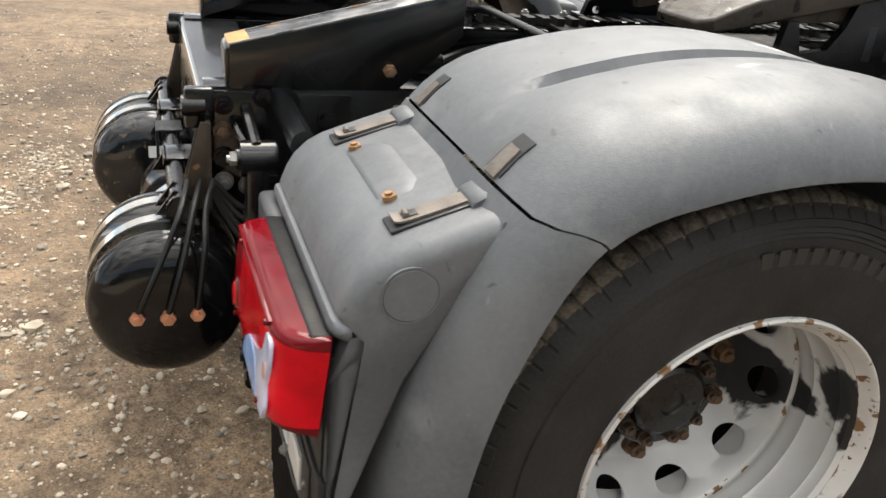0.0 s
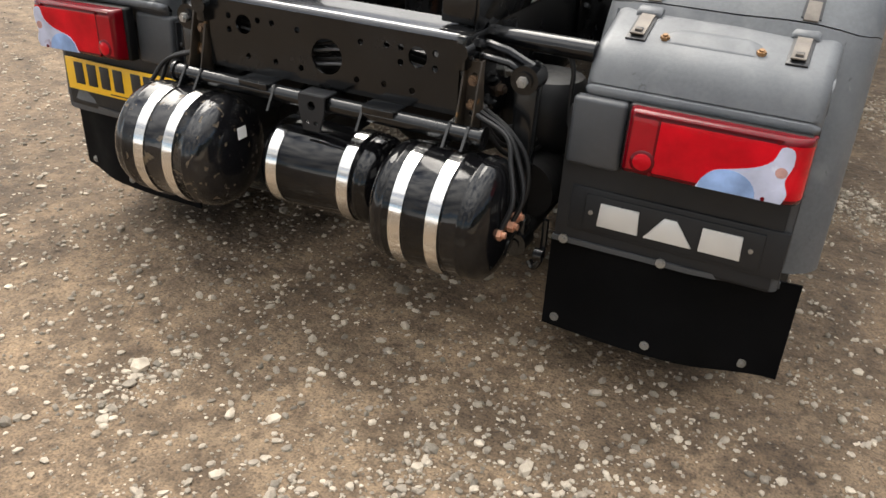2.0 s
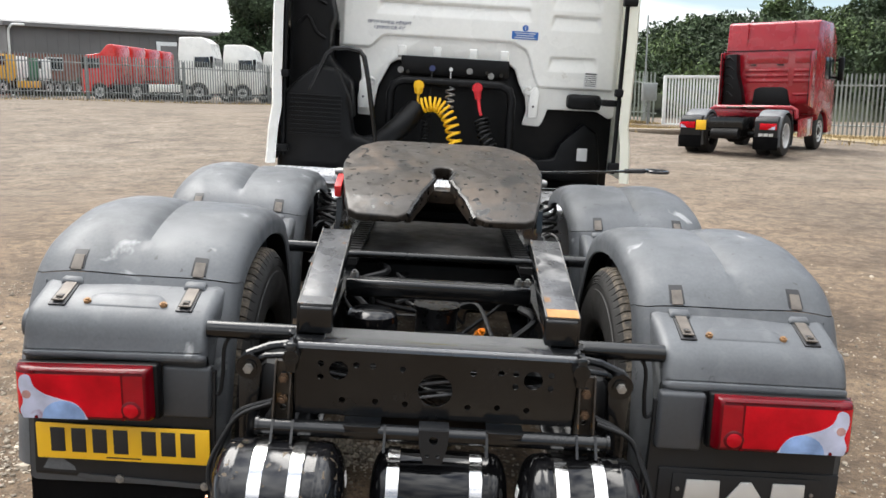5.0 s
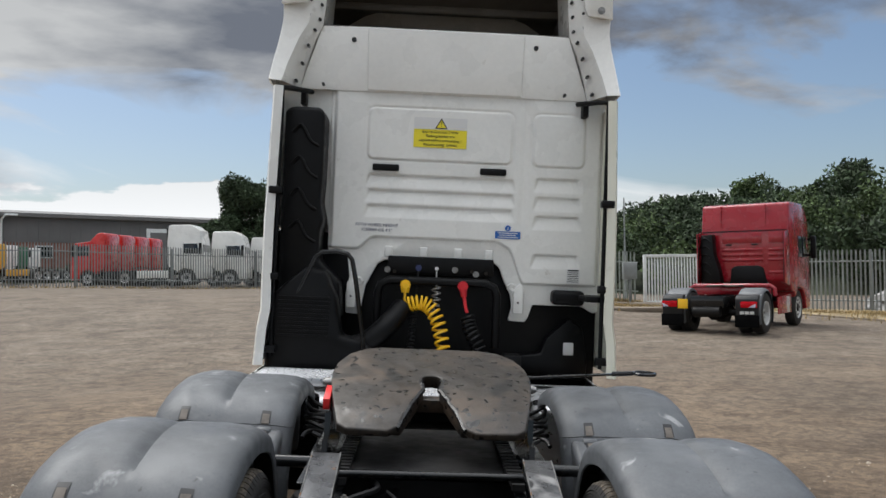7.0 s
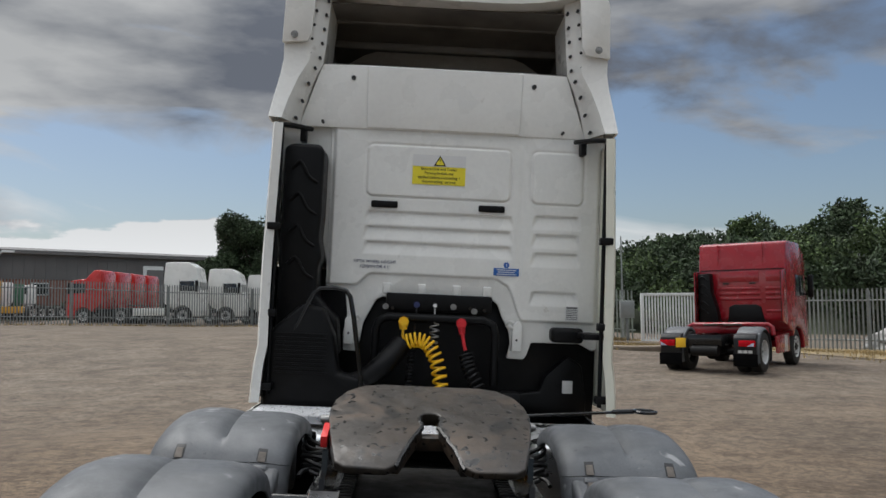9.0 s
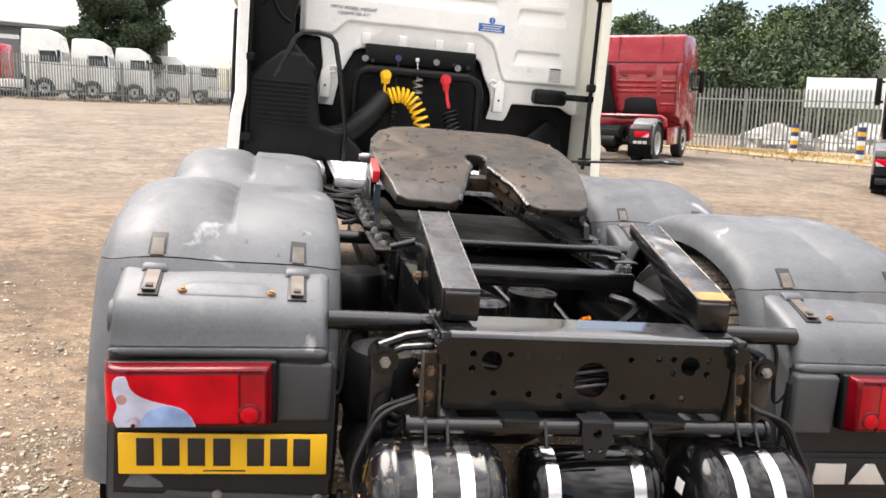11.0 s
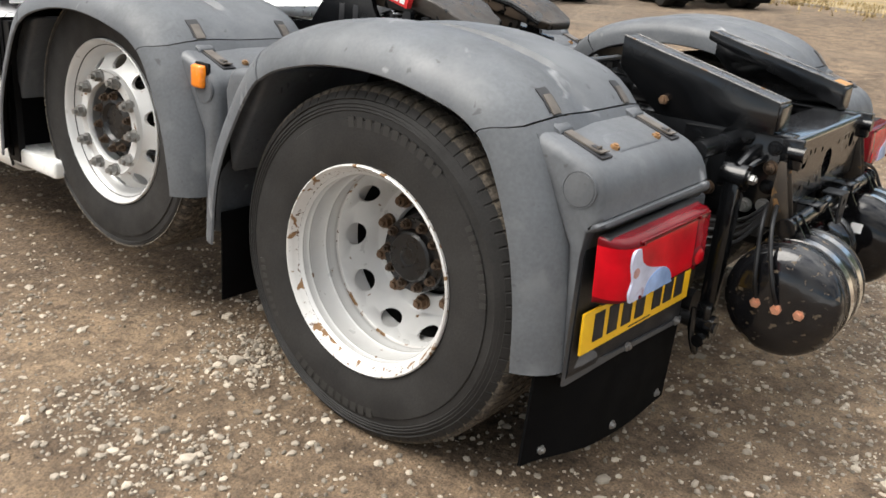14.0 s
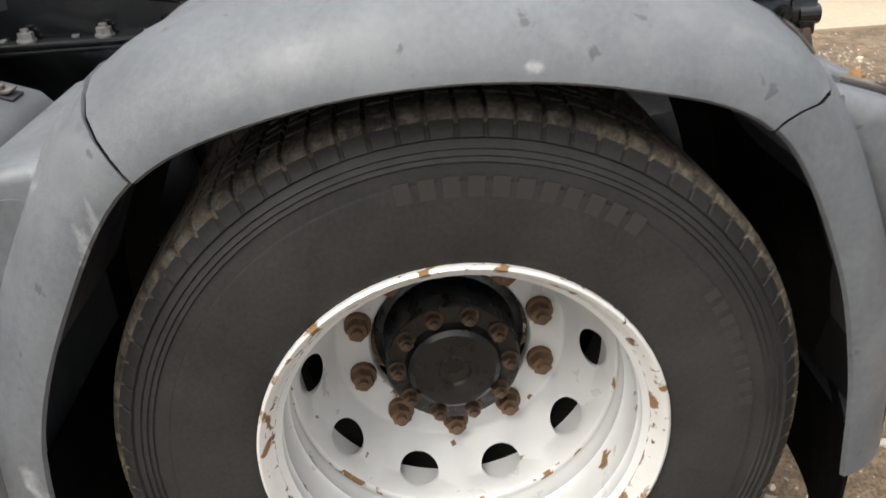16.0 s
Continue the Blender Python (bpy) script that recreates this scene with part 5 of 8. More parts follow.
# beams across the frame
bm = bmesh.new()
box(bm, -0.30, 0.30, -0.335, -0.265, 0.945, 1.003, 0.012, 3)
beam = part("cross_beam", bm, "chassis", truck, "black box-section beam between the ramps")
for x in (-0.275, 0.262, 0.29):
    bm = bmesh.new()
    hexnut(bm, (x, -0.285, 1.003), (0, 0, 1), 0.013, 0.014)
    part("bolt", bm, "zinc", beam)
bm = bmesh.new()
pipe(bm, [(-0.42, 0.06, 0.975), (-0.33, 0.07, 1.0), (-0.28, 0.08, 1.0), (0.28, 0.10, 1.0), (0.33, 0.11, 1.0), (0.43, 0.12, 0.985)], 0.013, 10)
part("cross_bar", bm, "chassis", truck, "black bent bar across the frame")
for y in (0.45, 1.15, 1.9, 2.6):
    bm = bmesh.new()
    box(bm, -0.377, 0.377, y - 0.05, y + 0.05, 0.72, 0.90, 0.01)
    part("inner_crossmember", bm, "under", truck)
# axle, differential, air springs
bm = bmesh.new()
lathe(bm, [(-0.88, 0.05), (-0.86, 0.075), (-0.35, 0.08), (-0.22, 0.15), (-0.10, 0.205), (0.08, 0.205), (0.20, 0.15), (0.34, 0.08), (0.86, 0.075), (0.88, 0.05)], 28, c=(0.0, 0.52))
part("drive_axle", bm, "under", truck, "dirty black drive axle with its round differential")
bm = bmesh.new()
lathe(bm, [(-0.06, 0.001), (-0.06, 0.17), (0.09, 0.17), (0.12, 0.10), (0.12, 0.001)], 24, c=(0, 0))
dome = part("differential_nose", bm, "under", truck)
dome.matrix_basis = pose(0, -0.12, 0.66, 0, 90, 0)
bm = bmesh.new()
rod(bm, (0, 0.2, 0.55), (0, 2.4, 0.72), 0.055, 16)
part("drive_shaft", bm, "under", truck)
for s in (-1, 1):
    for y, z1 in ((-0.42, 0.82), (0.62, 0.80)):
        bm = bmesh.new()
        lathe(bm, [(0.0, 0.06), (0.02, 0.10), (0.07, 0.125), (0.13, 0.128), (0.19, 0.12), (0.22, 0.10), (0.23, 0.06)], 26)
        sp = part("air_spring", bm, "hose", truck, "black rubber air spring")
        sp.matrix_basis = pose(s * 0.46 if y > 0 else s * 0.47, y, 0.55, 0, -90, 0)
    bm = bmesh.new()
    pipe(bm, [(s * 0.45, -0.65, 0.42), (s * 0.46, -0.2, 0.40), (s * 0.46, 0.3, 0.44), (s * 0.44, 0.9, 0.60)], 0.045, 8)
    part("suspension_arm", bm, "under", truck, "black trailing suspension arm")
# canister and pipes seen between the ramps
bm = bmesh.new()
rod(bm, (-0.205, -0.42, 0.80), (-0.205, -0.42, 0.90), 0.082, 28)
lathe_prof = [(0.0, 0.082), (0.02, 0.080), (0.032, 0.066), (0.038, 0.03), (0.039, 0.001)]
part("brake_canister", bm, "tank", truck, "black lidded canister between the frame rails")
bm = bmesh.new()
lathe(bm, lathe_prof, 28)
lid = part("canister_lid", bm, "tank", truck)
lid.matrix_basis = pose(-0.205, -0.42, 0.90, 0, -90, 0)
bm = bmesh.new()
lathe(bm, [(0.0, 0.17), (0.05, 0.165), (0.09, 0.13), (0.11, 0.06), (0.112, 0.001)], 30)
bell = part("axle_dome", bm, "under", truck, "dark dome of the axle housing")
bell.matrix_basis = pose(0.03, -0.40, 0.74, 0, -90, 0)
bm = bmesh.new()
rod(bm, (0.0, -0.25, 0.72), (0.0, -0.25, 0.90), 0.07, 20)
rod(bm, (0.0, -0.25, 0.90), (0.0, -0.25, 0.915), 0.078, 20)
part("valve_block", bm, "hub", truck)
bm = bmesh.new()
bmesh.ops.create_uvsphere(bm, u_segments=32, v_segments=16, radius=0.15, matrix=Matrix.Translation((0.075, -0.475, 0.735)) @ Matrix.Diagonal((1, 0.95, 0.50, 1)))
rod(bm, (0.075, -0.475, 0.725), (0.075, -0.475, 0.745), 0.158, 32)
part("air_bellows_cap", bm, "hub", truck, "glossy black domed cap low between the frame rails", smooth=40)
bm = bmesh.new()
hexnut(bm, (0.135, -0.34, 0.84), (0.3, -0.6, 0.6), 0.014, 0.03)
part("orange_fitting", bm, "amber", truck, "small orange pipe fitting")
rngp = random.Random(7)
for k in range(26):
    bm = bmesh.new()
    x0, y0 = rngp.uniform(-0.28, 0.28), rngp.uniform(-0.62, 1.2)
    pts = [(x0, y0, rngp.uniform(0.70, 0.86))]
    for _ in range(4):
        q = pts[-1]
        pts.append((min(0.32, max(-0.32, q[0] + rngp.uniform(-0.18, 0.18))), q[1] + rngp.uniform(-0.05, 0.28), min(0.90, max(0.66, q[2] + rngp.uniform(-0.06, 0.06)))))
    pipe(bm, pts, rngp.choice((0.006, 0.008, 0.012)), 6, per=5)
    part("brake_hose", bm, "hose", truck)
for s in (-1, 1):
    for k in range(9):
        bm = bmesh.new()
        y0 = 0.75 + 0.05 * k
        r = 0.10 + 0.006 * k
        pts = [(s * (0.50 + r * math.cos(a)), y0 + 0.35 + 1.1 * r * math.sin(a) + 0.02 * k, 0.90 + 0.012 * k + 0.02 * math.sin(a * 2 + k)) for a in np.linspace(0.3 * k, 0.3 * k + 4.6, 18)]
        pipe(bm, pts, 0.011, 7)
        part("coiled_hose", bm, "hose", truck, "loop of black hose beside the frame")

# ---- fifth wheel ----
fifth = thing("fifth_wheel", "", "")
fifth.parent = truck
tagged(fifth, "greasy black fifth wheel coupling tilted to the rear")
FW = pose(0.006, 0.735, 1.240, 14.6, 0, 0)
outline = [(-0.13, -0.375), (-0.165, -0.402), (-0.32, -0.398), (-0.355, -0.37), (-0.378, -0.26), (-0.40, -0.12), (-0.415, 0.0), (-0.42, 0.08), (-0.408, 0.20), (-0.37, 0.31), (-0.30, 0.385), (-0.22, 0.41)]
outline = outline + [(-x, y) for x, y in reversed(outline)]
outline = [(x * 1.06, y * 1.03) for x, y in outline]
mouth = [(0.13, -0.375), (0.095, -0.26), (0.072, -0.18), (0.050, -0.11), (0.034, -0.055), (0.040, -0.02), (0.047, 0.02), (0.042, 0.055), (0.024, 0.078), (0.0, 0.084)]
mouth = [(x * 1.03, y * 1.03) for x, y in mouth]
mouth = mouth + [(-x, y) for x, y in reversed(mouth[:-1])]
ragged = []
for k, (p, q) in enumerate(zip(mouth, mouth[1:])):
    for j in range(3):
        u = j / 3
        jit = 0.006 * noise.noise((k * 1.7 + j * 0.61, 4.2, 0)) if j else 0.0
        ragged.append((p[0] + (q[0] - p[0]) * u + jit, p[1] + (q[1] - p[1]) * u + jit * 0.6))
poly = outline + ragged[1:]
bm = bmesh.new()
prism(bm, poly, -0.062, 0.0, "z")
for yc in (-0.39, -0.35, -0.31, -0.27, -0.22):
    bmesh.ops.bisect_plane(bm, geom=bm.verts[:] + bm.edges[:] + bm.faces[:], plane_co=(0, yc, 0), plane_no=(0, 1, 0))
bm.normal_update()
sharp = [e for e in bm.edges if e.is_manifold and e.calc_face_angle() > 0.9]
bmesh.ops.bevel(bm, geom=sharp, offset=0.013, segments=4, profile=0.5, affect="EDGES", clamp_overlap=True)
for v in bm.verts:
    if v.co.z > -0.03:
        v.co.z -= 0.034 * ease(-0.23, -0.45, v.co.y) ** 1.3 + 0.004 * noise.noise((v.co.x * 14, v.co.y * 14, 2)) * ease(-0.15, -0.3, v.co.y)
fwp = part("top_plate", bm, "grease", fifth, "thick greasy top plate with a wedge-shaped mouth", smooth=35)
fwp.matrix_basis = FW
for s in (-1, 1):
    bm = bmesh.new()
    lip = [(x, y) for x, y in mouth if x * s > 0.02 and y < 0.07]
    lip.sort(key=lambda p: p[1])
    pts = []
    for k, (p, q) in enumerate(zip(lip, lip[1:])):
        for j in range(4):
            u = j / 4
            y = p[1] + (q[1] - p[1]) * u
            wob = 0.007 * noise.noise((k * 2.3 + j * 0.7, 9.1 * s, 0))
            pts.append((p[0] + (q[0] - p[0]) * u + s * 0.004 + wob, y, -0.010 - 0.036 * ease(-0.23, -0.45, y) + wob * 0.5))
    pipe(bm, pts, 0.0125, 7)
    ridge = part("grease_ridge", bm, "grease_black", fifth, "ragged black grease along the mouth")
    ridge.matrix_basis = FW
bm = bmesh.new()
for sx in (-1, 1):
    prism(bm, [(-0.28, -0.05), (0.30, -0.05), (0.24, -0.10), (0.05, -0.12), (-0.12, -0.09)], sx * 0.375, sx * 0.402, "x", 0.006)
    prism(bm, [(sx * 0.05, -0.03), (sx * 0.125, -0.30), (sx * 0.155, -0.30), (sx * 0.085, -0.02), (sx * 0.085, 0.15), (sx * 0.05, 0.15)], -0.11, -0.056, "z", 0.004)
box(bm, -0.30, 0.30, 0.26, 0.29, -0.10, -0.056, 0.004)
box(bm, -0.16, 0.16, -0.05, 0.0, -0.12, -0.06, 0.004)
rb = part("underside_ribs", bm, "grease", fifth)
rb.matrix_basis = FW
for s in (-1, 1):
    bm = bmesh.new()
    holed_plate(bm, [(0.45, 0.968), (1.20, 0.968), (1.19, 1.03), (1.04, 1.045), (0.985, 1.12), (0.915, 1.23), (0.875, 1.25), (0.80, 1.25), (0.76, 1.23), (0.72, 1.12), (0.68, 1.065), (0.60, 1.055), (0.575, 1.13), (0.545, 1.13), (0.53, 1.04), (0.47, 1.03)], [(0.84, 1.212, 0.02), (0.50, 1.0, 0.013), (1.13, 1.0, 0.013)], s * 0.412, s * 0.435, lambda u, v, d: (d, u, v))
    box(bm, min(s * 0.30, s * 0.478), max(s * 0.30, s * 0.478), 0.44, 1.20, 0.968, 0.982, 0.003)
    part("pedestal", bm, "chassis", fifth, "black pedestal bracket of the coupling")
    # slots not cut: their inner shade is drawn as black patches
    for yy in (0.795, 0.865):
        bm = bmesh.new()
        box(bm, min(s * 0.434, s * 0.4365), max(s * 0.434, s * 0.4365), yy, yy + 0.026, 1.04, 1.125, 0.001)
        part("pedestal_slot", bm, "ink", fifth)
    bm = bmesh.new()
    rod(bm, (s * 0.39, 0.84, 1.212), (s * 0.47, 0.84, 1.212), 0.019, 14)
    rod(bm, (s * 0.47, 0.84, 1.212), (s * 0.48, 0.84, 1.212), 0.014, 12)
    part("pivot_pin", bm, "zinc", fifth)
    for yy in (0.62, 0.77, 0.92, 1.07):
        bm = bmesh.new()
        rod(bm, (s * 0.450, yy, 0.980), (s * 0.450, yy, 0.986), 0.019, 14)
        hexnut(bm, (s * 0.450, yy, 0.985), (0, 0, 1), 0.0155, 0.014)
        part("base_bolt", bm, "zinc", fifth)
bm = bmesh.new()
box(bm, -0.452, -0.425, -0.200, -0.055, -0.052, -0.004, 0.001)
tag = part("maker_tag", bm, "tag_red", fifth, "small red maker's tag with white blocks")
tag.matrix_basis = FW
for k in range(4):
    bm = bmesh.new()
    box(bm, -0.4535, -0.4515, -0.186 + 0.030 * k, -0.163 + 0.030 * k, -0.043, -0.014)
    part("white_block", bm, "paper", tag)
bm = bmesh.new()
box(bm, -0.29, 0.29, -0.018, 0.018, -0.005, 0.005, 0.002, m=pose(0.62, 0.99, 1.258, 0, -2.5, 14))
pipe(bm, [(0.88, 1.06, 1.270), (0.98, 1.075, 1.275)], 0.012, 8)
ring = [(1.03 + 0.045 * math.cos(a) * (1.0 if math.cos(a) < 0 else 1.25), 1.06 + 0.055 * math.sin(a) + 0.005, 1.277) for a in np.linspace(0, math.tau, 24)]
pipe(bm, ring, 0.0085, 8)
part("release_handle", bm, "chassis", fifth, "flat black release handle with a looped end")
# sliding subplate
bm = bmesh.new()
box(bm, -0.36, 0.36, 0.30, 1.10, 0.950, 0.962, 0.003)
for s in (-1, 1):
    for k in range(26):
        box(bm, min(s * 0.30, s * 0.36), max(s * 0.30, s * 0.36), 0.06 + k * 0.05, 0.06 + k * 0.05 + 0.026, 0.962, 0.985)
part("slide_rack", bm, "under", truck, "toothed slide rack under the coupling")


# ---- cab, seen from behind ----
cab = thing("cab", "", "")
cab.parent = truck
tagged(cab, "white sleeper cab with ribbed back wall and roof deflector")
CY = 3.06  # back wall
bm = bmesh.new()
arch = [(-0.755, 2.985), (1.215, 2.985), (1.245, 1.63), (1.235, 1.46), (1.19, 1.44), (1.10, 1.49), (0.75, 1.485), (0.725, 1.40), (0.70, 1.36), (0.575, 1.365), (0.60, 1.47), (0.585, 1.56), (0.53, 1.66), (0.50, 1.745), (0.46, 1.775), (-0.33, 1.765), (-0.375, 1.74), (-0.415, 1.66), (-0.455, 1.58), (-0.49, 1.37), (-0.595, 1.375), (-0.60, 1.50), (-0.575, 1.63), (-0.60, 1.815), (-0.735, 1.82)]
prism(bm, arch, CY + 0.024, CY + 0.06, "y", 0.012)
wall = part("back_wall", bm, "white", cab, "white pressed steel back wall with raised ribs")


def lip_height(x):
    """Lower edge of the raised sheet over the opening in the back wall."""
    return 1.83 + 0.09 * ease(-0.54, -0.41, x) - 0.045 * ease(0.46, 0.57, x) - 0.25 * ease(0.55, 0.68, x)


# pressed louvres: set in along the upper edge, running out flush below
LOUVRES = [(-0.50, 0.605, z, 0.088) for z in (2.376, 2.266, 2.156)] + [(0.71, 1.09, z, 0.098) for z in (2.394, 2.259, 2.124, 1.846)]
# raised rounded panels
PANELS = [(-0.485, 0.56, 2.485, 2.862), (0.705, 1.085, 2.48, 2.862)]


def pressed_depth(x, z):
    """How far the sheet lies behind the foremost plane of the wall."""
    d = 0.026 * (1 - ease(0.0, 0.022, z - lip_height(x))) + 0.026 * (1 - ease(0.0, 0.03, min(x + 0.735, 1.215 - x)))
    for x0, x1, zt, hh in LOUVRES:
        if zt - hh < z < zt + 0.010:
            k = min(1.0, (z - zt + hh) / hh) * (1 - ease(-0.004, 0.010, z - zt))
            slant = 0.028 * (zt - z) / hh
            k *= ease(0.0, 0.022, x - x0 - 0.028 + slant) * ease(0.0, 0.022, x1 - 0.028 + slant - x)
            d += 0.024 * k
    for x0, x1, z0, z1 in PANELS:
        dx, dz = max(x0 + 0.05 - x, 0.0, x - x1 + 0.05), max(z0 + 0.05 - z, 0.0, z - z1 + 0.05)
        e = 0.05 - math.hypot(dx, dz)
        d += 0.006 * ease(-0.014, -0.004, e) * (1 - ease(0.0, 0.010, e)) - 0.010 * ease(0.0, 0.012, e)
    # the seam between the two halves of the wall
    d += 0.006 * math.exp(-((x - 0.645) / 0.018) ** 2) * ease(1.95, 2.1, z)
    return d


gx, gz = np.arange(-0.738, 1.2181, 0.0095), np.arange(1.574, 2.9701, 0.0062)
verts = [(x, CY + pressed_depth(x, z), z) for z in gz for x in gx]
nx = len(gx)
faces = [(j * nx + i, j * nx + i + 1, (j + 1) * nx + i + 1, (j + 1) * nx + i) for j in range(len(gz) - 1) for i in range(nx - 1) if gz[j] > lip_height(gx[i]) - 0.012]
me = bpy.data.meshes.new("pressed_sheet")
me.from_pydata(verts, [], faces)
me.materials.append(M["white"])
me.polygons.foreach_set("use_smooth", [True] * len(faces))
twin("pressed_sheet", me, wall)


def rib(x0, x1, z0, z1, d=0.016, bev=0.014, y=CY):
    bm = bmesh.new()
    box(bm, x0, x1, y - d + 0.028, y + 0.035, z0, z1, bev, 3)
    return part("rib", bm, "white", wall)


for x in (-0.30, -0.05, 0.20, 0.42):
    rib(x - 0.03, x + 0.03, 1.79, 1.87, 0.014, 0.01)
for x0, s in ((-0.555, 1), (0.64, -1)):
    bm = bmesh.new()
    prism(bm, [(x0 - 0.035, 1.42), (x0 + 0.035, 1.42), (x0 + 0.04, 1.60), (x0 + 0.01, 1.64), (x0 - 0.03, 1.60)], CY - 0.025, CY + 0.035, "y", 0.008)
    pipe(bm, [(x0 + 0.03 * s, CY - 0.03, 1.62), (x0 + 0.06 * s, CY - 0.045, 1.63), (x0 + 0.075 * s, CY - 0.03, 1.60), (x0 + 0.03 * s, CY - 0.025, 1.585)], 0.012, 8, per=4)
    leg = part("mounting_foot", bm, "white", wall)
    # hole not cut: its inner shade is a black disc
    bm = bmesh.new()
    rod(bm, (x0, CY - 0.026, 1.50), (x0, CY - 0.029, 1.50), 0.008, 10)
    part("foot_hole", bm, "ink", leg)
for x in (-0.345, 0.425):
    bm = bmesh.new()
    box(bm, x - 0.095, x + 0.095, CY - 0.024, CY - 0.002, 2.405, 2.453, 0.010, 3)
    part("air_vent", bm, "black", wall, "small black vent in the back wall")
# labels
bm = bmesh.new()
box(bm, -0.155, 0.225, CY - 0.016, CY - 0.0125, 2.585, 2.715)
sign = part("warning_label", bm, "sign_y", wall, "yellow label with black warning text")
bm = bmesh.new()
box(bm, -0.155, 0.225, CY - 0.016, CY - 0.0125, 2.717, 2.80)
part("label_top", bm, "paper", sign)
bm = bmesh.new()
prism(bm, [(-0.005, 2.722), (0.085, 2.722), (0.04, 2.797)], CY - 0.0185, CY - 0.0155, "y")
part("triangle_border", bm, "ink", sign)
bm = bmesh.new()
prism(bm, [(0.008, 2.729), (0.072, 2.729), (0.04, 2.783)], CY - 0.020, CY - 0.018, "y")
part("triangle", bm, "sign_y", sign)
words("!", 0.05, pose(0.04, CY - 0.021, 2.751, 90), sign, "ink")
for k, tx in enumerate(("Ensure Unit and Trailer", "Parking brakes are", "applied before connecting /", "disconnecting  airlines")):
    words(tx, 0.0275, pose(0.035, CY - 0.0172, 2.698 - 0.0305 * k, 90), sign, "ink")
words("FIFTH WHEEL HEIGHT", 0.031, pose(-0.392, CY - 0.003, 2.014, 90), wall, "navy", label="dark blue lettering on the white wall")
words("1250MM OR 4'1\"", 0.031, pose(-0.392, CY - 0.003, 1.978, 90), wall, "navy", label="dark blue lettering on the white wall")
bm = bmesh.new()
box(bm, 0.458, 0.640, CY - 0.005, CY + 0.002, 1.955, 2.008)
blue = part("notice_label", bm, "sign_b", wall, "small blue notice label")
for k in range(3):
    bm = bmesh.new()
    box(bm, 0.477 + 0.012 * (k == 1), 0.621 - 0.012 * (k == 1), CY - 0.0065, CY - 0.005, 1.993 - 0.015 * k, 1.999 - 0.015 * k)
    part("text_bar", bm, "paper", blue)
bm = bmesh.new()
rod(bm, (0.549, CY - 0.001, 2.031), (0.549, CY - 0.005, 2.031), 0.021, 20)
part("notice_disc", bm, "sign_b", blue)
bm = bmesh.new()
box(bm, 0.546, 0.552, CY - 0.0065, CY - 0.005, 2.019, 2.042)
part("notice_mark", bm, "paper", blue)
bm = bmesh.new()
box(bm, 0.985, 1.078, CY - 0.0045, CY + 0.002, 1.650, 1.755)
pl = part("data_label", bm, "paper", wall, "small white data label")
for k in range(7):
    bm = bmesh.new()
    box(bm, 0.992, 1.07, CY - 0.0056, CY - 0.0045, 1.742 - 0.013 * k, 1.746 - 0.013 * k + (0.006 if k == 0 else 0))
    part("text_bar", bm, "ink", pl)
# solid of the cab
bm = bmesh.new()
prism(bm, [(CY + 0.62, 1.0), (CY + 0.60, 1.97), (CY + 0.05, 1.99), (CY + 0.05, 2.985), (CY + 0.10, 3.3), (5.05, 3.25), (5.20, 2.9), (5.30, 1.9), (5.32, 0.95), (5.30, 0.42), (4.60, 0.40), (4.48, 0.75), (4.28, 1.02), (3.95, 1.12), (3.62, 1.02), (3.45, 0.75), (3.42, 0.95)], -1.19, 1.25, "x", 0.04)
part("cab_shell", bm, "white", cab)
bm = bmesh.new()
box(bm, -1.17, 1.23, CY + 0.10, CY + 0.55, 0.90, 1.95, 0.02)
part("engine_tunnel_wall", bm, "black", cab)
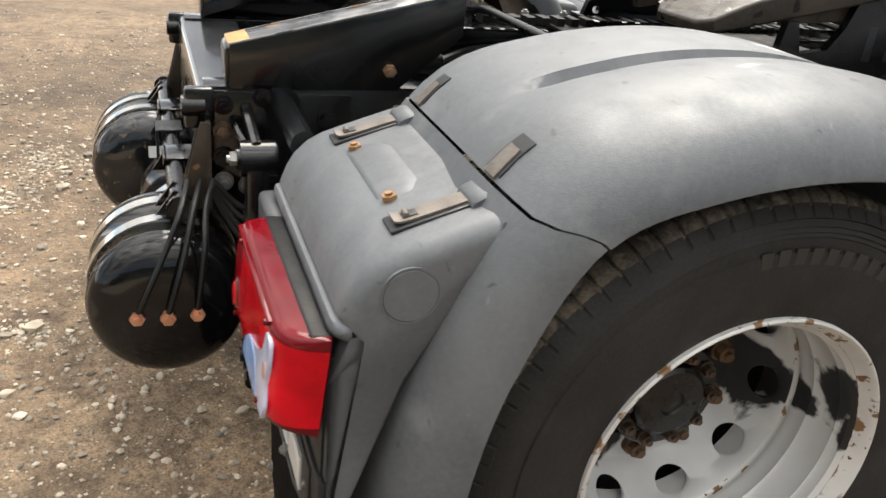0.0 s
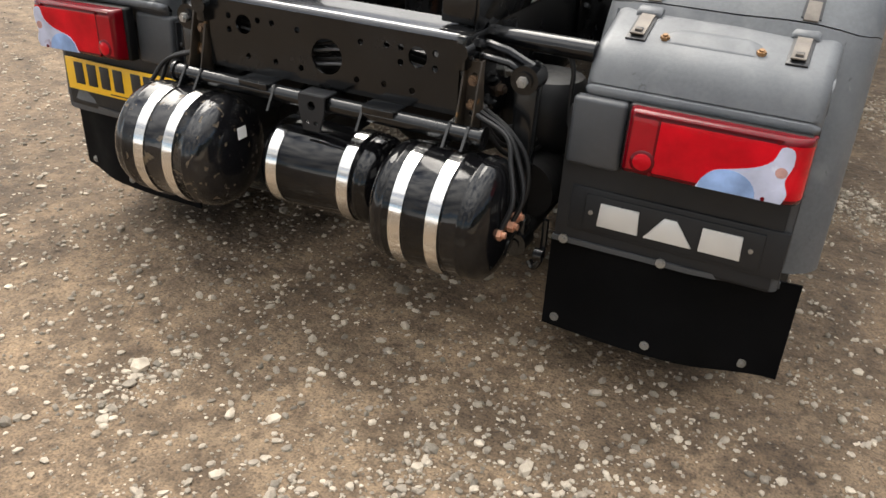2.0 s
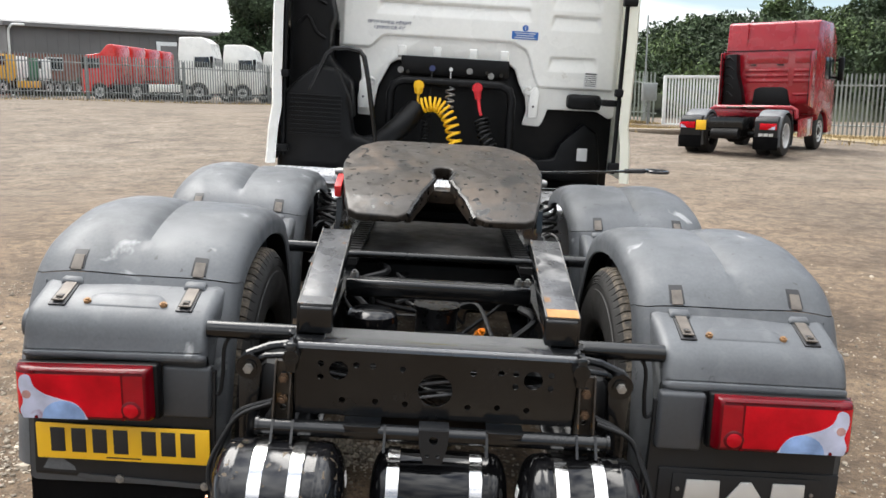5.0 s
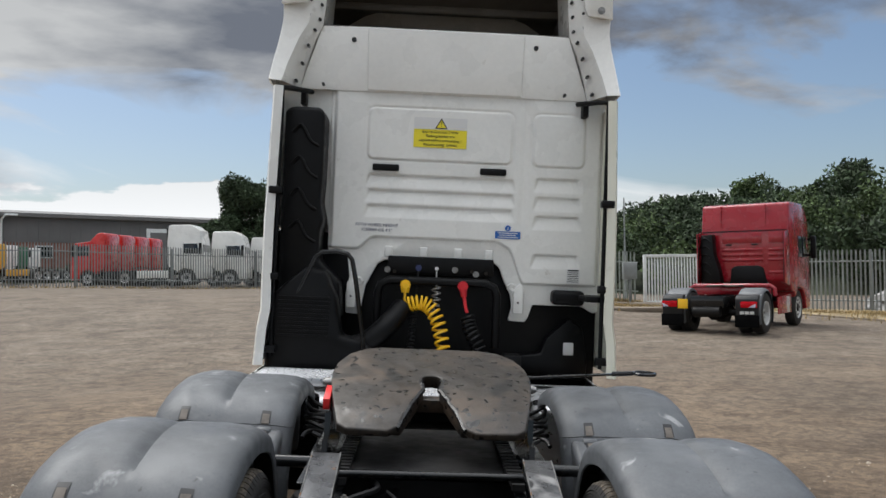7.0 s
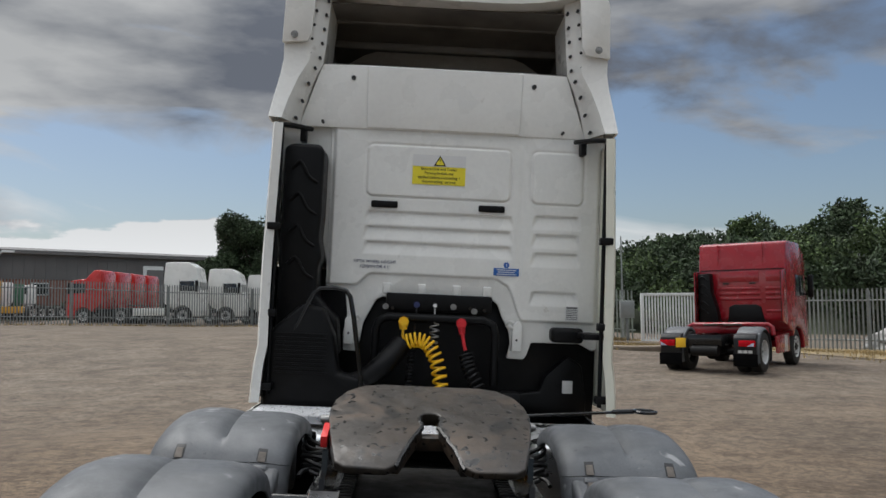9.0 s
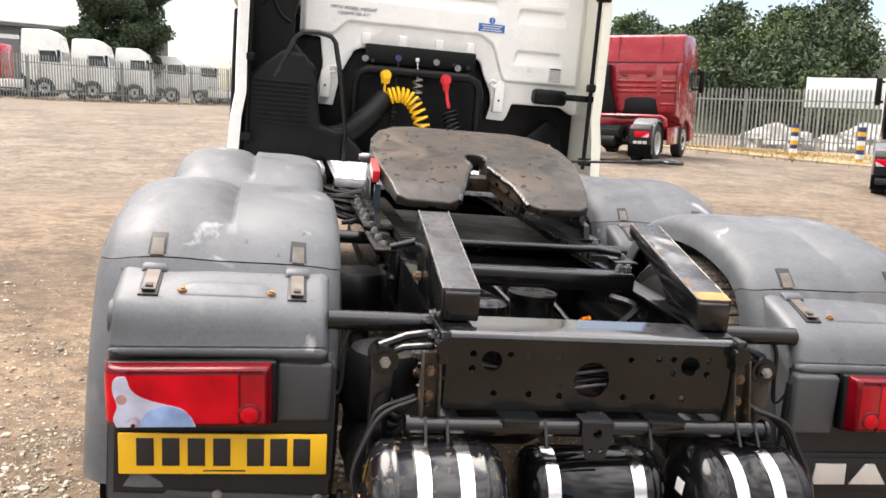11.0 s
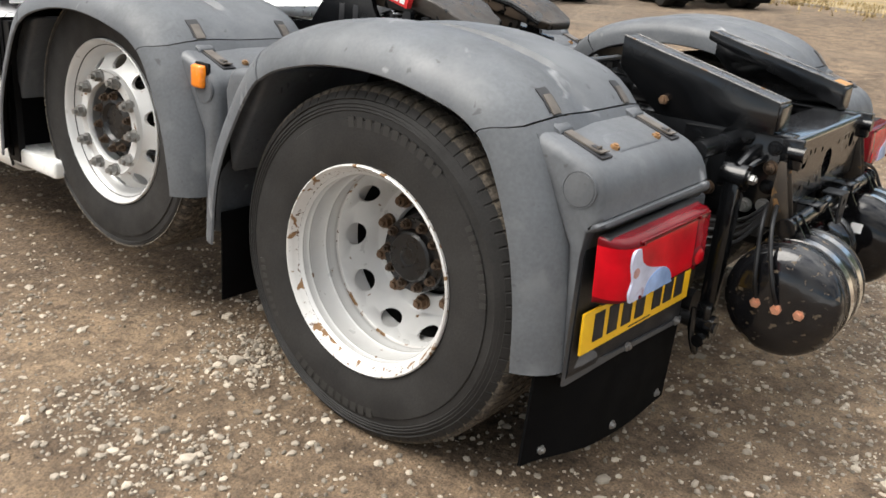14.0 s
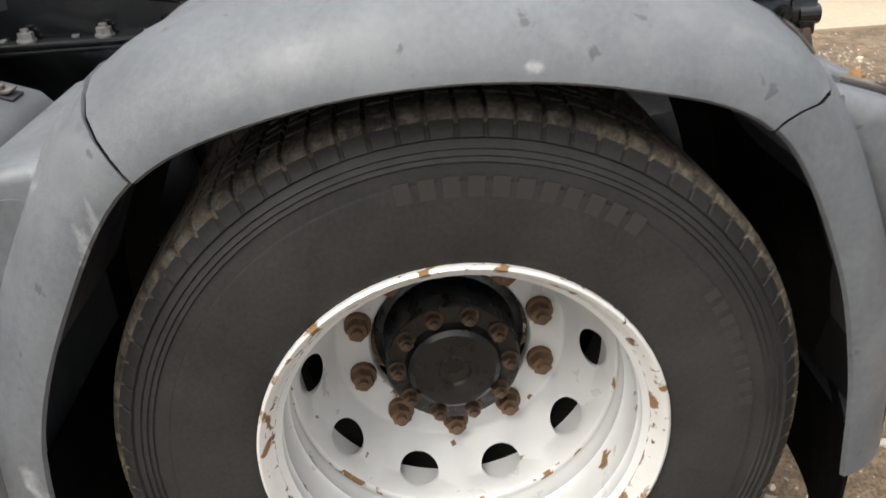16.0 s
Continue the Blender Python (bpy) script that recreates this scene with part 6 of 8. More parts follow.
# roof deflector
defl = thing("roof_deflector", "", "")
defl.parent = cab
tagged(defl, "tall white roof air deflector, hollow at the back")
bm = bmesh.new()
prism(bm, [(-0.985, 2.965), (1.085, 2.965), (0.935, 3.425), (0.62, 3.432), (-0.52, 3.432), (-0.840, 3.425)], CY - 0.012, CY + 0.02, "y", 0.01)
prism(bm, [(-0.500, 2.972), (0.605, 2.972), (0.615, 3.422), (-0.512, 3.422)], CY - 0.030, CY - 0.01, "y", 0.012, seg=3)
part("deflector_panel", bm, "white", defl)
for s in (-1, 1):
    cx = 0.05
    # side wing: curved plate that flares to the rear
    rows = []
    for z, xo, yb in ((2.965, 1.205, CY - 0.30), (3.10, 1.190, CY - 0.24), (3.30, 1.162, CY - 0.16), (3.42, 1.150, CY - 0.13), (3.55, 1.155, CY - 0.12), (3.75, 1.165, CY - 0.10), (4.00, 1.155, CY - 0.06), (4.12, 1.115, CY - 0.03), (4.18, 1.03, CY + 0.0)):
        rows.append([(cx + s * xo, yb, z), (cx + s * (xo + 0.012), yb + 0.15, z), (cx + s * (xo - 0.005), CY + 0.35, z), (cx + s * (xo - 0.09), CY + 0.9, z - 0.12), (cx + s * (xo - 0.20), CY + 1.5, z - 0.45 if z > 3.5 else z)])
    bm = bmesh.new()
    shell(bm, rows, [[(x - s * 0.012, y, z) for x, y, z in r] for r in rows])
    part("side_wing", bm, "white", defl, smooth=60)
    # flange turned in behind, with rivets
    rows = []
    for z, xo, xi, yb in ((2.965, 1.202, 1.030, CY - 0.30), (3.10, 1.187, 1.005, CY - 0.24), (3.30, 1.160, 0.945, CY - 0.16), (3.42, 1.148, 0.885, CY - 0.13), (3.55, 1.152, 0.872, CY - 0.12), (3.75, 1.160, 0.858, CY - 0.10), (4.00, 1.150, 0.842, CY - 0.06), (4.10, 1.11, 0.835, CY - 0.03)):
        rows.append([(cx + s * xo, yb, z), (cx + s * (xi + 0.09), yb + 0.03, z), (cx + s * xi, CY - 0.02, z), (cx + s * (xi - 0.02), CY + 0.3, z)])
    bm = bmesh.new()
    shell(bm, rows, [[(x, y + 0.012, z) for x, y, z in r] for r in rows])
    fl = part("wing_flange", bm, ["white"], defl, smooth=30)
    spots = [(0.905 - 0.010 * k, 3.455 + 0.105 * k) for k in range(5)] + [(0.975 - 0.010 * k, 3.475 + 0.105 * k) for k in range(5)]
    spots += [(0.935, 3.375), (0.972, 3.255), (1.008, 3.125), (1.045, 3.000), (0.86, 2.995)]
    for k, (dx, z) in enumerate(spots):
        bm = bmesh.new()
        y = CY - 0.045 - 0.45 * max(0.0, dx - 0.90) if z > 3.3 else CY - 0.06 - 0.05 * (dx - 0.86) / 0.18
        rod(bm, (cx + s * dx, y + 0.03, z), (cx + s * dx, y - 0.016, z), 0.011, 8)
        part("rivet", bm, "ink", fl)
    # outer upper shroud
    bm = bmesh.new()
    prism(bm, [(s * 1.165 + cx, 3.525), (s * 0.985 + cx, 3.545), (s * 0.960 + cx, 3.60), (s * 0.925 + cx, 4.12), (s * 1.02 + cx, 4.14), (s * 1.11 + cx, 4.07), (s * 1.155 + cx, 3.90)], CY - 0.155, CY - 0.13, "y", 0.008)
    sh = part("wing_shroud", bm, "white", defl)
    bm = bmesh.new()
    rod(bm, (cx + s * 1.080, CY - 0.155, 3.585), (cx + s * 1.080, CY - 0.163, 3.585), 0.026, 16)
    rod(bm, (cx + s * 1.080, CY - 0.163, 3.585), (cx + s * 1.080, CY - 0.170, 3.585), 0.014, 12)
    part("wing_bolt", bm, "zinc", sh)
# roof sheet of the deflector, arched, and its inner ribs
rows = []
for y, dz in ((CY - 0.13, 0.0), (CY + 0.2, -0.02), (CY + 0.7, -0.12), (CY + 1.3, -0.42), (CY + 1.6, -0.70)):
    rows.append([(0.05 + 1.05 * u, y, 3.965 + 0.14 * abs(u) ** 4 + dz) for u in np.linspace(-1, 1, 17)])
bm = bmesh.new()
shell(bm, rows, [[(x, y, z - 0.07) for x, y, z in r] for r in rows])
part("deflector_roof", bm, "white", defl)
for k in range(4):
    bm = bmesh.new()
    y = CY + 0.25 + 0.32 * k
    box(bm, -0.85, 0.95, y, y + 0.08, 3.82 - 0.10 * k * (k + 1) / 2, 3.885 - 0.10 * k * (k + 1) / 2, 0.02)
    part("inner_rib", bm, "grp", defl)
bm = bmesh.new()
rows = [[(-0.86, CY + 0.02, 3.44), (0.97, CY + 0.02, 3.44)], [(-0.86, CY + 0.9, 3.40), (0.97, CY + 0.9, 3.40)], [(-0.80, CY + 1.5, 3.36), (0.90, CY + 1.5, 3.36)]]
shell(bm, rows, [[(x, y, z - 0.02) for x, y, z in r] for r in rows])
rows = [[(-0.88, CY + 1.35, 3.38), (0.98, CY + 1.35, 3.38)], [(-0.88, CY + 1.25, 3.60), (0.98, CY + 1.25, 3.60)], [(-0.88, CY + 0.75, 3.76), (0.98, CY + 0.75, 3.76)], [(-0.88, CY + 0.0, 3.875), (0.98, CY + 0.0, 3.875)]]
shell(bm, rows, [[(x, y + 0.02, z + 0.02) for x, y, z in r] for r in rows])
for s in (-1, 1):
    box(bm, min(0.05 + s * 0.90, 0.05 + s * 0.93), max(0.05 + s * 0.90, 0.05 + s * 0.93), CY + 0.02, CY + 1.4, 3.40, 3.96)
part("deflector_lining", bm, "grp", defl, "bare grey lining inside the deflector")
for x in (-0.61, 0.697):
    bm = bmesh.new()
    rod(bm, (x, CY - 0.010, 3.333), (x, CY - 0.022, 3.333), 0.017, 14)
    part("rubber_plug", bm, "ink", defl)

# side fairings of the cab
for s in (-1, 1):
    cx = 0.06
    rows = []
    for z, xo, y0 in ((2.90, 1.140, 2.62), (2.6, 1.145, 2.60), (2.0, 1.155, 2.57), (1.6, 1.155, 2.56), (1.42, 1.150, 2.555), (1.28, 1.172, 2.55), (1.05, 1.182, 2.53)):
        rows.append([(cx + s * (xo - 0.03), y0 + 0.012, z), (cx + s * xo, y0, z), (cx + s * (xo + 0.015), y0 + 0.03, z), (cx + s * (xo + 0.02), CY - 0.1, z), (cx + s * 1.19, CY + 0.12, z)])
    bm = bmesh.new()
    shell(bm, rows, [[(x - s * 0.022, y + 0.01, z) for x, y, z in r] for r in rows])
    # right fairing takes the warm-lit colour, the left one plain white
    fair = part("side_fairing", bm, "cream" if s > 0 else "white", cab, "long side fairing behind the cab", smooth=50)
    bm = bmesh.new()
    pipe(bm, [(cx + s * 1.095, 2.66, 2.88), (cx + s * 1.095, 2.64, 2.0), (cx + s * 1.095, 2.62, 1.1)], 0.014, 8)
    part("fairing_strut", bm, "black", fair, "black vertical strut")
    for z in (2.20, 1.63, 1.15):
        bm = bmesh.new()
        box(bm, min(cx + s * 1.06, cx + s * 1.15), max(cx + s * 1.06, cx + s * 1.15), 2.58, 2.64, z - 0.025, z + 0.025, 0.008)
        part("hinge", bm, "black", fair)
    bm = bmesh.new()
    pipe(bm, [(cx + s * 1.13, 2.70, 2.90), (cx + s * 1.05, 2.80, 2.915), (cx + s * 0.95, CY - 0.03, 2.94)], 0.018, 8)
    box(bm, min(cx + s * 0.98, cx + s * 1.02), max(cx + s * 0.98, cx + s * 1.02), CY - 0.10, CY, 2.84, 2.95, 0.006)
    part("fairing_arm", bm, "black", fair)
bm = bmesh.new()
box(bm, 0.87, 1.10, CY - 0.14, CY, 1.50, 1.605, 0.03, 3)
box(bm, 1.05, 1.22, CY - 0.40, CY - 0.06, 1.54, 1.58, 0.01)
part("lock_housing", bm, "black", cab, "black cab lock and arm")

# air intake duct on the left
bm = bmesh.new()
prism(bm, [(-1.04, 1.35), (-1.04, 2.77), (-0.99, 2.80), (-0.80, 2.80), (-0.765, 2.76), (-0.765, 2.30), (-0.775, 2.15), (-0.745, 2.02), (-0.77, 1.95), (-0.77, 1.75), (-0.62, 1.60), (-0.60, 1.35)], CY - 0.24, CY + 0.06, "y", 0.03, seg=3)
duct = part("air_intake_duct", bm, "black", cab, "black moulded air intake duct")
for k in range(4):
    bm = bmesh.new()
    z = 2.62 - 0.22 * k
    pipe(bm, [(-0.98, CY - 0.245, z), (-0.92, CY - 0.255, z + 0.05), (-0.86, CY - 0.255, z - 0.05), (-0.80, CY - 0.240, z - 0.09)], 0.011, 8, per=4)
    part("moulded_rib", bm, "black", duct)
bm = bmesh.new()
prism(bm, [(-1.07, 1.00), (-1.05, 1.50), (-0.93, 1.62), (-0.84, 1.70), (-0.70, 1.68), (-0.62, 1.50), (-0.58, 1.25), (-0.42, 1.22), (-0.30, 1.10), (-0.30, 1.0)], CY - 0.42, CY - 0.20, "y", 0.03, seg=3)
filt = part("air_filter_box", bm, "black", cab, "black air filter housing with a slotted grille")
for k in range(10):
    bm = bmesh.new()
    box(bm, -1.0, -0.66, CY - 0.43, CY - 0.415, 1.24 + 0.028 * k, 1.252 + 0.028 * k, 0.003)
    part("slat", bm, "black", filt)
bm = bmesh.new()
pipe(bm, [(-0.58, CY - 0.34, 1.16), (-0.42, CY - 0.32, 1.20), (-0.28, CY - 0.28, 1.32), (-0.18, CY - 0.16, 1.44)], 0.075, 14, per=5)
part("intake_hose", bm, "black", cab, "thick black intake hose")
# grab rail
bm = bmesh.new()
pipe(bm, [(-0.43, 2.62, 0.98), (-0.425, 2.62, 1.22), (-0.49, 2.62, 1.62), (-0.52, 2.62, 1.76), (-0.55, 2.62, 1.795), (-0.62, 2.62, 1.81), (-0.72, 2.62, 1.805), (-0.765, 2.63, 1.77), (-0.90, 2.66, 1.48), (-1.0, 2.68, 1.26), (-1.01, 2.68, 1.0)], 0.016, 10)
part("grab_rail", bm, "chassis", cab, "black bent grab rail on the catwalk")
# suzie panel in the opening
bm = bmesh.new()
box(bm, -0.30, 0.455, CY - 0.03, CY + 0.04, 1.675, 1.80, 0.01)
panel = part("airline_panel", bm, "black", cab, "black panel carrying the air and electric couplings")
for k, (x, z, mm) in enumerate(((-0.30, 1.70, "zinc"), (-0.25, 1.69, "chassis"), (-0.08, 1.72, "navy"), (0.05, 1.72, "paper"), (0.18, 1.715, "zinc"), (0.30, 1.71, "chassis"), (0.33, 1.69, "zinc"), (0.40, 1.70, "chassis"))):
    bm = bmesh.new()
    rod(bm, (x, CY - 0.03, z), (x, CY - 0.055, z), 0.022 if k % 2 == 0 else 0.014, 12)
    part("socket", bm, mm, panel)
bm = bmesh.new()
pipe(bm, [(-0.36, CY - 0.10, 1.18), (-0.36, CY - 0.10, 1.54), (-0.34, CY - 0.10, 1.60), (-0.28, CY - 0.10, 1.63), (0.40, CY - 0.10, 1.63), (0.46, CY - 0.10, 1.60), (0.48, CY - 0.10, 1.54), (0.48, CY - 0.10, 1.18)], 0.03, 10)
part("hose_carrier", bm, "black", cab, "black tubular hose carrier frame")


def coil(start, pts, turns, r, wire, mat, name, label):
    path = smooth_path(pts, 24)
    n = len(path)
    ps = []
    steps = turns * 14
    for k in range(steps + 1):
        f = k / steps * (n - 1)
        i = min(int(f), n - 2)
        p = path[i].lerp(path[i + 1], f - i)
        d = (path[i + 1] - path[i]).normalized()
        u = Vector((0, 1, 0)) - d * d.y
        u.normalize()
        v = d.cross(u)
        a = k / 14 * math.tau
        ps.append(p + r * (math.cos(a) * u + math.sin(a) * v))
    bm = bmesh.new()
    pipe(bm, list(start) + ps, wire, 7)
    return part(name, bm, mat, cab, label)


bm = bmesh.new()
rod(bm, (-0.166, CY - 0.16, 1.60), (-0.166, CY - 0.10, 1.60), 0.036, 16)
rod(bm, (-0.166, CY - 0.14, 1.545), (-0.166, CY - 0.14, 1.60), 0.026, 12, 0.036)
rod(bm, (-0.166, CY - 0.18, 1.60), (-0.166, CY - 0.16, 1.60), 0.024, 12)
part("yellow_coupling", bm, "yellow", cab, "yellow air line coupling head")
coil([(-0.166, CY - 0.14, 1.55), (-0.168, CY - 0.15, 1.50), (-0.15, CY - 0.16, 1.47)], [(-0.14, CY - 0.17, 1.465), (-0.06, CY - 0.18, 1.48), (0.01, CY - 0.19, 1.45), (0.07, CY - 0.22, 1.35), (0.105, CY - 0.26, 1.20), (0.12, CY - 0.32, 1.03)], 15, 0.046, 0.0095, "yellow", "coiled_air_line", "coiled yellow air line hanging from its coupling")
bm = bmesh.new()
rod(bm, (0.236, CY - 0.16, 1.605), (0.236, CY - 0.10, 1.605), 0.036, 16)
rod(bm, (0.246, CY - 0.14, 1.53), (0.236, CY - 0.14, 1.60), 0.02, 12, 0.03)
rod(bm, (0.236, CY - 0.18, 1.605), (0.236, CY - 0.16, 1.605), 0.024, 12)
pipe(bm, [(0.246, CY - 0.14, 1.55), (0.258, CY - 0.15, 1.47), (0.272, CY - 0.16, 1.42)], 0.012, 8)
part("red_coupling", bm, "red", cab, "red air line coupling head")
coil([(0.272, CY - 0.16, 1.42)], [(0.275, CY - 0.17, 1.40), (0.30, CY - 0.2, 1.30), (0.36, CY - 0.25, 1.18), (0.40, CY - 0.30, 1.05)], 11, 0.045, 0.0085, "hose", "coiled_air_line", "coiled black air line")
coil([(0.05, CY - 0.06, 1.70), (0.05, CY - 0.12, 1.62)], [(0.05, CY - 0.14, 1.60), (0.05, CY - 0.15, 1.50), (0.03, CY - 0.16, 1.40)], 5, 0.03, 0.006, "zinc", "coiled_cable", "coiled grey electric cable")
coil([(-0.08, CY - 0.06, 1.70), (-0.09, CY - 0.1, 1.5)], [(-0.10, CY - 0.14, 1.42), (-0.11, CY - 0.16, 1.25), (-0.12, CY - 0.2, 1.08)], 14, 0.022, 0.006, "hose", "coiled_cable", "coiled black electric cable")
# right side box under the cab
bm = bmesh.new()
prism(bm, [(0.62, 1.0), (0.62, 1.12), (0.82, 1.14), (0.86, 1.25), (1.02, 1.40), (1.12, 1.34), (1.16, 1.10), (1.16, 0.95)], CY + 0.02, CY + 0.30, "y", 0.02)
boxr = part("rear_wing", bm, "black", cab, "black plastic wheel arch liner behind the cab")
bm = bmesh.new()
box(bm, 0.985, 1.058, CY + 0.008, CY + 0.024, 1.135, 1.225, 0.003)
part("sticker", bm, "paper", boxr)
bm = bmesh.new()
box(bm, 0.52, 0.64, CY - 0.36, CY - 0.20, 1.0, 1.16, 0.01)
part("battery_box", bm, "black", cab, "small black box on the frame")

# catwalk and tanks between the cab and the lift axle
cat = new("catwalk")
cat.parent = truck
tagged(cat, "bright aluminium tread plate catwalk behind the cab")
for x0, x1, y0, y1 in ((-0.53, 0.56, 1.62, 2.66), (-1.06, -0.56, 2.14, 2.58)):
    bm = bmesh.new()
    box(bm, x0, x1, y0, y1, 1.024, 1.036, 0.003)
    box(bm, x0, x1, y0, y0 + 0.006, 0.99, 1.03, 0.002)
    part("tread_plate", bm, "alu", cat)
    bm = bmesh.new()
    i = 0
    for y in np.arange(y0 + 0.03, y1 - 0.02, 0.036):
        i += 1
        for x in np.arange(x0 + 0.03 + (0.018 if i % 2 else 0), x1 - 0.02, 0.037):
            rod(bm, (x, y, 1.036), (x, y, 1.041), 0.0115, 6, 0.008)
    tagged(part("tread_studs", bm, "alu", cat), kind="stuff")
for x in (-0.50, 0.52):
    for y in (1.70, 2.55):
        bm = bmesh.new()
        box(bm, x - 0.03, x + 0.03, y - 0.03, y + 0.03, 0.90, 1.026, 0.004)
        part("catwalk_post", bm, "chassis", cat)
bm = bmesh.new()
box(bm, 0.60, 1.16, 1.72, 2.66, 0.50, 0.985, 0.06, 4)
tank_f = part("fuel_tank", bm, "alu", truck, "bright aluminium fuel tank with rounded edges")
for y in (1.9, 2.45):
    bm = bmesh.new()
    box(bm, 0.592, 1.168, y - 0.03, y + 0.03, 0.492, 0.993, 0.062, 4)
    part("tank_band", bm, "steel", tank_f)
bm = bmesh.new()
box(bm, -1.14, -0.56, 1.98, 2.66, 0.50, 0.96, 0.06, 4)
part("fuel_tank", bm, "alu", truck, "bright aluminium tank under the catwalk")
for s in (-1, 1):
    # white side skirts in three panels, turned in at the foot
    for y0, y1 in ((1.965, 2.375), (2.445, 2.795), (2.865, 3.38)):
        rows = []
        for y in (y0, y0 + 0.012, y0 + 0.03, (y0 + y1) / 2, y1 - 0.03, y1 - 0.012, y1):
            e = 0.012 if y in (y0, y1) else 0.004 if min(y - y0, y1 - y) < 0.02 else 0.0
            rows.append([(s * (px - e), y, z) for px, z in ((1.09, 0.335), (1.15, 0.340), (1.19, 0.365), (1.208, 0.41), (1.215, 0.50), (1.218, 0.70), (1.216, 0.86), (1.205, 0.94), (1.18, 0.965))])
        bm = bmesh.new()
        shell(bm, rows, [[(x - s * 0.012, y, z + 0.004) for x, y, z in r] for r in rows])
        sk = part("side_skirt", bm, "white", truck, "white side skirt panel ahead of the lift axle")
        bm = bmesh.new()
        pipe(bm, [(s * 1.10, y0 - 0.034, 0.345), (s * 1.185, y0 - 0.034, 0.37), (s * 1.205, y0 - 0.034, 0.50), (s * 1.208, y0 - 0.034, 0.70), (s * 1.20, y0 - 0.034, 0.93)] if y0 > 2 else [(s * 1.185, y0 + 0.002, 0.37), (s * 1.20, y0 + 0.002, 0.5), (s * 1.20, y0 + 0.002, 0.93)], 0.018 if y0 > 2 else 0.006, 8, per=4)
        part("black_seam", bm, "black", sk)
        bm = bmesh.new()
        box(bm, min(s * 1.17, s * 1.195), max(s * 1.17, s * 1.195), y0 - 0.08, y1 + 0.02, 0.40, 0.95)
        part("skirt_backing", bm, "black", sk)
    bm = bmesh.new()
    box(bm, min(s * 1.02, s * 1.19), max(s * 1.02, s * 1.19), 1.63, 1.96, 0.385, 0.455, 0.015, 3)
    part("skirt_foot", bm, "white", truck, "white foot strip of the side skirt")
    # added black sheets hide the tank and paint the gap by the tyre dark
    bm = bmesh.new()
    box(bm, min(s * 0.62, s * 1.20), max(s * 0.62, s * 1.20), 1.93, 1.95, 0.42, 0.96)
    box(bm, min(s * 0.98, s * 1.0), max(s * 0.98, s * 1.0), 1.62, 1.94, 0.45, 0.96)
    part("arch_liner", bm, "flap", truck, "black sheet added to darken the gap in the wheel arch")
# unseen block between the rails, added to keep the light out
bm = bmesh.new()
box(bm, -0.33, 0.33, 1.7, 3.2, 0.45, 0.86, 0.05)
part("gearbox", bm, "under", truck, "unseen dark block between the rails that keeps light out")


# ---- the yard around ----
M["red_paint"] = material("red_truck_paint", (0.30, 0.009, 0.018), 0.25, var=0.1, scale=1.5, coat=0.6)
M["scarlet"] = material("scarlet_truck_paint", (0.55, 0.03, 0.025), 0.3, var=0.1, scale=1.5, coat=0.4)
M["fence"] = material("galvanised_pale", (0.23, 0.245, 0.24), 0.55, 0.3, var=0.15, scale=3, rand=0.18)
M["fence_green"] = material("weathered_green_pale", (0.25, 0.28, 0.245), 0.6, 0.1, var=0.2, scale=3, rand=0.2)
M["gate"] = material("gate_white", (0.66, 0.68, 0.67), 0.5, var=0.1, scale=3, rand=0.06)
# sheet grey lifted, distance haze put into the colour
M["shed"] = material("warehouse_sheet", (0.135, 0.132, 0.130), 0.6, var=0.12, scale=0.4)
M["brick"] = material("brick_base", (0.20, 0.085, 0.06), 0.8, var=0.25, scale=3)
M["glass"] = material("dark_glass", (0.015, 0.02, 0.025), 0.06, var=0.1, coat=0.5)
M["leaf"] = material("leaf_green", (0.068, 0.100, 0.036), 0.9, var=0.45, scale=0.35, island=0.55)
M["leaf_dark"] = material("leaf_dark_green", (0.040, 0.062, 0.028), 0.9, var=0.4, scale=0.5, island=0.5)
M["bark"] = material("bark", (0.06, 0.048, 0.036), 0.9, var=0.4, scale=5, bump=0.6, bscale=20)
M["bank"] = material("wooded_bank", (0.028, 0.036, 0.016), 0.95, var=0.5, scale=0.6, bump=0.6, bscale=3)
M["straw"] = material("dry_grass", (0.33, 0.245, 0.115), 0.9, var=0.35, scale=1.2, island=0.45)
M["verge"] = material("verge_earth", (0.24, 0.185, 0.10), 0.95, var=0.35, scale=1.5, bump=0.5, bscale=14)
M["concrete"] = material("pale_concrete", (0.30, 0.242, 0.172), 0.85, var=0.15, scale=1.2, bump=0.25, bscale=40, fine=0.08)
M["kerb"] = material("kerb_concrete", (0.26, 0.22, 0.17), 0.85, var=0.2, scale=2, bump=0.3, bscale=20)
M["bol_y"] = material("bollard_yellow", (0.62, 0.36, 0.03), 0.5, var=0.1)
M["rubble"] = material("rubble_grey", (0.27, 0.265, 0.255), 0.9, var=0.4, scale=2, bump=0.6, bscale=6)


# palisade fences
def pale_mesh(h, mat):
    bm = bmesh.new()
    # W-section pale with a pointed head
    prof = [(-0.034, 0.012), (-0.020, -0.006), (0.0, 0.006), (0.020, -0.006), (0.034, 0.012)]
    g = [[(x, y, 0.03) for x, y in prof], [(x, y, h - 0.10) for x, y in prof], [(x * 0.1 + (0.018 if x > 0 else -0.018 if x < 0 else 0), y, h) for x, y in prof]]
    shell(bm, g, [[(x, y + 0.003, z) for x, y, z in r] for r in g])
    return finish(bm, "pale", mat, 30)


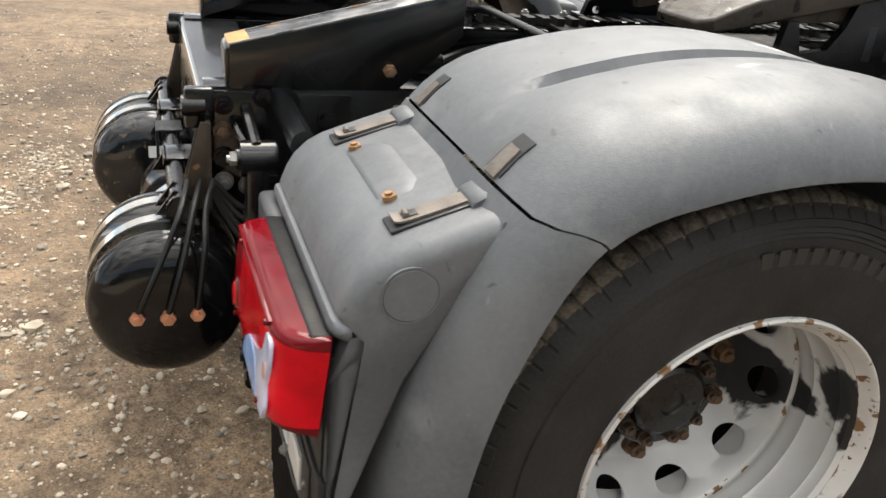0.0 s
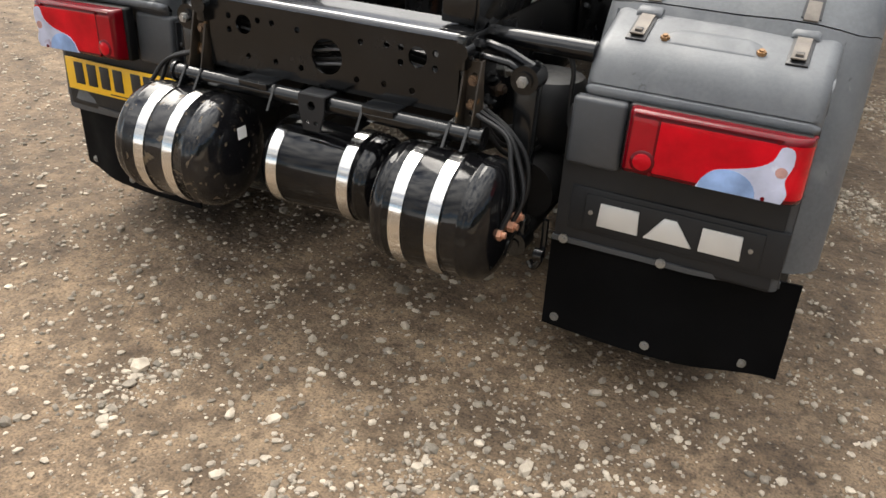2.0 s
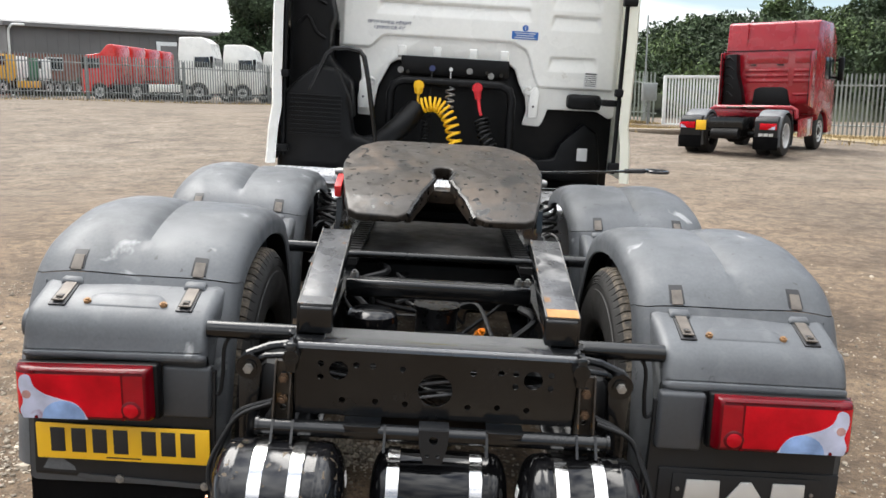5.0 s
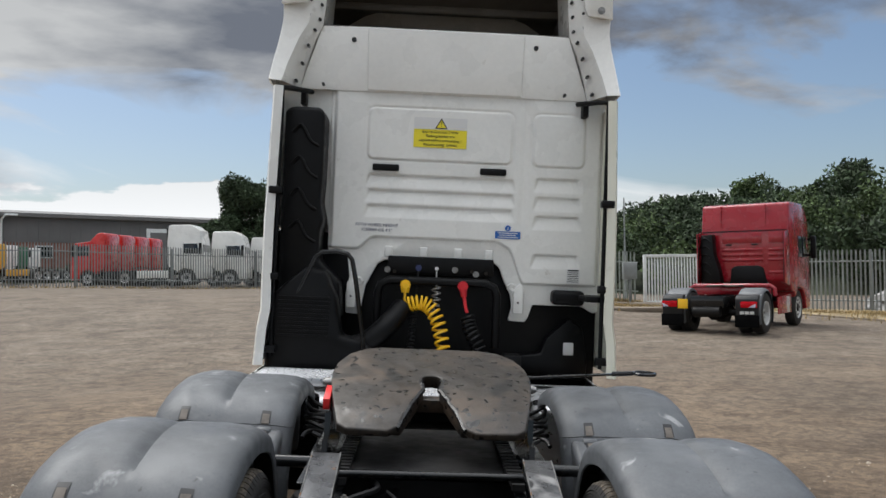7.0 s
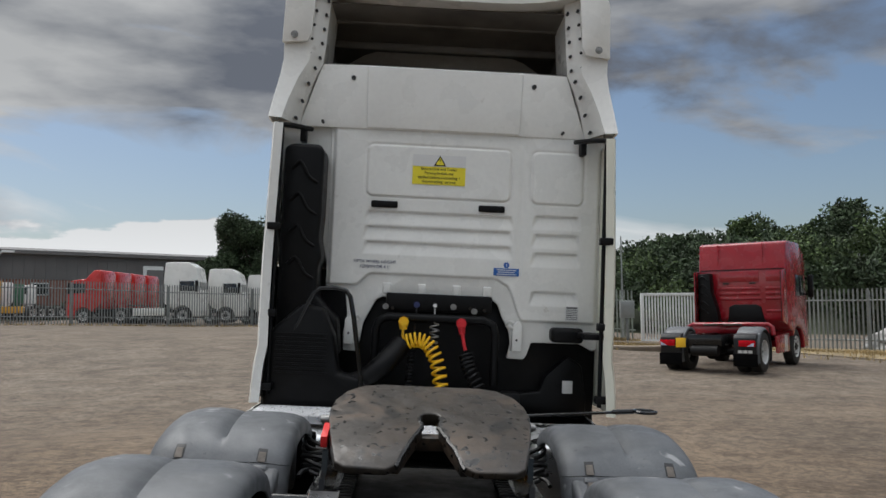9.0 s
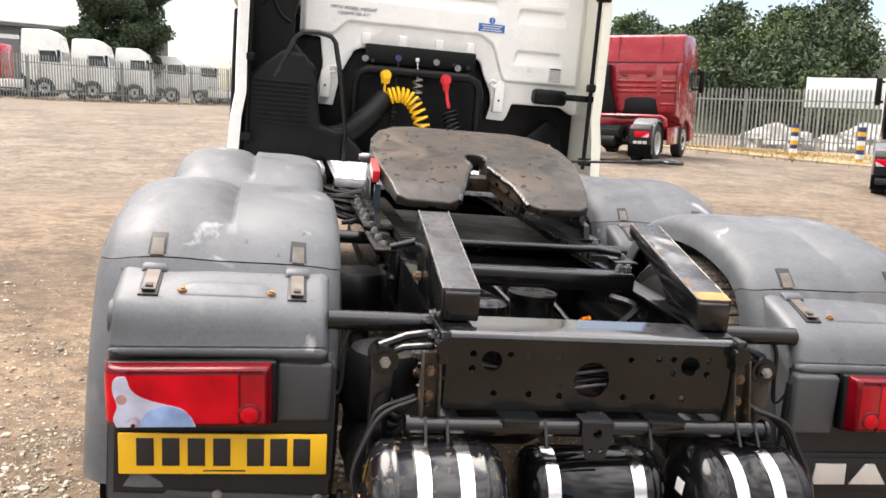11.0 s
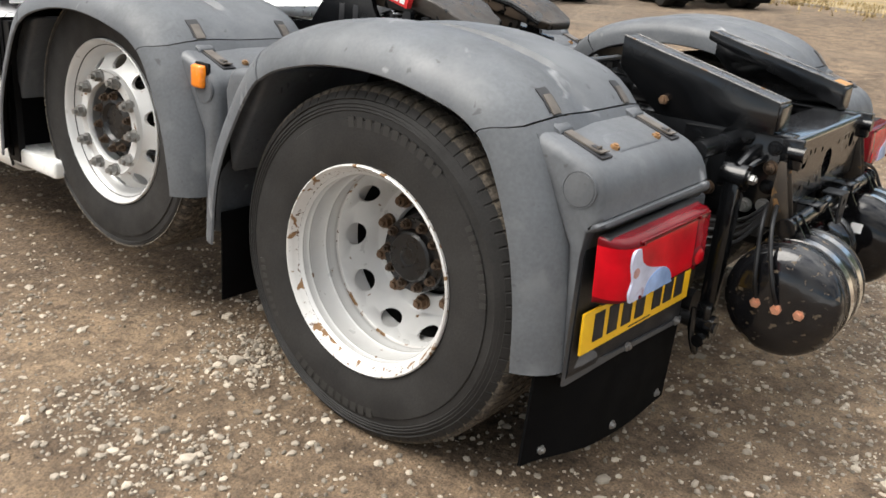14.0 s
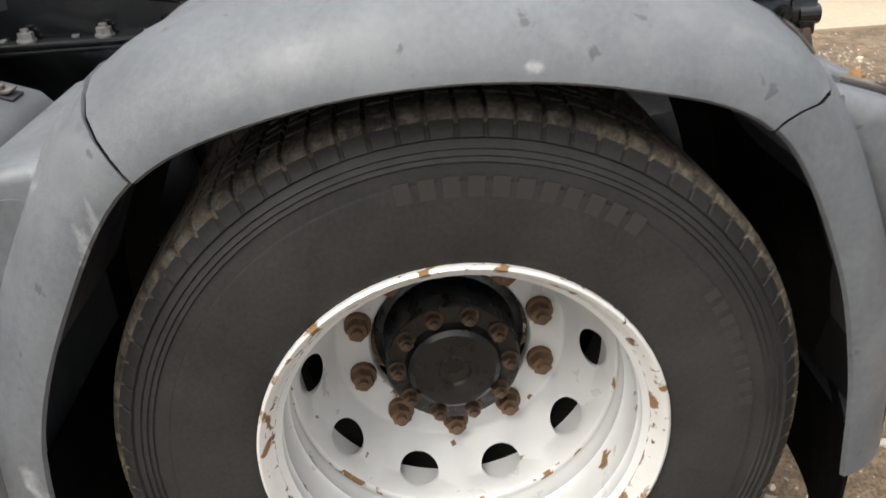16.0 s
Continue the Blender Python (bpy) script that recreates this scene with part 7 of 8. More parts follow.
def fence(name, pts, h, mat, label, step=0.155, cap=300):
    f = thing(name, label, "fence", kind="structure")
    pale = pale_mesh(h, mat)
    bm = bmesh.new()
    box(bm, -0.035, 0.035, -0.03, 0.03, -0.3, h - 0.1, 0.006)
    post = finish(bm, "post", mat, 30)
    n = 0
    for (x0, y0), (x1, y1) in zip(pts, pts[1:]):
        L = math.hypot(x1 - x0, y1 - y0)
        a = math.degrees(math.atan2(y1 - y0, x1 - x0))
        k = 0.0
        while k < L:
            x, y = x0 + (x1 - x0) * k / L, y0 + (y1 - y0) * k / L
            twin("pale", pale, f, pose(x, y, ground_z(x, y), 0, 0, a))
            n += 1
            k += step
        k = 0.0
        while k < L + 0.1:
            x, y = x0 + (x1 - x0) * k / L, y0 + (y1 - y0) * k / L
            nx_, ny_ = -(y1 - y0) / L, (x1 - x0) / L
            twin("post", post, f, pose(x + nx_ * 0.08, y + ny_ * 0.08, ground_z(x, y), 0, 0, a))
            if k + 2.75 < L + 2.7:
                k2 = min(L, k + 2.75)
                p2 = (x0 + (x1 - x0) * k2 / L, y0 + (y1 - y0) * k2 / L)
                for zz in (0.45, h - 0.45):
                    bm = bmesh.new()
                    q0 = Vector((x + nx_ * 0.035, y + ny_ * 0.035, ground_z(x, y) + zz))
                    q1 = Vector((p2[0] + nx_ * 0.035, p2[1] + ny_ * 0.035, ground_z(*p2) + zz))
                    if (q1 - q0).length > 0.05:
                        rod(bm, q0, q1, 0.028, 4)
                        part("rail", bm, mat, f)
                    else:
                        bm.free()
            k += 2.75
    return f


fence("fence_left", [(-34, 32.0), (-9.0, 52.2), (2.0, 60.6)], 2.45, "fence", "grey galvanised palisade fence along the yard", 0.157)
fence("fence_gate_side", [(4.5, 32.5), (9.1, 32.0)], 2.1, "fence_green", "weathered palisade fence beside the gate")
fence("fence_right", [(12.6, 31.0), (17.0, 28.3), (21.5, 23.0), (24.6, 14.5)], 2.4, "fence", "grey palisade fence behind the grass verge")
fence("fence_back", [(25.0, 13.5), (25.6, 7.0), (20.0, -4.0), (15.0, -9.5)], 2.4, "fence_green", "weathered grey-green palisade fence", 0.142)
# sliding gate
gate = thing("sliding_gate", "white barred sliding yard gate", "gate", kind="structure", m=pose(8.9, 30.2, ground_z(10, 30), 0, 0, 4))
bm = bmesh.new()
box(bm, -0.03, 0.03, -0.012, 0.012, 0.18, 1.98, 0.004)
bar = finish(bm, "bar", "gate", 30)
for k in range(38):
    twin("bar", bar, gate, pose(0.06 + 0.122 * k, 0, 0))
for z0, z1, y in ((0.10, 0.22, 0), (1.94, 2.06, 0)):
    bm = bmesh.new()
    box(bm, 0, 4.7, -0.05, 0.05, z0, z1, 0.01)
    part("rail", bm, "gate", gate)
for x in (0.0, 4.7):
    bm = bmesh.new()
    box(bm, x - 0.05, x + 0.05, -0.05, 0.05, 0.10, 2.06, 0.01)
    part("stile", bm, "gate", gate)
bm = bmesh.new()
rod(bm, (0.5, -0.03, 0.06), (0.5, 0.03, 0.06), 0.07, 14)
rod(bm, (4.2, -0.03, 0.06), (4.2, 0.03, 0.06), 0.07, 14)
part("roller", bm, "zinc", gate)
# control cabinet
gx, gy = 8.55, 31.2
cabi = thing("control_cabinet", "grey metal control cabinet on a post by the gate", "cabinet", m=pose(gx, gy, ground_z(gx, gy)))
bm = bmesh.new()
box(bm, -0.28, 0.28, -0.15, 0.15, 0.95, 1.65, 0.015)
part("cabinet_body", bm, "fence", cabi)
bm = bmesh.new()
box(bm, -0.25, 0.25, -0.165, -0.148, 0.98, 1.62, 0.006)
part("cabinet_door", bm, "fence", cabi)
bm = bmesh.new()
box(bm, -0.04, 0.04, -0.04, 0.04, -0.1, 0.96, 0.005)
part("post", bm, "fence", cabi)
lx, ly = 9.3, 35.0
bm = bmesh.new()
rod(bm, (lx, ly, ground_z(lx, ly) - 0.2), (lx, ly, ground_z(lx, ly) + 4.6), 0.05, 10, 0.03)
tagged(part("steel_pole", bm, "fence"), "thin grey steel pole behind the fence", "pole")

# round kerbed island with dry grass
kx, ky = 7.8, 27.3
bm = bmesh.new()
ringo = [[(kx + r * math.cos(a) * 1.0, ky + r * math.sin(a) * 1.3, ground_z(kx, ky) + z) for a in np.linspace(0, math.tau, 40)] for r, z in ((1.75, -0.05), (1.75, 0.11), (1.72, 0.13), (1.58, 0.13), (1.55, 0.05))]
shell(bm, ringo, [[(x, y, z - 0.06) for x, y, z in r] for r in ringo])
tagged(part("kerb_ring", bm, "kerb"), "low round concrete kerb in the yard", "kerb", kind="structure")


def blades(name, spots, n, h, mat, label, seed):
    """Tufts of dry grass: crossed blades spread over boxes (x0, x1, y0, y1) given as centre line pieces."""
    r = np.random.default_rng(seed)
    v, f = [], []
    for k in range(n):
        (x0, y0), (x1, y1), w = spots[k % len(spots)]
        t = r.random()
        x = x0 + (x1 - x0) * t + r.normal(0, w)
        y = y0 + (y1 - y0) * t + r.normal(0, w)
        z = ground_z(x, y)
        for _ in range(3):
            a, hh, ww = r.uniform(0, math.tau), h * r.uniform(0.4, 1.2), 0.012 + 0.012 * r.random()
            dx, dy = math.cos(a), math.sin(a)
            px, py = x + r.normal(0, 0.03), y + r.normal(0, 0.03)
            lean = r.uniform(0.1, 0.5) * hh
            i = len(v)
            v += [(px - dy * ww, py + dx * ww, z), (px + dy * ww, py - dx * ww, z), (px + dx * lean, py + dy * lean, z + hh)]
            f.append((i, i + 1, i + 2))
    me = bpy.data.meshes.new(name)
    me.from_pydata(v, [], f)
    me.materials.append(M[mat])
    tagged(new(name, me), label, "grass", kind="stuff")


# verge in front of the right-hand fence
edge = [(12.3, 27.5), (14.6, 22.0), (16.5, 17.5), (19.5, 13.0), (21.5, 7.0), (16.8, -2.0), (11.5, -7.0)]
back = [(13.2, 31.5), (17.6, 28.9), (22.2, 23.4), (25.4, 14.5), (26.4, 7.0), (20.8, -4.6), (15.6, -10.0)]
rows = []
for (ax, ay), (bx, by) in zip(edge, back):
    rows.append([(ax + (bx - ax) * t, ay + (by - ay) * t, ground_z(ax + (bx - ax) * t, ay + (by - ay) * t) + 0.09 * ease(0, 0.06, t) - 0.015 + 0.03 * noise.noise((ax + t * 9, ay, 1))) for t in np.linspace(0, 1, 12)])
fine_rows = []
for r0, r1 in zip(rows, rows[1:]):
    for k in range(8):
        fine_rows.append([tuple(Vector(p).lerp(Vector(q), k / 8)) for p, q in zip(r0, r1)])
fine_rows.append(rows[-1])
bm = bmesh.new()
shell(bm, fine_rows, [[(x, y, z - 0.15) for x, y, z in r] for r in fine_rows])
tagged(part("grass_verge", bm, "verge"), "low verge of dry straw-coloured ground by the fence", "verge", kind="structure")
blades("verge_grass", [((13.2, 29.0), (17.0, 24.5), 0.9), ((15.5, 24.0), (19.5, 19.5), 1.2), ((19.0, 21.0), (22.5, 14.0), 1.2), ((23.0, 9.0), (18.0, -3.0), 0.8)], 7000, 0.16, "straw", "dry straw-coloured grass on the verge", 3)
blades("fence_grass", [((-34, 31.7), (2, 60.3), 0.35), ((6.3, 27.5), (9.2, 27.2), 0.7), ((4.5, 32.2), (9.0, 31.6), 0.3)], 2600, 0.14, "straw", "dry grass along the fence foot", 5)
bm = bmesh.new()
for (x0, y0), (x1, y1) in zip(edge, edge[1:]):
    pipe(bm, [(x0 + (x1 - x0) * t, y0 + (y1 - y0) * t, ground_z(x0 + (x1 - x0) * t, y0 + (y1 - y0) * t) + 0.02) for t in np.linspace(0, 1, 6)], 0.05, 4)
tagged(part("verge_edging", bm, "kerb"), "low weathered edging along the verge", "kerb", kind="structure")

# striped bollards
def bollard(x, y):
    b = thing("bollard", "yellow, white and navy striped steel bollard", "bollard", "bollards on the verge", m=pose(x, y, ground_z(x, y) + 0.05))
    for k, mm in enumerate(("bol_y", "gate", "navy", "bol_y", "gate", "navy", "bol_y", "navy")):
        bm = bmesh.new()
        z0, z1 = 0.135 * k - (0.1 if k == 0 else 0), 0.135 * (k + 1)
        rod(bm, (0, 0, z0), (0, 0, z1), 0.115 + (0.002 if k % 2 else 0), 20)
        if k == 7:
            rod(bm, (0, 0, z1), (0, 0, z1 + 0.012), 0.112, 20, 0.08)
        part("band", bm, mm, b)


bollard(15.6, 22.6)
bollard(16.2, 20.1)

# blank white board behind the fence
sb = thing("sign_board", "plain white board on two posts behind the fence", "board", m=pose(23.4, 31.0, 0.0, 0, 0, -35))
bm = bmesh.new()
box(bm, -1.75, 1.75, -0.03, 0.03, 1.75, 3.05, 0.01)
part("board", bm, "gate", sb)
for x in (-1.6, 1.6):
    bm = bmesh.new()
    box(bm, x - 0.05, x + 0.05, 0.03, 0.11, -0.3, 3.0, 0.008)
    part("post", bm, "fence", sb)
# concrete pad
rows = []
for v in np.linspace(0, 1, 17):
    row = []
    for u in np.linspace(0, 1, 17):
        x = (9.45 - 6.45 * u) * (1 - v) + (7.3 - 4.4 * u) * v
        y = (-1.82 - 0.65 * u) * (1 - v) + (-6.8 - 0.5 * u) * v
        row.append((x, y, ground_z(x, y) + 0.02))
    rows.append(row)
bm = bmesh.new()
shell(bm, rows, [[(x, y, z - 0.3) for x, y, z in r] for r in rows])
tagged(part("concrete_pad", bm, "concrete", smooth=30), "pale concrete slab set in the yard", "slab", kind="structure")

# rubble behind the right fence
for k, (x, y, r, h) in enumerate(((19.5, 30.0, 1.6, 1.0), (22.5, 27.5, 1.9, 1.1), (25.5, 24.5, 1.7, 1.25), (24.0, 29.0, 2.4, 1.2))):
    bm = bmesh.new()
    bmesh.ops.create_icosphere(bm, subdivisions=4, radius=1.0)
    for v in bm.verts:
        d = 1 + 0.30 * noise.noise(v.co * 2.2 + Vector((k, 0, 0))) + 0.12 * noise.noise(v.co * 7)
        v.co = Vector((x + v.co.x * r * d, y + v.co.y * r * d, -0.1 + max(-0.2, v.co.z * h * d)))
    tagged(part("rubble_mound", bm, "rubble", smooth=25), "grey heap of broken concrete behind the fence", "rubble", "rubble heaps")


# ---- trees ----
def leaf_cloud(name, clumps, per, size, mat, parent=None, seed=1):
    """Many small leaf sprays in uneven clumps (x, y, z, rx, ry, rz)."""
    r = np.random.default_rng(seed)
    V, n = [], 0
    for cx, cy, cz, rx, ry, rz in clumps:
        d = r.normal(size=(per, 3))
        d /= np.linalg.norm(d, axis=1)[:, None]
        rad = r.random(per) ** 0.42 * (1 + 0.25 * np.sin(d[:, 0] * 5 + cx) * np.cos(d[:, 1] * 4 + cy))
        p = np.array([cx, cy, cz]) + d * rad[:, None] * np.array([rx, ry, rz])
        a = r.normal(size=(per, 3))
        a /= np.linalg.norm(a, axis=1)[:, None]
        b = np.cross(a, r.normal(size=(per, 3)))
        b /= np.linalg.norm(b, axis=1)[:, None]
        s = size * r.uniform(0.5, 1.3, (per, 1))
        q = np.stack([p - a * s, p + b * s * 0.45, p + a * s, p - b * s * 0.45], 1)
        V.append(q.reshape(-1, 3))
        n += per
    V = np.concatenate(V)
    me = bpy.data.meshes.new(name)
    me.from_pydata(V.tolist(), [], np.arange(4 * n).reshape(-1, 4).tolist())
    me.materials.append(M[mat])
    ob = new(name, me)
    ob.parent = parent
    return ob


def tree(x, y, h, w, label, seed):
    r = random.Random(seed)
    z0 = ground_z(x, y)
    t = thing("tree", label, "tree", m=pose(x, y, z0))
    bm = bmesh.new()
    rod(bm, (0, 0, -0.3), (0.1, 0, h * 0.35), 0.22, 12, 0.16)
    clumps = []
    for k in range(28):
        a = k * 2.4
        rr = w * r.uniform(0.25, 0.8)
        top = Vector((rr * math.cos(a), rr * math.sin(a), h * r.uniform(0.26, 0.88)))
        rod(bm, (0.1, 0, h * r.uniform(0.2, 0.36)), top, 0.08, 7, 0.02)
        s = w * r.uniform(0.28, 0.42)
        clumps.append((*top, s, s, s * 0.8))
    clumps += [(0, 0, h * 0.75, w * 0.55, w * 0.55, h * 0.2), (0, 0, h * 0.5, w * 0.6, w * 0.6, h * 0.2)]
    part("trunk", bm, "bark", t)
    leaf_cloud("crown", clumps, 2700, 0.12, "leaf_dark", t, seed)
    return t


tree(-11.9, 60.0, 8.2, 3.1, "broad dark green tree behind the fence", 3)
tree(-14.4, 58.0, 5.2, 2.0, "small dark green tree by the warehouse", 8)
# wooded bank on the right
wr = random.Random(11)
line = [(1, 62), (8, 58), (16, 52), (24, 47), (32, 42), (38, 34), (42, 25), (43, 14), (41, 4), (36, -6), (30, -14), (24, -22)]
clumps, lights = [], []
for (x0, y0), (x1, y1) in zip(line, line[1:]):
    for k in range(20):
        t = wr.random()
        x, y = x0 + (x1 - x0) * t, y0 + (y1 - y0) * t
        u = wr.random()
        # away from the fence the bank climbs
        ox, oy = (y1 - y0), -(x1 - x0)
        L = math.hypot(ox, oy)
        ox, oy = -ox / L, -oy / L
        depth = wr.uniform(0, 19)
        s = wr.uniform(1.1, 2.3)
        right = ease(6, 36, x0 + 0.6 * (60 - y0))
        z = wr.uniform(0.2, 2.4) + depth * (0.265 + 0.09 * right) + 0.5 * right
        if wr.random() < 0.10:
            z += 0.5
            s *= 0.7
        (lights if wr.random() < 0.28 else clumps).append((x + ox * depth, y + oy * depth, z, s * 1.25, s * 1.25, s))
    for k in range(4):
        t = (k + wr.random()) / 4
        depth = wr.uniform(12, 16)
        clumps.append((x0 + (x1 - x0) * t + ox * depth, y0 + (y1 - y0) * t + oy * depth, depth * (0.265 + 0.09 * right) + 0.5 * right + wr.uniform(0.6, 1.8), 2.3, 2.3, 1.9))
tagged(leaf_cloud("woodland", clumps, 1900, 0.20, "leaf_dark", None, 21), "dense dark green woodland climbing a bank", "woods", kind="stuff")
tagged(leaf_cloud("woodland_bushes", lights, 1500, 0.17, "leaf", None, 22), "paler green bushes along the edge of the woods", "bushes", kind="stuff")
# dark bank added behind the leaves, for the shade inside the woods
rows = []
for i, (x, y) in enumerate(line):
    x0, y0 = line[max(0, i - 1)]
    x1, y1 = line[min(len(line) - 1, i + 1)]
    ox, oy = -(y1 - y0), (x1 - x0)
    L = math.hypot(ox, oy)
    right = ease(6, 36, x + 0.6 * (60 - y))
    rows.append([(x + ox / L * d, y + oy / L * d, -0.3 + max(0, d) * (0.14 + 0.15 * right) + 0.5 * noise.noise((x, y, d * 0.3))) for d in (-2, 0, 3, 6, 10, 15, 22)])
bm = bmesh.new()
shell(bm, rows, [[(x, y, z - 0.4) for x, y, z in r] for r in rows])
tagged(part("wooded_bank", bm, "bank", smooth=60), "dark bank under the trees, added to back their inner shade", "bank", kind="structure")
# hedge close behind the back fence
hr = random.Random(5)
hedge = []
for (x0, y0), (x1, y1) in zip([(26.8, 14.5), (27.4, 7.0), (21.6, -5.0), (16.5, -11.0)], [(27.4, 7.0), (21.6, -5.0), (16.5, -11.0), (12.0, -16.0)]):
    for k in range(34):
        t = hr.random()
        hedge.append((x0 + (x1 - x0) * t + hr.uniform(0, 2.2), y0 + (y1 - y0) * t + hr.uniform(-1.4, 0.2), hr.uniform(0.2, 3.2), 1.0, 1.0, 0.9))
tagged(leaf_cloud("hedge", hedge, 420, 0.15, "leaf_dark", None, 33), "dense dark green hedge behind the palisade fence", "hedge", kind="stuff")
# far wooded ridge on the left, low
leftw = [(-36.6 + 1.2 * k + wr.uniform(-0.5, 0.5), 73.2 + 1.14 * k + wr.uniform(-0.5, 0.5), 1.2 + wr.uniform(0, 1.2), 1.6, 1.6, 1.0) for k in range(18)]
tagged(leaf_cloud("far_hedge", leftw, 320, 0.25, "leaf_dark", None, 31), "dark green hedge at the foot of the warehouse", "hedge", kind="stuff")

# ---- warehouse ----
wh = thing("warehouse", "long low dark grey warehouse with a brick base", "building", m=pose(-38.9, 75.8, 0.9, 0, 0, 43.5))
bm = bmesh.new()
box(bm, 0, 34, 0, 30, 4.1, 6.6)
part("wall", bm, "shed", wh)
bm = bmesh.new()
box(bm, 0.03, 33.97, 0.05, 29.9, -1.2, 4.1)
part("brick_base", bm, "brick", wh)
bm = bmesh.new()
prism(bm, [(-0.5, 6.5), (-0.5, 6.85), (15, 8.2), (30.5, 6.85), (30.5, 6.5)], -0.4, 34.5, "x")
part("roof", bm, "shed", wh)
bm = bmesh.new()
box(bm, -0.02, 0.02, -0.03, 0.0, 4.1, 6.5)
seam = finish(bm, "cladding_rib", "shed", 0)
for k in range(33):
    twin("cladding_rib", seam, wh, pose(0.5 + k, 0, 0))
bm = bmesh.new()
pipe(bm, [(1.4, -0.62, 6.62), (0.35, -0.62, 6.6), (0.12, -0.30, 6.2), (0.12, -0.16, 5.8), (0.12, -0.16, 0.2)], 0.11, 8)
part("downpipe", bm, "gate", wh, "white plastic downpipe at the corner")
bm = bmesh.new()
box(bm, 14.2, 19.6, -0.14, -0.02, -0.9, 5.7, 0.03)
door_ = part("loading_door", bm, "gate", wh, "white roller loading door")
bm = bmesh.new()
box(bm, 14.6, 19.2, -0.16, -0.13, -0.8, 5.3, 0.01)
part("roller_curtain", bm, "shed", door_)
for k in range(3):
    bm = bmesh.new()
    x = 3.2 + 3.4 * k
    box(bm, x, x + 1.6, -0.06, 0.06, 2.6, 3.8, 0.03)
    wd = part("window", bm, "gate", wh)
    bm = bmesh.new()
    box(bm, x + 0.1, x + 1.5, -0.08, -0.05, 2.7, 3.7)
    part("pane", bm, "glass", wd)


# ---- other lorries ----
def low_tyre():
    bm = bmesh.new()
    lathe(bm, [(0.03, 0.29), (0.0, 0.33), (0.0, 0.42), (0.02, 0.485), (0.05, 0.505), (0.24, 0.505), (0.27, 0.485), (0.285, 0.42), (0.285, 0.33), (0.26, 0.29)], 36, mat=0, cap=False)
    return finish(bm, "tyre", "tyre", 35)


def low_rim(deep):
    bm = bmesh.new()
    d = 0.13 if deep else 0.03
    lathe(bm, [(0.02, 0.30), (0.0, 0.295), (0.02, 0.27), (d, 0.255), (d - 0.01, 0.15), (d + 0.02, 0.12)], 30, cap=False)
    for k in range(10):
        a = k * math.tau / 10
        rod(bm, (d - 0.012, 0.21 * math.cos(a), 0.21 * math.sin(a)), (d - 0.003, 0.21 * math.cos(a), 0.21 * math.sin(a)), 0.028, 8, mat=1)
    lathe(bm, [(d - 0.03, 0.001), (d - 0.03, 0.09), (d + 0.02, 0.12)], 20, mat=1, cap=False)
    return finish(bm, "rim", ["rim", "black"], 35)


LOW_TYRE, LOW_RIM_D, LOW_RIM_F = low_tyre(), low_rim(True), low_rim(False)


def other_wheel(parent, x, y, s, deep, z=0.505):
    w = new("wheel")
    w.parent = parent
    w.matrix_basis = pose(s * x, y, z, 0, 0, 0 if s < 0 else 180)
    twin("tyre", LOW_TYRE, w)
    twin("rim", LOW_RIM_D if deep else LOW_RIM_F, w)


def other_guard(t, s, y, box_back, ends=(-25, 205)):
    rows = []
    for k in range(19):
        a = radians(ends[0] + (ends[1] - ends[0]) * k / 18)
        rows.append([(s * x, y - 0.62 * math.cos(a) * r, 0.50 + 0.63 * math.sin(a) * r) for x, r in ((0.64, 0.90), (0.65, 0.97), (0.70, 1.0), (1.12, 1.0), (1.20, 0.97), (1.235, 0.90))])
    bm = bmesh.new()
    shell(bm, rows, [[(px, y + (py - y) * 0.985, 0.5 + (pz - 0.5) * 0.985) for px, py, pz in r] for r in rows])
    g = part("mudguard", bm, "guard", t)
    if box_back:
        bm = bmesh.new()
        prism(bm, [(y - 0.45, 0.98), (y - 0.62, 0.95), (y - 0.69, 0.86), (y - 0.68, 0.45), (y - 0.60, 0.45), (y - 0.55, 0.8)], s * 0.66, s * 1.20, "x", 0.02)
        part("light_box", bm, "guard_dark", g)
        bm = bmesh.new()
        box(bm, min(s * 0.64, s * 1.23), max(s * 0.64, s * 1.23), y - 0.69, y - 0.68, 0.18, 0.48, 0.003)
        part("mudflap", bm, "flap", g)
        bm = bmesh.new()
        box(bm, min(s * 0.80, s * 1.19), max(s * 0.80, s * 1.19), y - 0.75, y - 0.68, 0.66, 0.81, 0.015)
        l = part("tail_lamp", bm, "lens_red", g)
        bm = bmesh.new()
        prism(bm, [(s * 1.0, 0.665), (s * 1.16, 0.665), (s * 1.17, 0.76), (s * 1.08, 0.72)], y - 0.754, y - 0.749, "y")
        part("clear_lens", bm, "lens_clear", l)


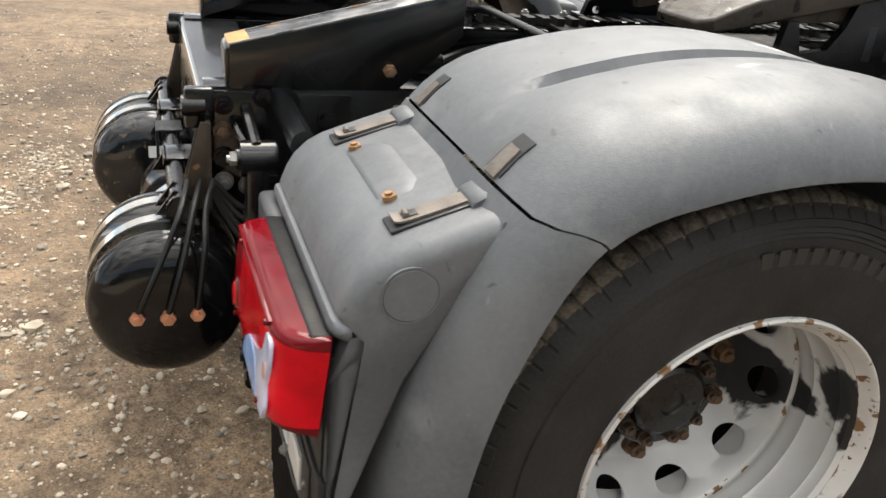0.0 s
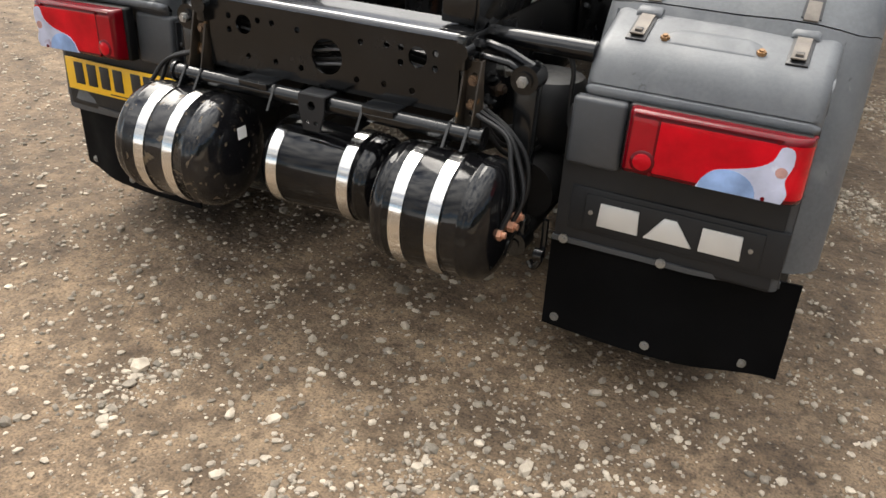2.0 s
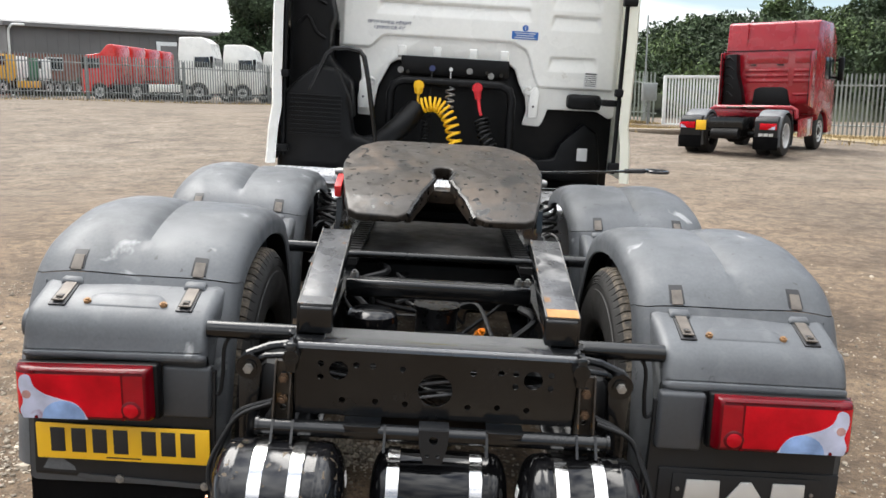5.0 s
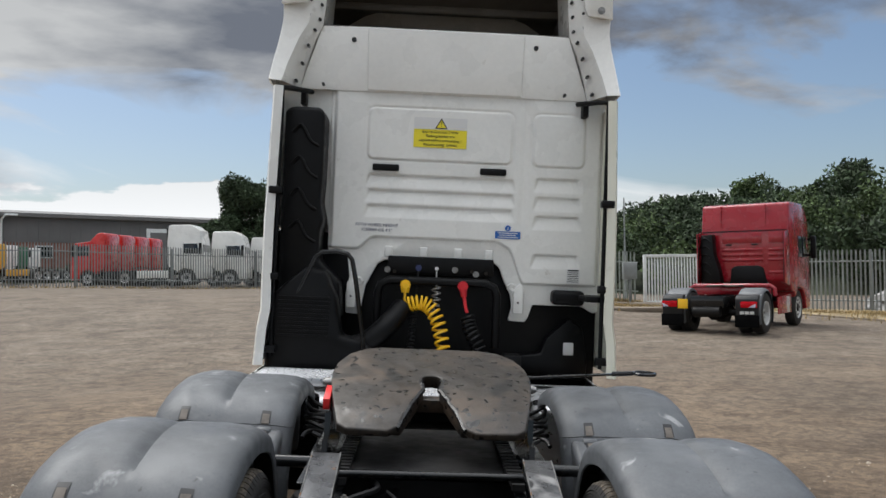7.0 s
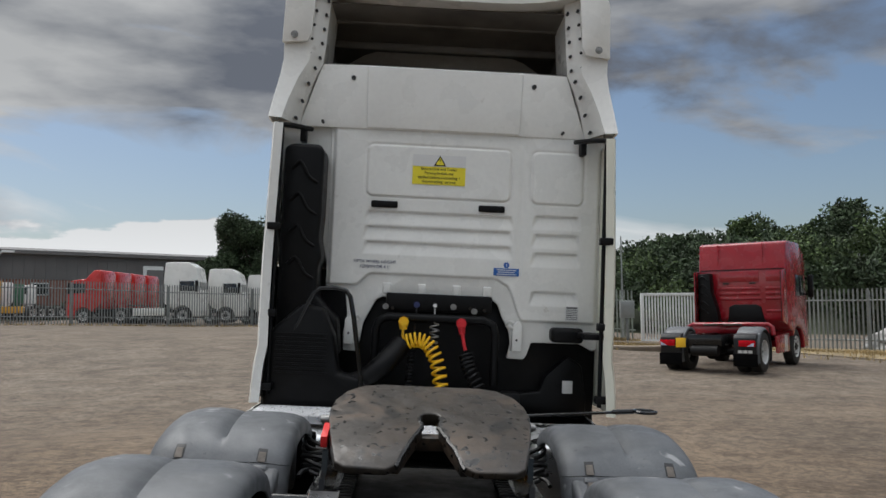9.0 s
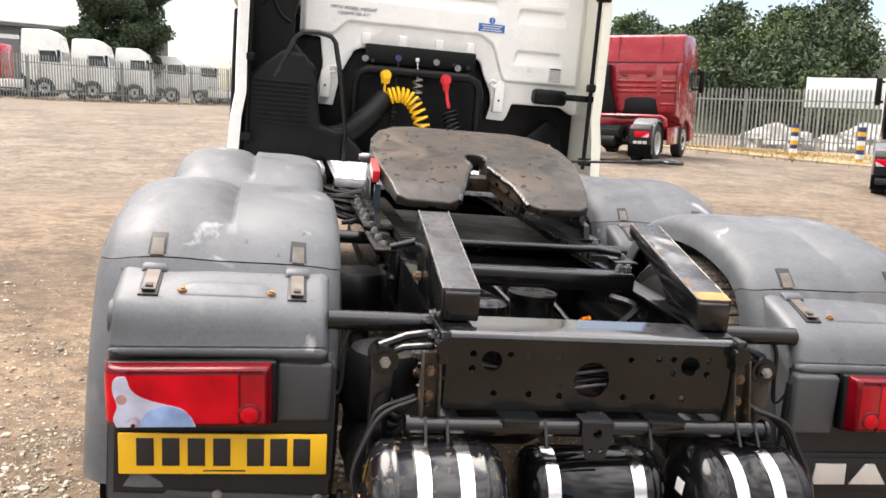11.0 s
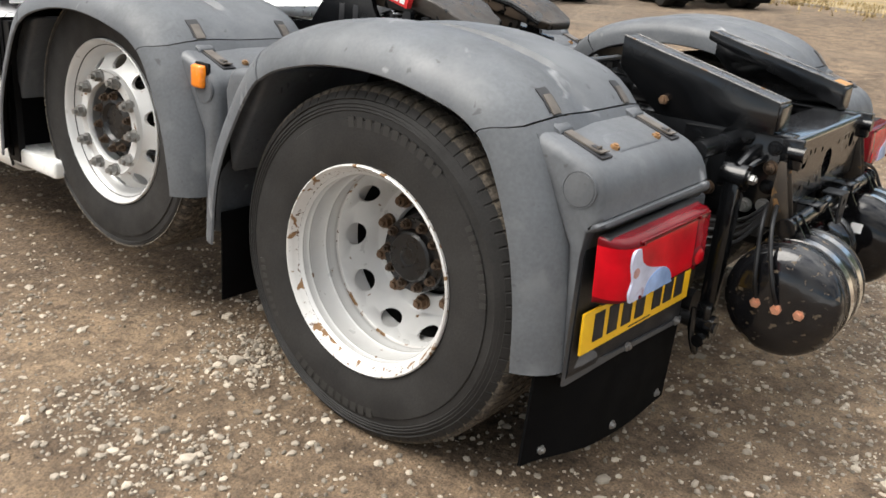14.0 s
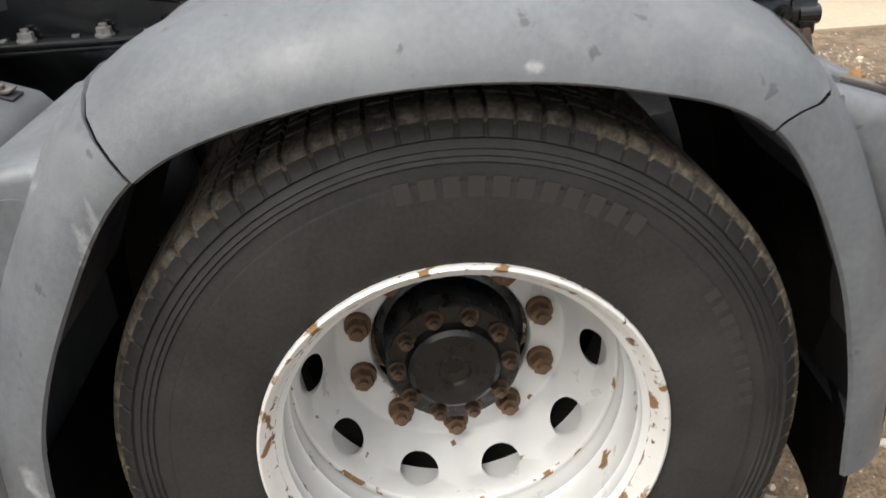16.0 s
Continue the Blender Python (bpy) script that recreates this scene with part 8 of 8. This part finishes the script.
def other_lorry(name, m, paint, label, axles=(0.0,), cab_y=2.3, roof=3.55, collar=True, badge=True, plate=True, underrun=False, simple=False, guards=True, squat=1.0, fairing=False):
    """A parked tractor unit: rear axle at y 0, heading +y."""
    t = thing(name, label, "lorry", "parked lorries", m=m)
    fy = cab_y + 1.15
    bm = bmesh.new()
    for s in (-1, 1):
        box(bm, min(s * 0.34, s * 0.41), max(s * 0.34, s * 0.41), -0.8, fy + 1.0, 0.66, 0.94, 0.006)
    box(bm, -0.41, 0.41, -0.82, -0.78, 0.70, 0.94, 0.006)
    box(bm, -0.34, 0.34, 0.2, 0.4, 0.6, 0.9)
    part("frame", bm, "chassis", t)
    bm = bmesh.new()
    box(bm, -0.30, 0.30, -0.5, cab_y, 0.45, 0.86, 0.05)
    lathe(bm, [(-0.9, 0.07), (-0.3, 0.08), (-0.15, 0.2), (0.15, 0.2), (0.3, 0.08), (0.9, 0.07)], 16, c=(0, 0.5))
    part("running_gear", bm, "under", t)
    bm = bmesh.new()
    rod(bm, (-0.33, -0.80, 0.55), (0.33, -0.80, 0.55), 0.13, 20)
    part("air_tank", bm, "under", t)
    bm = bmesh.new()
    prism(bm, [(x, y + 0.6) for x, y in outline] + [(x, y + 0.6) for x, y in mouth[1:-1]], 1.14, 1.18, "z", 0.008)
    part("fifth_wheel", bm, "grease", t)
    for ay in axles:
        for s in (-1, 1):
            other_wheel(t, 1.22, ay, s, True)
            other_wheel(t, 0.88, ay, s, True)
            if guards:
                other_guard(t, s, ay, ay == min(axles))
    for s in (-1, 1):
        other_wheel(t, 1.13, fy, s, False)
    if badge and guards:
        for k in range(3):
            bm = bmesh.new()
            box(bm, 0.77 + 0.12 * k, 0.87 + 0.12 * k, -0.70, -0.69, 0.50, 0.57)
            part("badge_block", bm, "badge", t)
    if plate:
        bm = bmesh.new()
        box(bm, -0.78, -0.52, -0.72, -0.70, 0.62, 0.86, 0.005)
        part("number_plate", bm, "plate", t, "square yellow plate")
    if underrun:
        bm = bmesh.new()
        box(bm, -1.15, 1.15, -0.88, -0.76, 0.30, 0.42, 0.02)
        part("underrun_bar", bm, "guard_dark", t)
        for x in (-0.45, 0.45, -0.5, 0.5):
            bm = bmesh.new()
            prism(bm, [(x - 0.09, 0.72), (x + 0.09, 0.72), (x, 0.86)], -0.84, -0.832, "y")
            part("warning_sign", bm, "sign_y", t)
    # cab
    cabin = new("cab")
    cabin.parent = t
    cabin.matrix_basis = Matrix.Translation((0, 0, 0.9 * (1 - squat))) @ Matrix.Diagonal((1, 1, squat, 1))
    bm = bmesh.new()
    y0, y1 = cab_y, cab_y + 2.25
    prof = [(y0, 1.30), (y0, 2.75), (y0 + 0.10, roof - 0.05), (y0 + 0.25, roof), (y1 - 0.75, roof), (y1 - 0.25, roof - 0.35), (y1 - 0.12, 2.75), (y1, 1.75), (y1 + 0.02, 0.9), (y1, 0.42), (fy + 0.62, 0.40), (fy + 0.52, 0.78), (fy + 0.30, 1.02), (fy, 1.10), (fy - 0.30, 1.02), (fy - 0.52, 0.78), (fy - 0.60, 0.95), (y0 + 0.3, 1.0)]
    if fairing:
        prof[1:7] = [(y0, roof - 0.30), (y0 + 0.06, roof - 0.06), (y0 + 0.22, roof), (y0 + 0.50, roof - 0.06), (y0 + 1.0, 2.92), (y1 - 0.35, 2.82), (y1 - 0.14, 2.55)]
    prism(bm, prof, -1.19, 1.19, "x", 0.05, seg=3)
    if simple:
        for s in (-1, 1):
            sk = bmesh.new()
            box(sk, min(s * 1.10, s * 1.19), max(s * 1.10, s * 1.19), 0.75, y0 + 0.1, 0.48, 0.95, 0.03)
            part("side_skirt", sk, paint if not fairing else "under", t)
        # rear wall's shade and dark fittings painted as a black panel unless fairing
        rp = bmesh.new()
        box(rp, -1.12, 1.12, y0 - 0.04, y0 + 0.02, 1.0, roof - 0.22, 0.02)
        part("rear_panel", rp, paint if fairing else "black", cabin)
    part("shell", bm, paint, cabin)
    for s in (-1, 1):
        bm = bmesh.new()
        prism(bm, [(y1 - 0.40, 2.62), (y1 - 0.30, 1.98), (y1 - 1.25, 2.0), (y1 - 1.25, 2.62)], s * 1.185, s * 1.20, "x", 0.004)
        part("side_window", bm, "glass", cabin)
        bm = bmesh.new()
        box(bm, min(s * 1.28, s * 1.42), max(s * 1.28, s * 1.42), y1 - 0.28, y1 - 0.10, 1.95, 2.65, 0.03)
        box(bm, min(s * 1.18, s * 1.30), max(s * 1.18, s * 1.30), y1 - 0.22, y1 - 0.16, 2.02, 2.08)
        box(bm, min(s * 1.18, s * 1.30), max(s * 1.18, s * 1.30), y1 - 0.22, y1 - 0.16, 2.52, 2.58)
        part("mirror", bm, "black", cabin)
        bm = bmesh.new()
        prism(bm, [(y1 - 1.30, 1.0), (y1 - 1.30, 2.66), (y1 - 1.28, 2.66), (y1 - 1.28, 1.0)], s * 1.186, s * 1.193, "x")
        part("door_gap", bm, "black", cabin)
        if not simple:
            bm = bmesh.new()
            prism(bm, [(y0 + 0.1, 0.42), (y0 - 1.15, 0.42), (y0 - 1.2, 0.86), (y0 + 0.1, 0.92)], s * 1.17, s * 1.20, "x", 0.01)
            part("side_skirt", bm, paint, t)
            bm = bmesh.new()
            prism(bm, [(y0 - 0.10, 0.44), (y0 - 0.38, 0.44), (y0 - 0.38, 0.86), (y0 - 0.10, 0.86)], s * 1.198, s * 1.206, "x", 0.003)
            part("step_panel", bm, "alu", t)
            bm = bmesh.new()
            prism(bm, [(y0 - 0.42, 1.25), (y0 - 0.42, 2.72), (y0 + 0.06, 2.78), (y0 + 0.06, 1.15)], s * 1.165, s * 1.19, "x", 0.008)
            part("side_fairing", bm, paint, cabin)
            bm = bmesh.new()
            box(bm, min(s * 1.14, s * 1.16), max(s * 1.14, s * 1.16), y0 - 0.40, y0 - 0.37, 1.3, 2.7)
            part("fairing_strut", bm, "black", cabin)
    bm = bmesh.new()
    prism(bm, [(-1.02, 2.55), (1.02, 2.55), (0.90, 1.95), (0.95, 1.85), (-0.95, 1.85), (-0.90, 1.95)], y1 - 0.115, y1 - 0.04, "y")
    part("windscreen", bm, "glass", cabin)
    if not simple:
        bm = bmesh.new()
        prism(bm, [(-1.12, 1.15), (-1.12, 2.68), (-0.80, 2.70), (-0.76, 2.1), (-0.62, 1.6), (-0.55, 1.15)], y0 - 0.28, y0 + 0.02, "y", 0.03)
        dd = part("air_intake_duct", bm, "black", cabin)
        for k in range(5):
            bm = bmesh.new()
            pipe(bm, [(-1.06, y0 - 0.285, 2.55 - 0.25 * k), (-0.98, y0 - 0.30, 2.60 - 0.25 * k), (-0.86, y0 - 0.285, 2.48 - 0.25 * k)], 0.025, 6, per=3)
            part("moulded_rib", bm, "black", dd)
        # shade of the recess painted as a black block standing on the wall
        bm = bmesh.new()
        prism(bm, [(-0.40, 1.20), (-0.35, 1.68), (-0.20, 1.75), (0.40, 1.75), (0.52, 1.68), (0.62, 1.20)], y0 - 0.03, y0 + 0.03, "y", 0.02)
        box(bm, -0.40, 0.62, y0 - 0.02, y0 + 0.5, 0.7, 1.3)
        part("coupling_recess", bm, "black", cabin)
        for x0, x1, z in ((-0.62, 0.50, 2.27), (-0.62, 0.50, 2.12), (-0.60, 0.52, 1.97), (0.66, 1.08, 2.27), (0.66, 1.08, 2.12), (0.66, 1.08, 1.97), (0.66, 1.08, 1.6)):
            bm = bmesh.new()
            prism(bm, [(y0 + 0.01, z), (y0 - 0.02, z - 0.02), (y0 - 0.02, z - 0.06), (y0 + 0.01, z - 0.12)], x0, x1, "x", 0.004)
            part("rib", bm, paint, cabin)
        for x0, x1 in ((-0.60, 0.48), (0.66, 1.08)):
            bm = bmesh.new()
            box(bm, x0, x1, y0 - 0.014, y0 + 0.01, 2.42, 2.74, 0.012)
            part("pressed_panel", bm, paint, cabin)
        for x in (-0.42, 0.30):
            bm = bmesh.new()
            box(bm, x - 0.09, x + 0.09, y0 - 0.024, y0, 2.36, 2.40, 0.008)
            part("air_vent", bm, "black", cabin)
        bm = bmesh.new()
        box(bm, -1.15, 1.15, y0 - 0.012, y0 + 0.02, 2.775, 2.80)
        part("roof_seam", bm, "black", cabin)
        for x in (-0.64, 0.58):
            bm = bmesh.new()
            box(bm, x - 0.012, x + 0.012, y0 + 0.02, y0 + 0.12, 2.82, roof - 0.06, 0.006)
            part("roof_crease", bm, paint, cabin)
    if collar:
        # painted bar round the deck behind the cab
        bm = bmesh.new()
        pipe(bm, [(-1.12, y0 - 1.15, 0.90), (-1.10, y0 - 1.15, 1.10), (-1.0, y0 - 1.15, 1.16), (1.0, y0 - 1.15, 1.16), (1.10, y0 - 1.15, 1.10), (1.12, y0 - 1.15, 0.90)], 0.06, 8)
        box(bm, -1.02, 1.02, y0 - 1.17, y0 - 1.13, 0.92, 1.15, 0.01)
        part("deck_collar", bm, paint, t)
    return t


def standing(x, y, heading, rise=0.0):
    return pose(x, y, ground_z(x, y) + rise, 0, 0, -heading)


other_lorry("red_tractor_unit", standing(7.62, 18.4, 38), "red_paint", "dark red two-axle tractor unit parked in the yard", roof=3.62, squat=0.93)
other_lorry("white_tractor_unit", standing(12.6, 12.7, 38), "white", "white cab tractor unit with dark mudguards and an underrun bar", collar=False, plate=False, underrun=True)
other_lorry("white_tractor_unit", standing(15.2, 9.8, 41), "white", "white cab tractor unit parked in a row", collar=False, plate=False)
other_lorry("white_tractor_unit", standing(17.5, 6.5, 43), "white", "white cab three-axle tractor unit with twin rear wheels", axles=(0.0, 1.35), cab_y=3.2, collar=False, plate=False, badge=False)
# row behind the left fence
for k in range(4):
    other_lorry("scarlet_lorry", standing(-17.9 + 0.05 * k, 53.0 + 3.0 * k, -88), "scarlet", "scarlet tractor unit behind the palisade fence", cab_y=2.4, roof=3.5, fairing=True, collar=False, plate=False, badge=False, simple=True, guards=False)
for k in range(5):
    other_lorry("white_lorry", standing(-18.4 + 1.9 * k, 51.0 + 3.4 * k, 88), "white", "white tractor unit behind the palisade fence", cab_y=2.6, roof=3.8 - 0.2 * k, collar=False, plate=False, badge=False, simple=True, guards=False)
for k in range(7):
    other_lorry("white_lorry", standing(-6.5 + 1.5 * k - (0.0 if k < 4 else -3), 62.0 + 3.6 * k, 120), "white", "white tractor unit far behind the fence", cab_y=2.6, roof=3.3, collar=False, plate=False, badge=False, simple=True, guards=False)
M["green_van"] = material("green_paint", (0.03, 0.14, 0.07), 0.4, var=0.1)
for k, (x, p) in enumerate(((-29.2, "bol_y"), (-30.1, "white"), (-30.9, "green_van"), (-31.5, "white"))):
    other_lorry("yard_lorry", standing(x, 60.3 + 3.5 * k, 206, 0.2), p, "coloured lorry behind the palisade fence", cab_y=2.6, roof=2.75, collar=False, plate=False, badge=False, simple=True, guards=False)
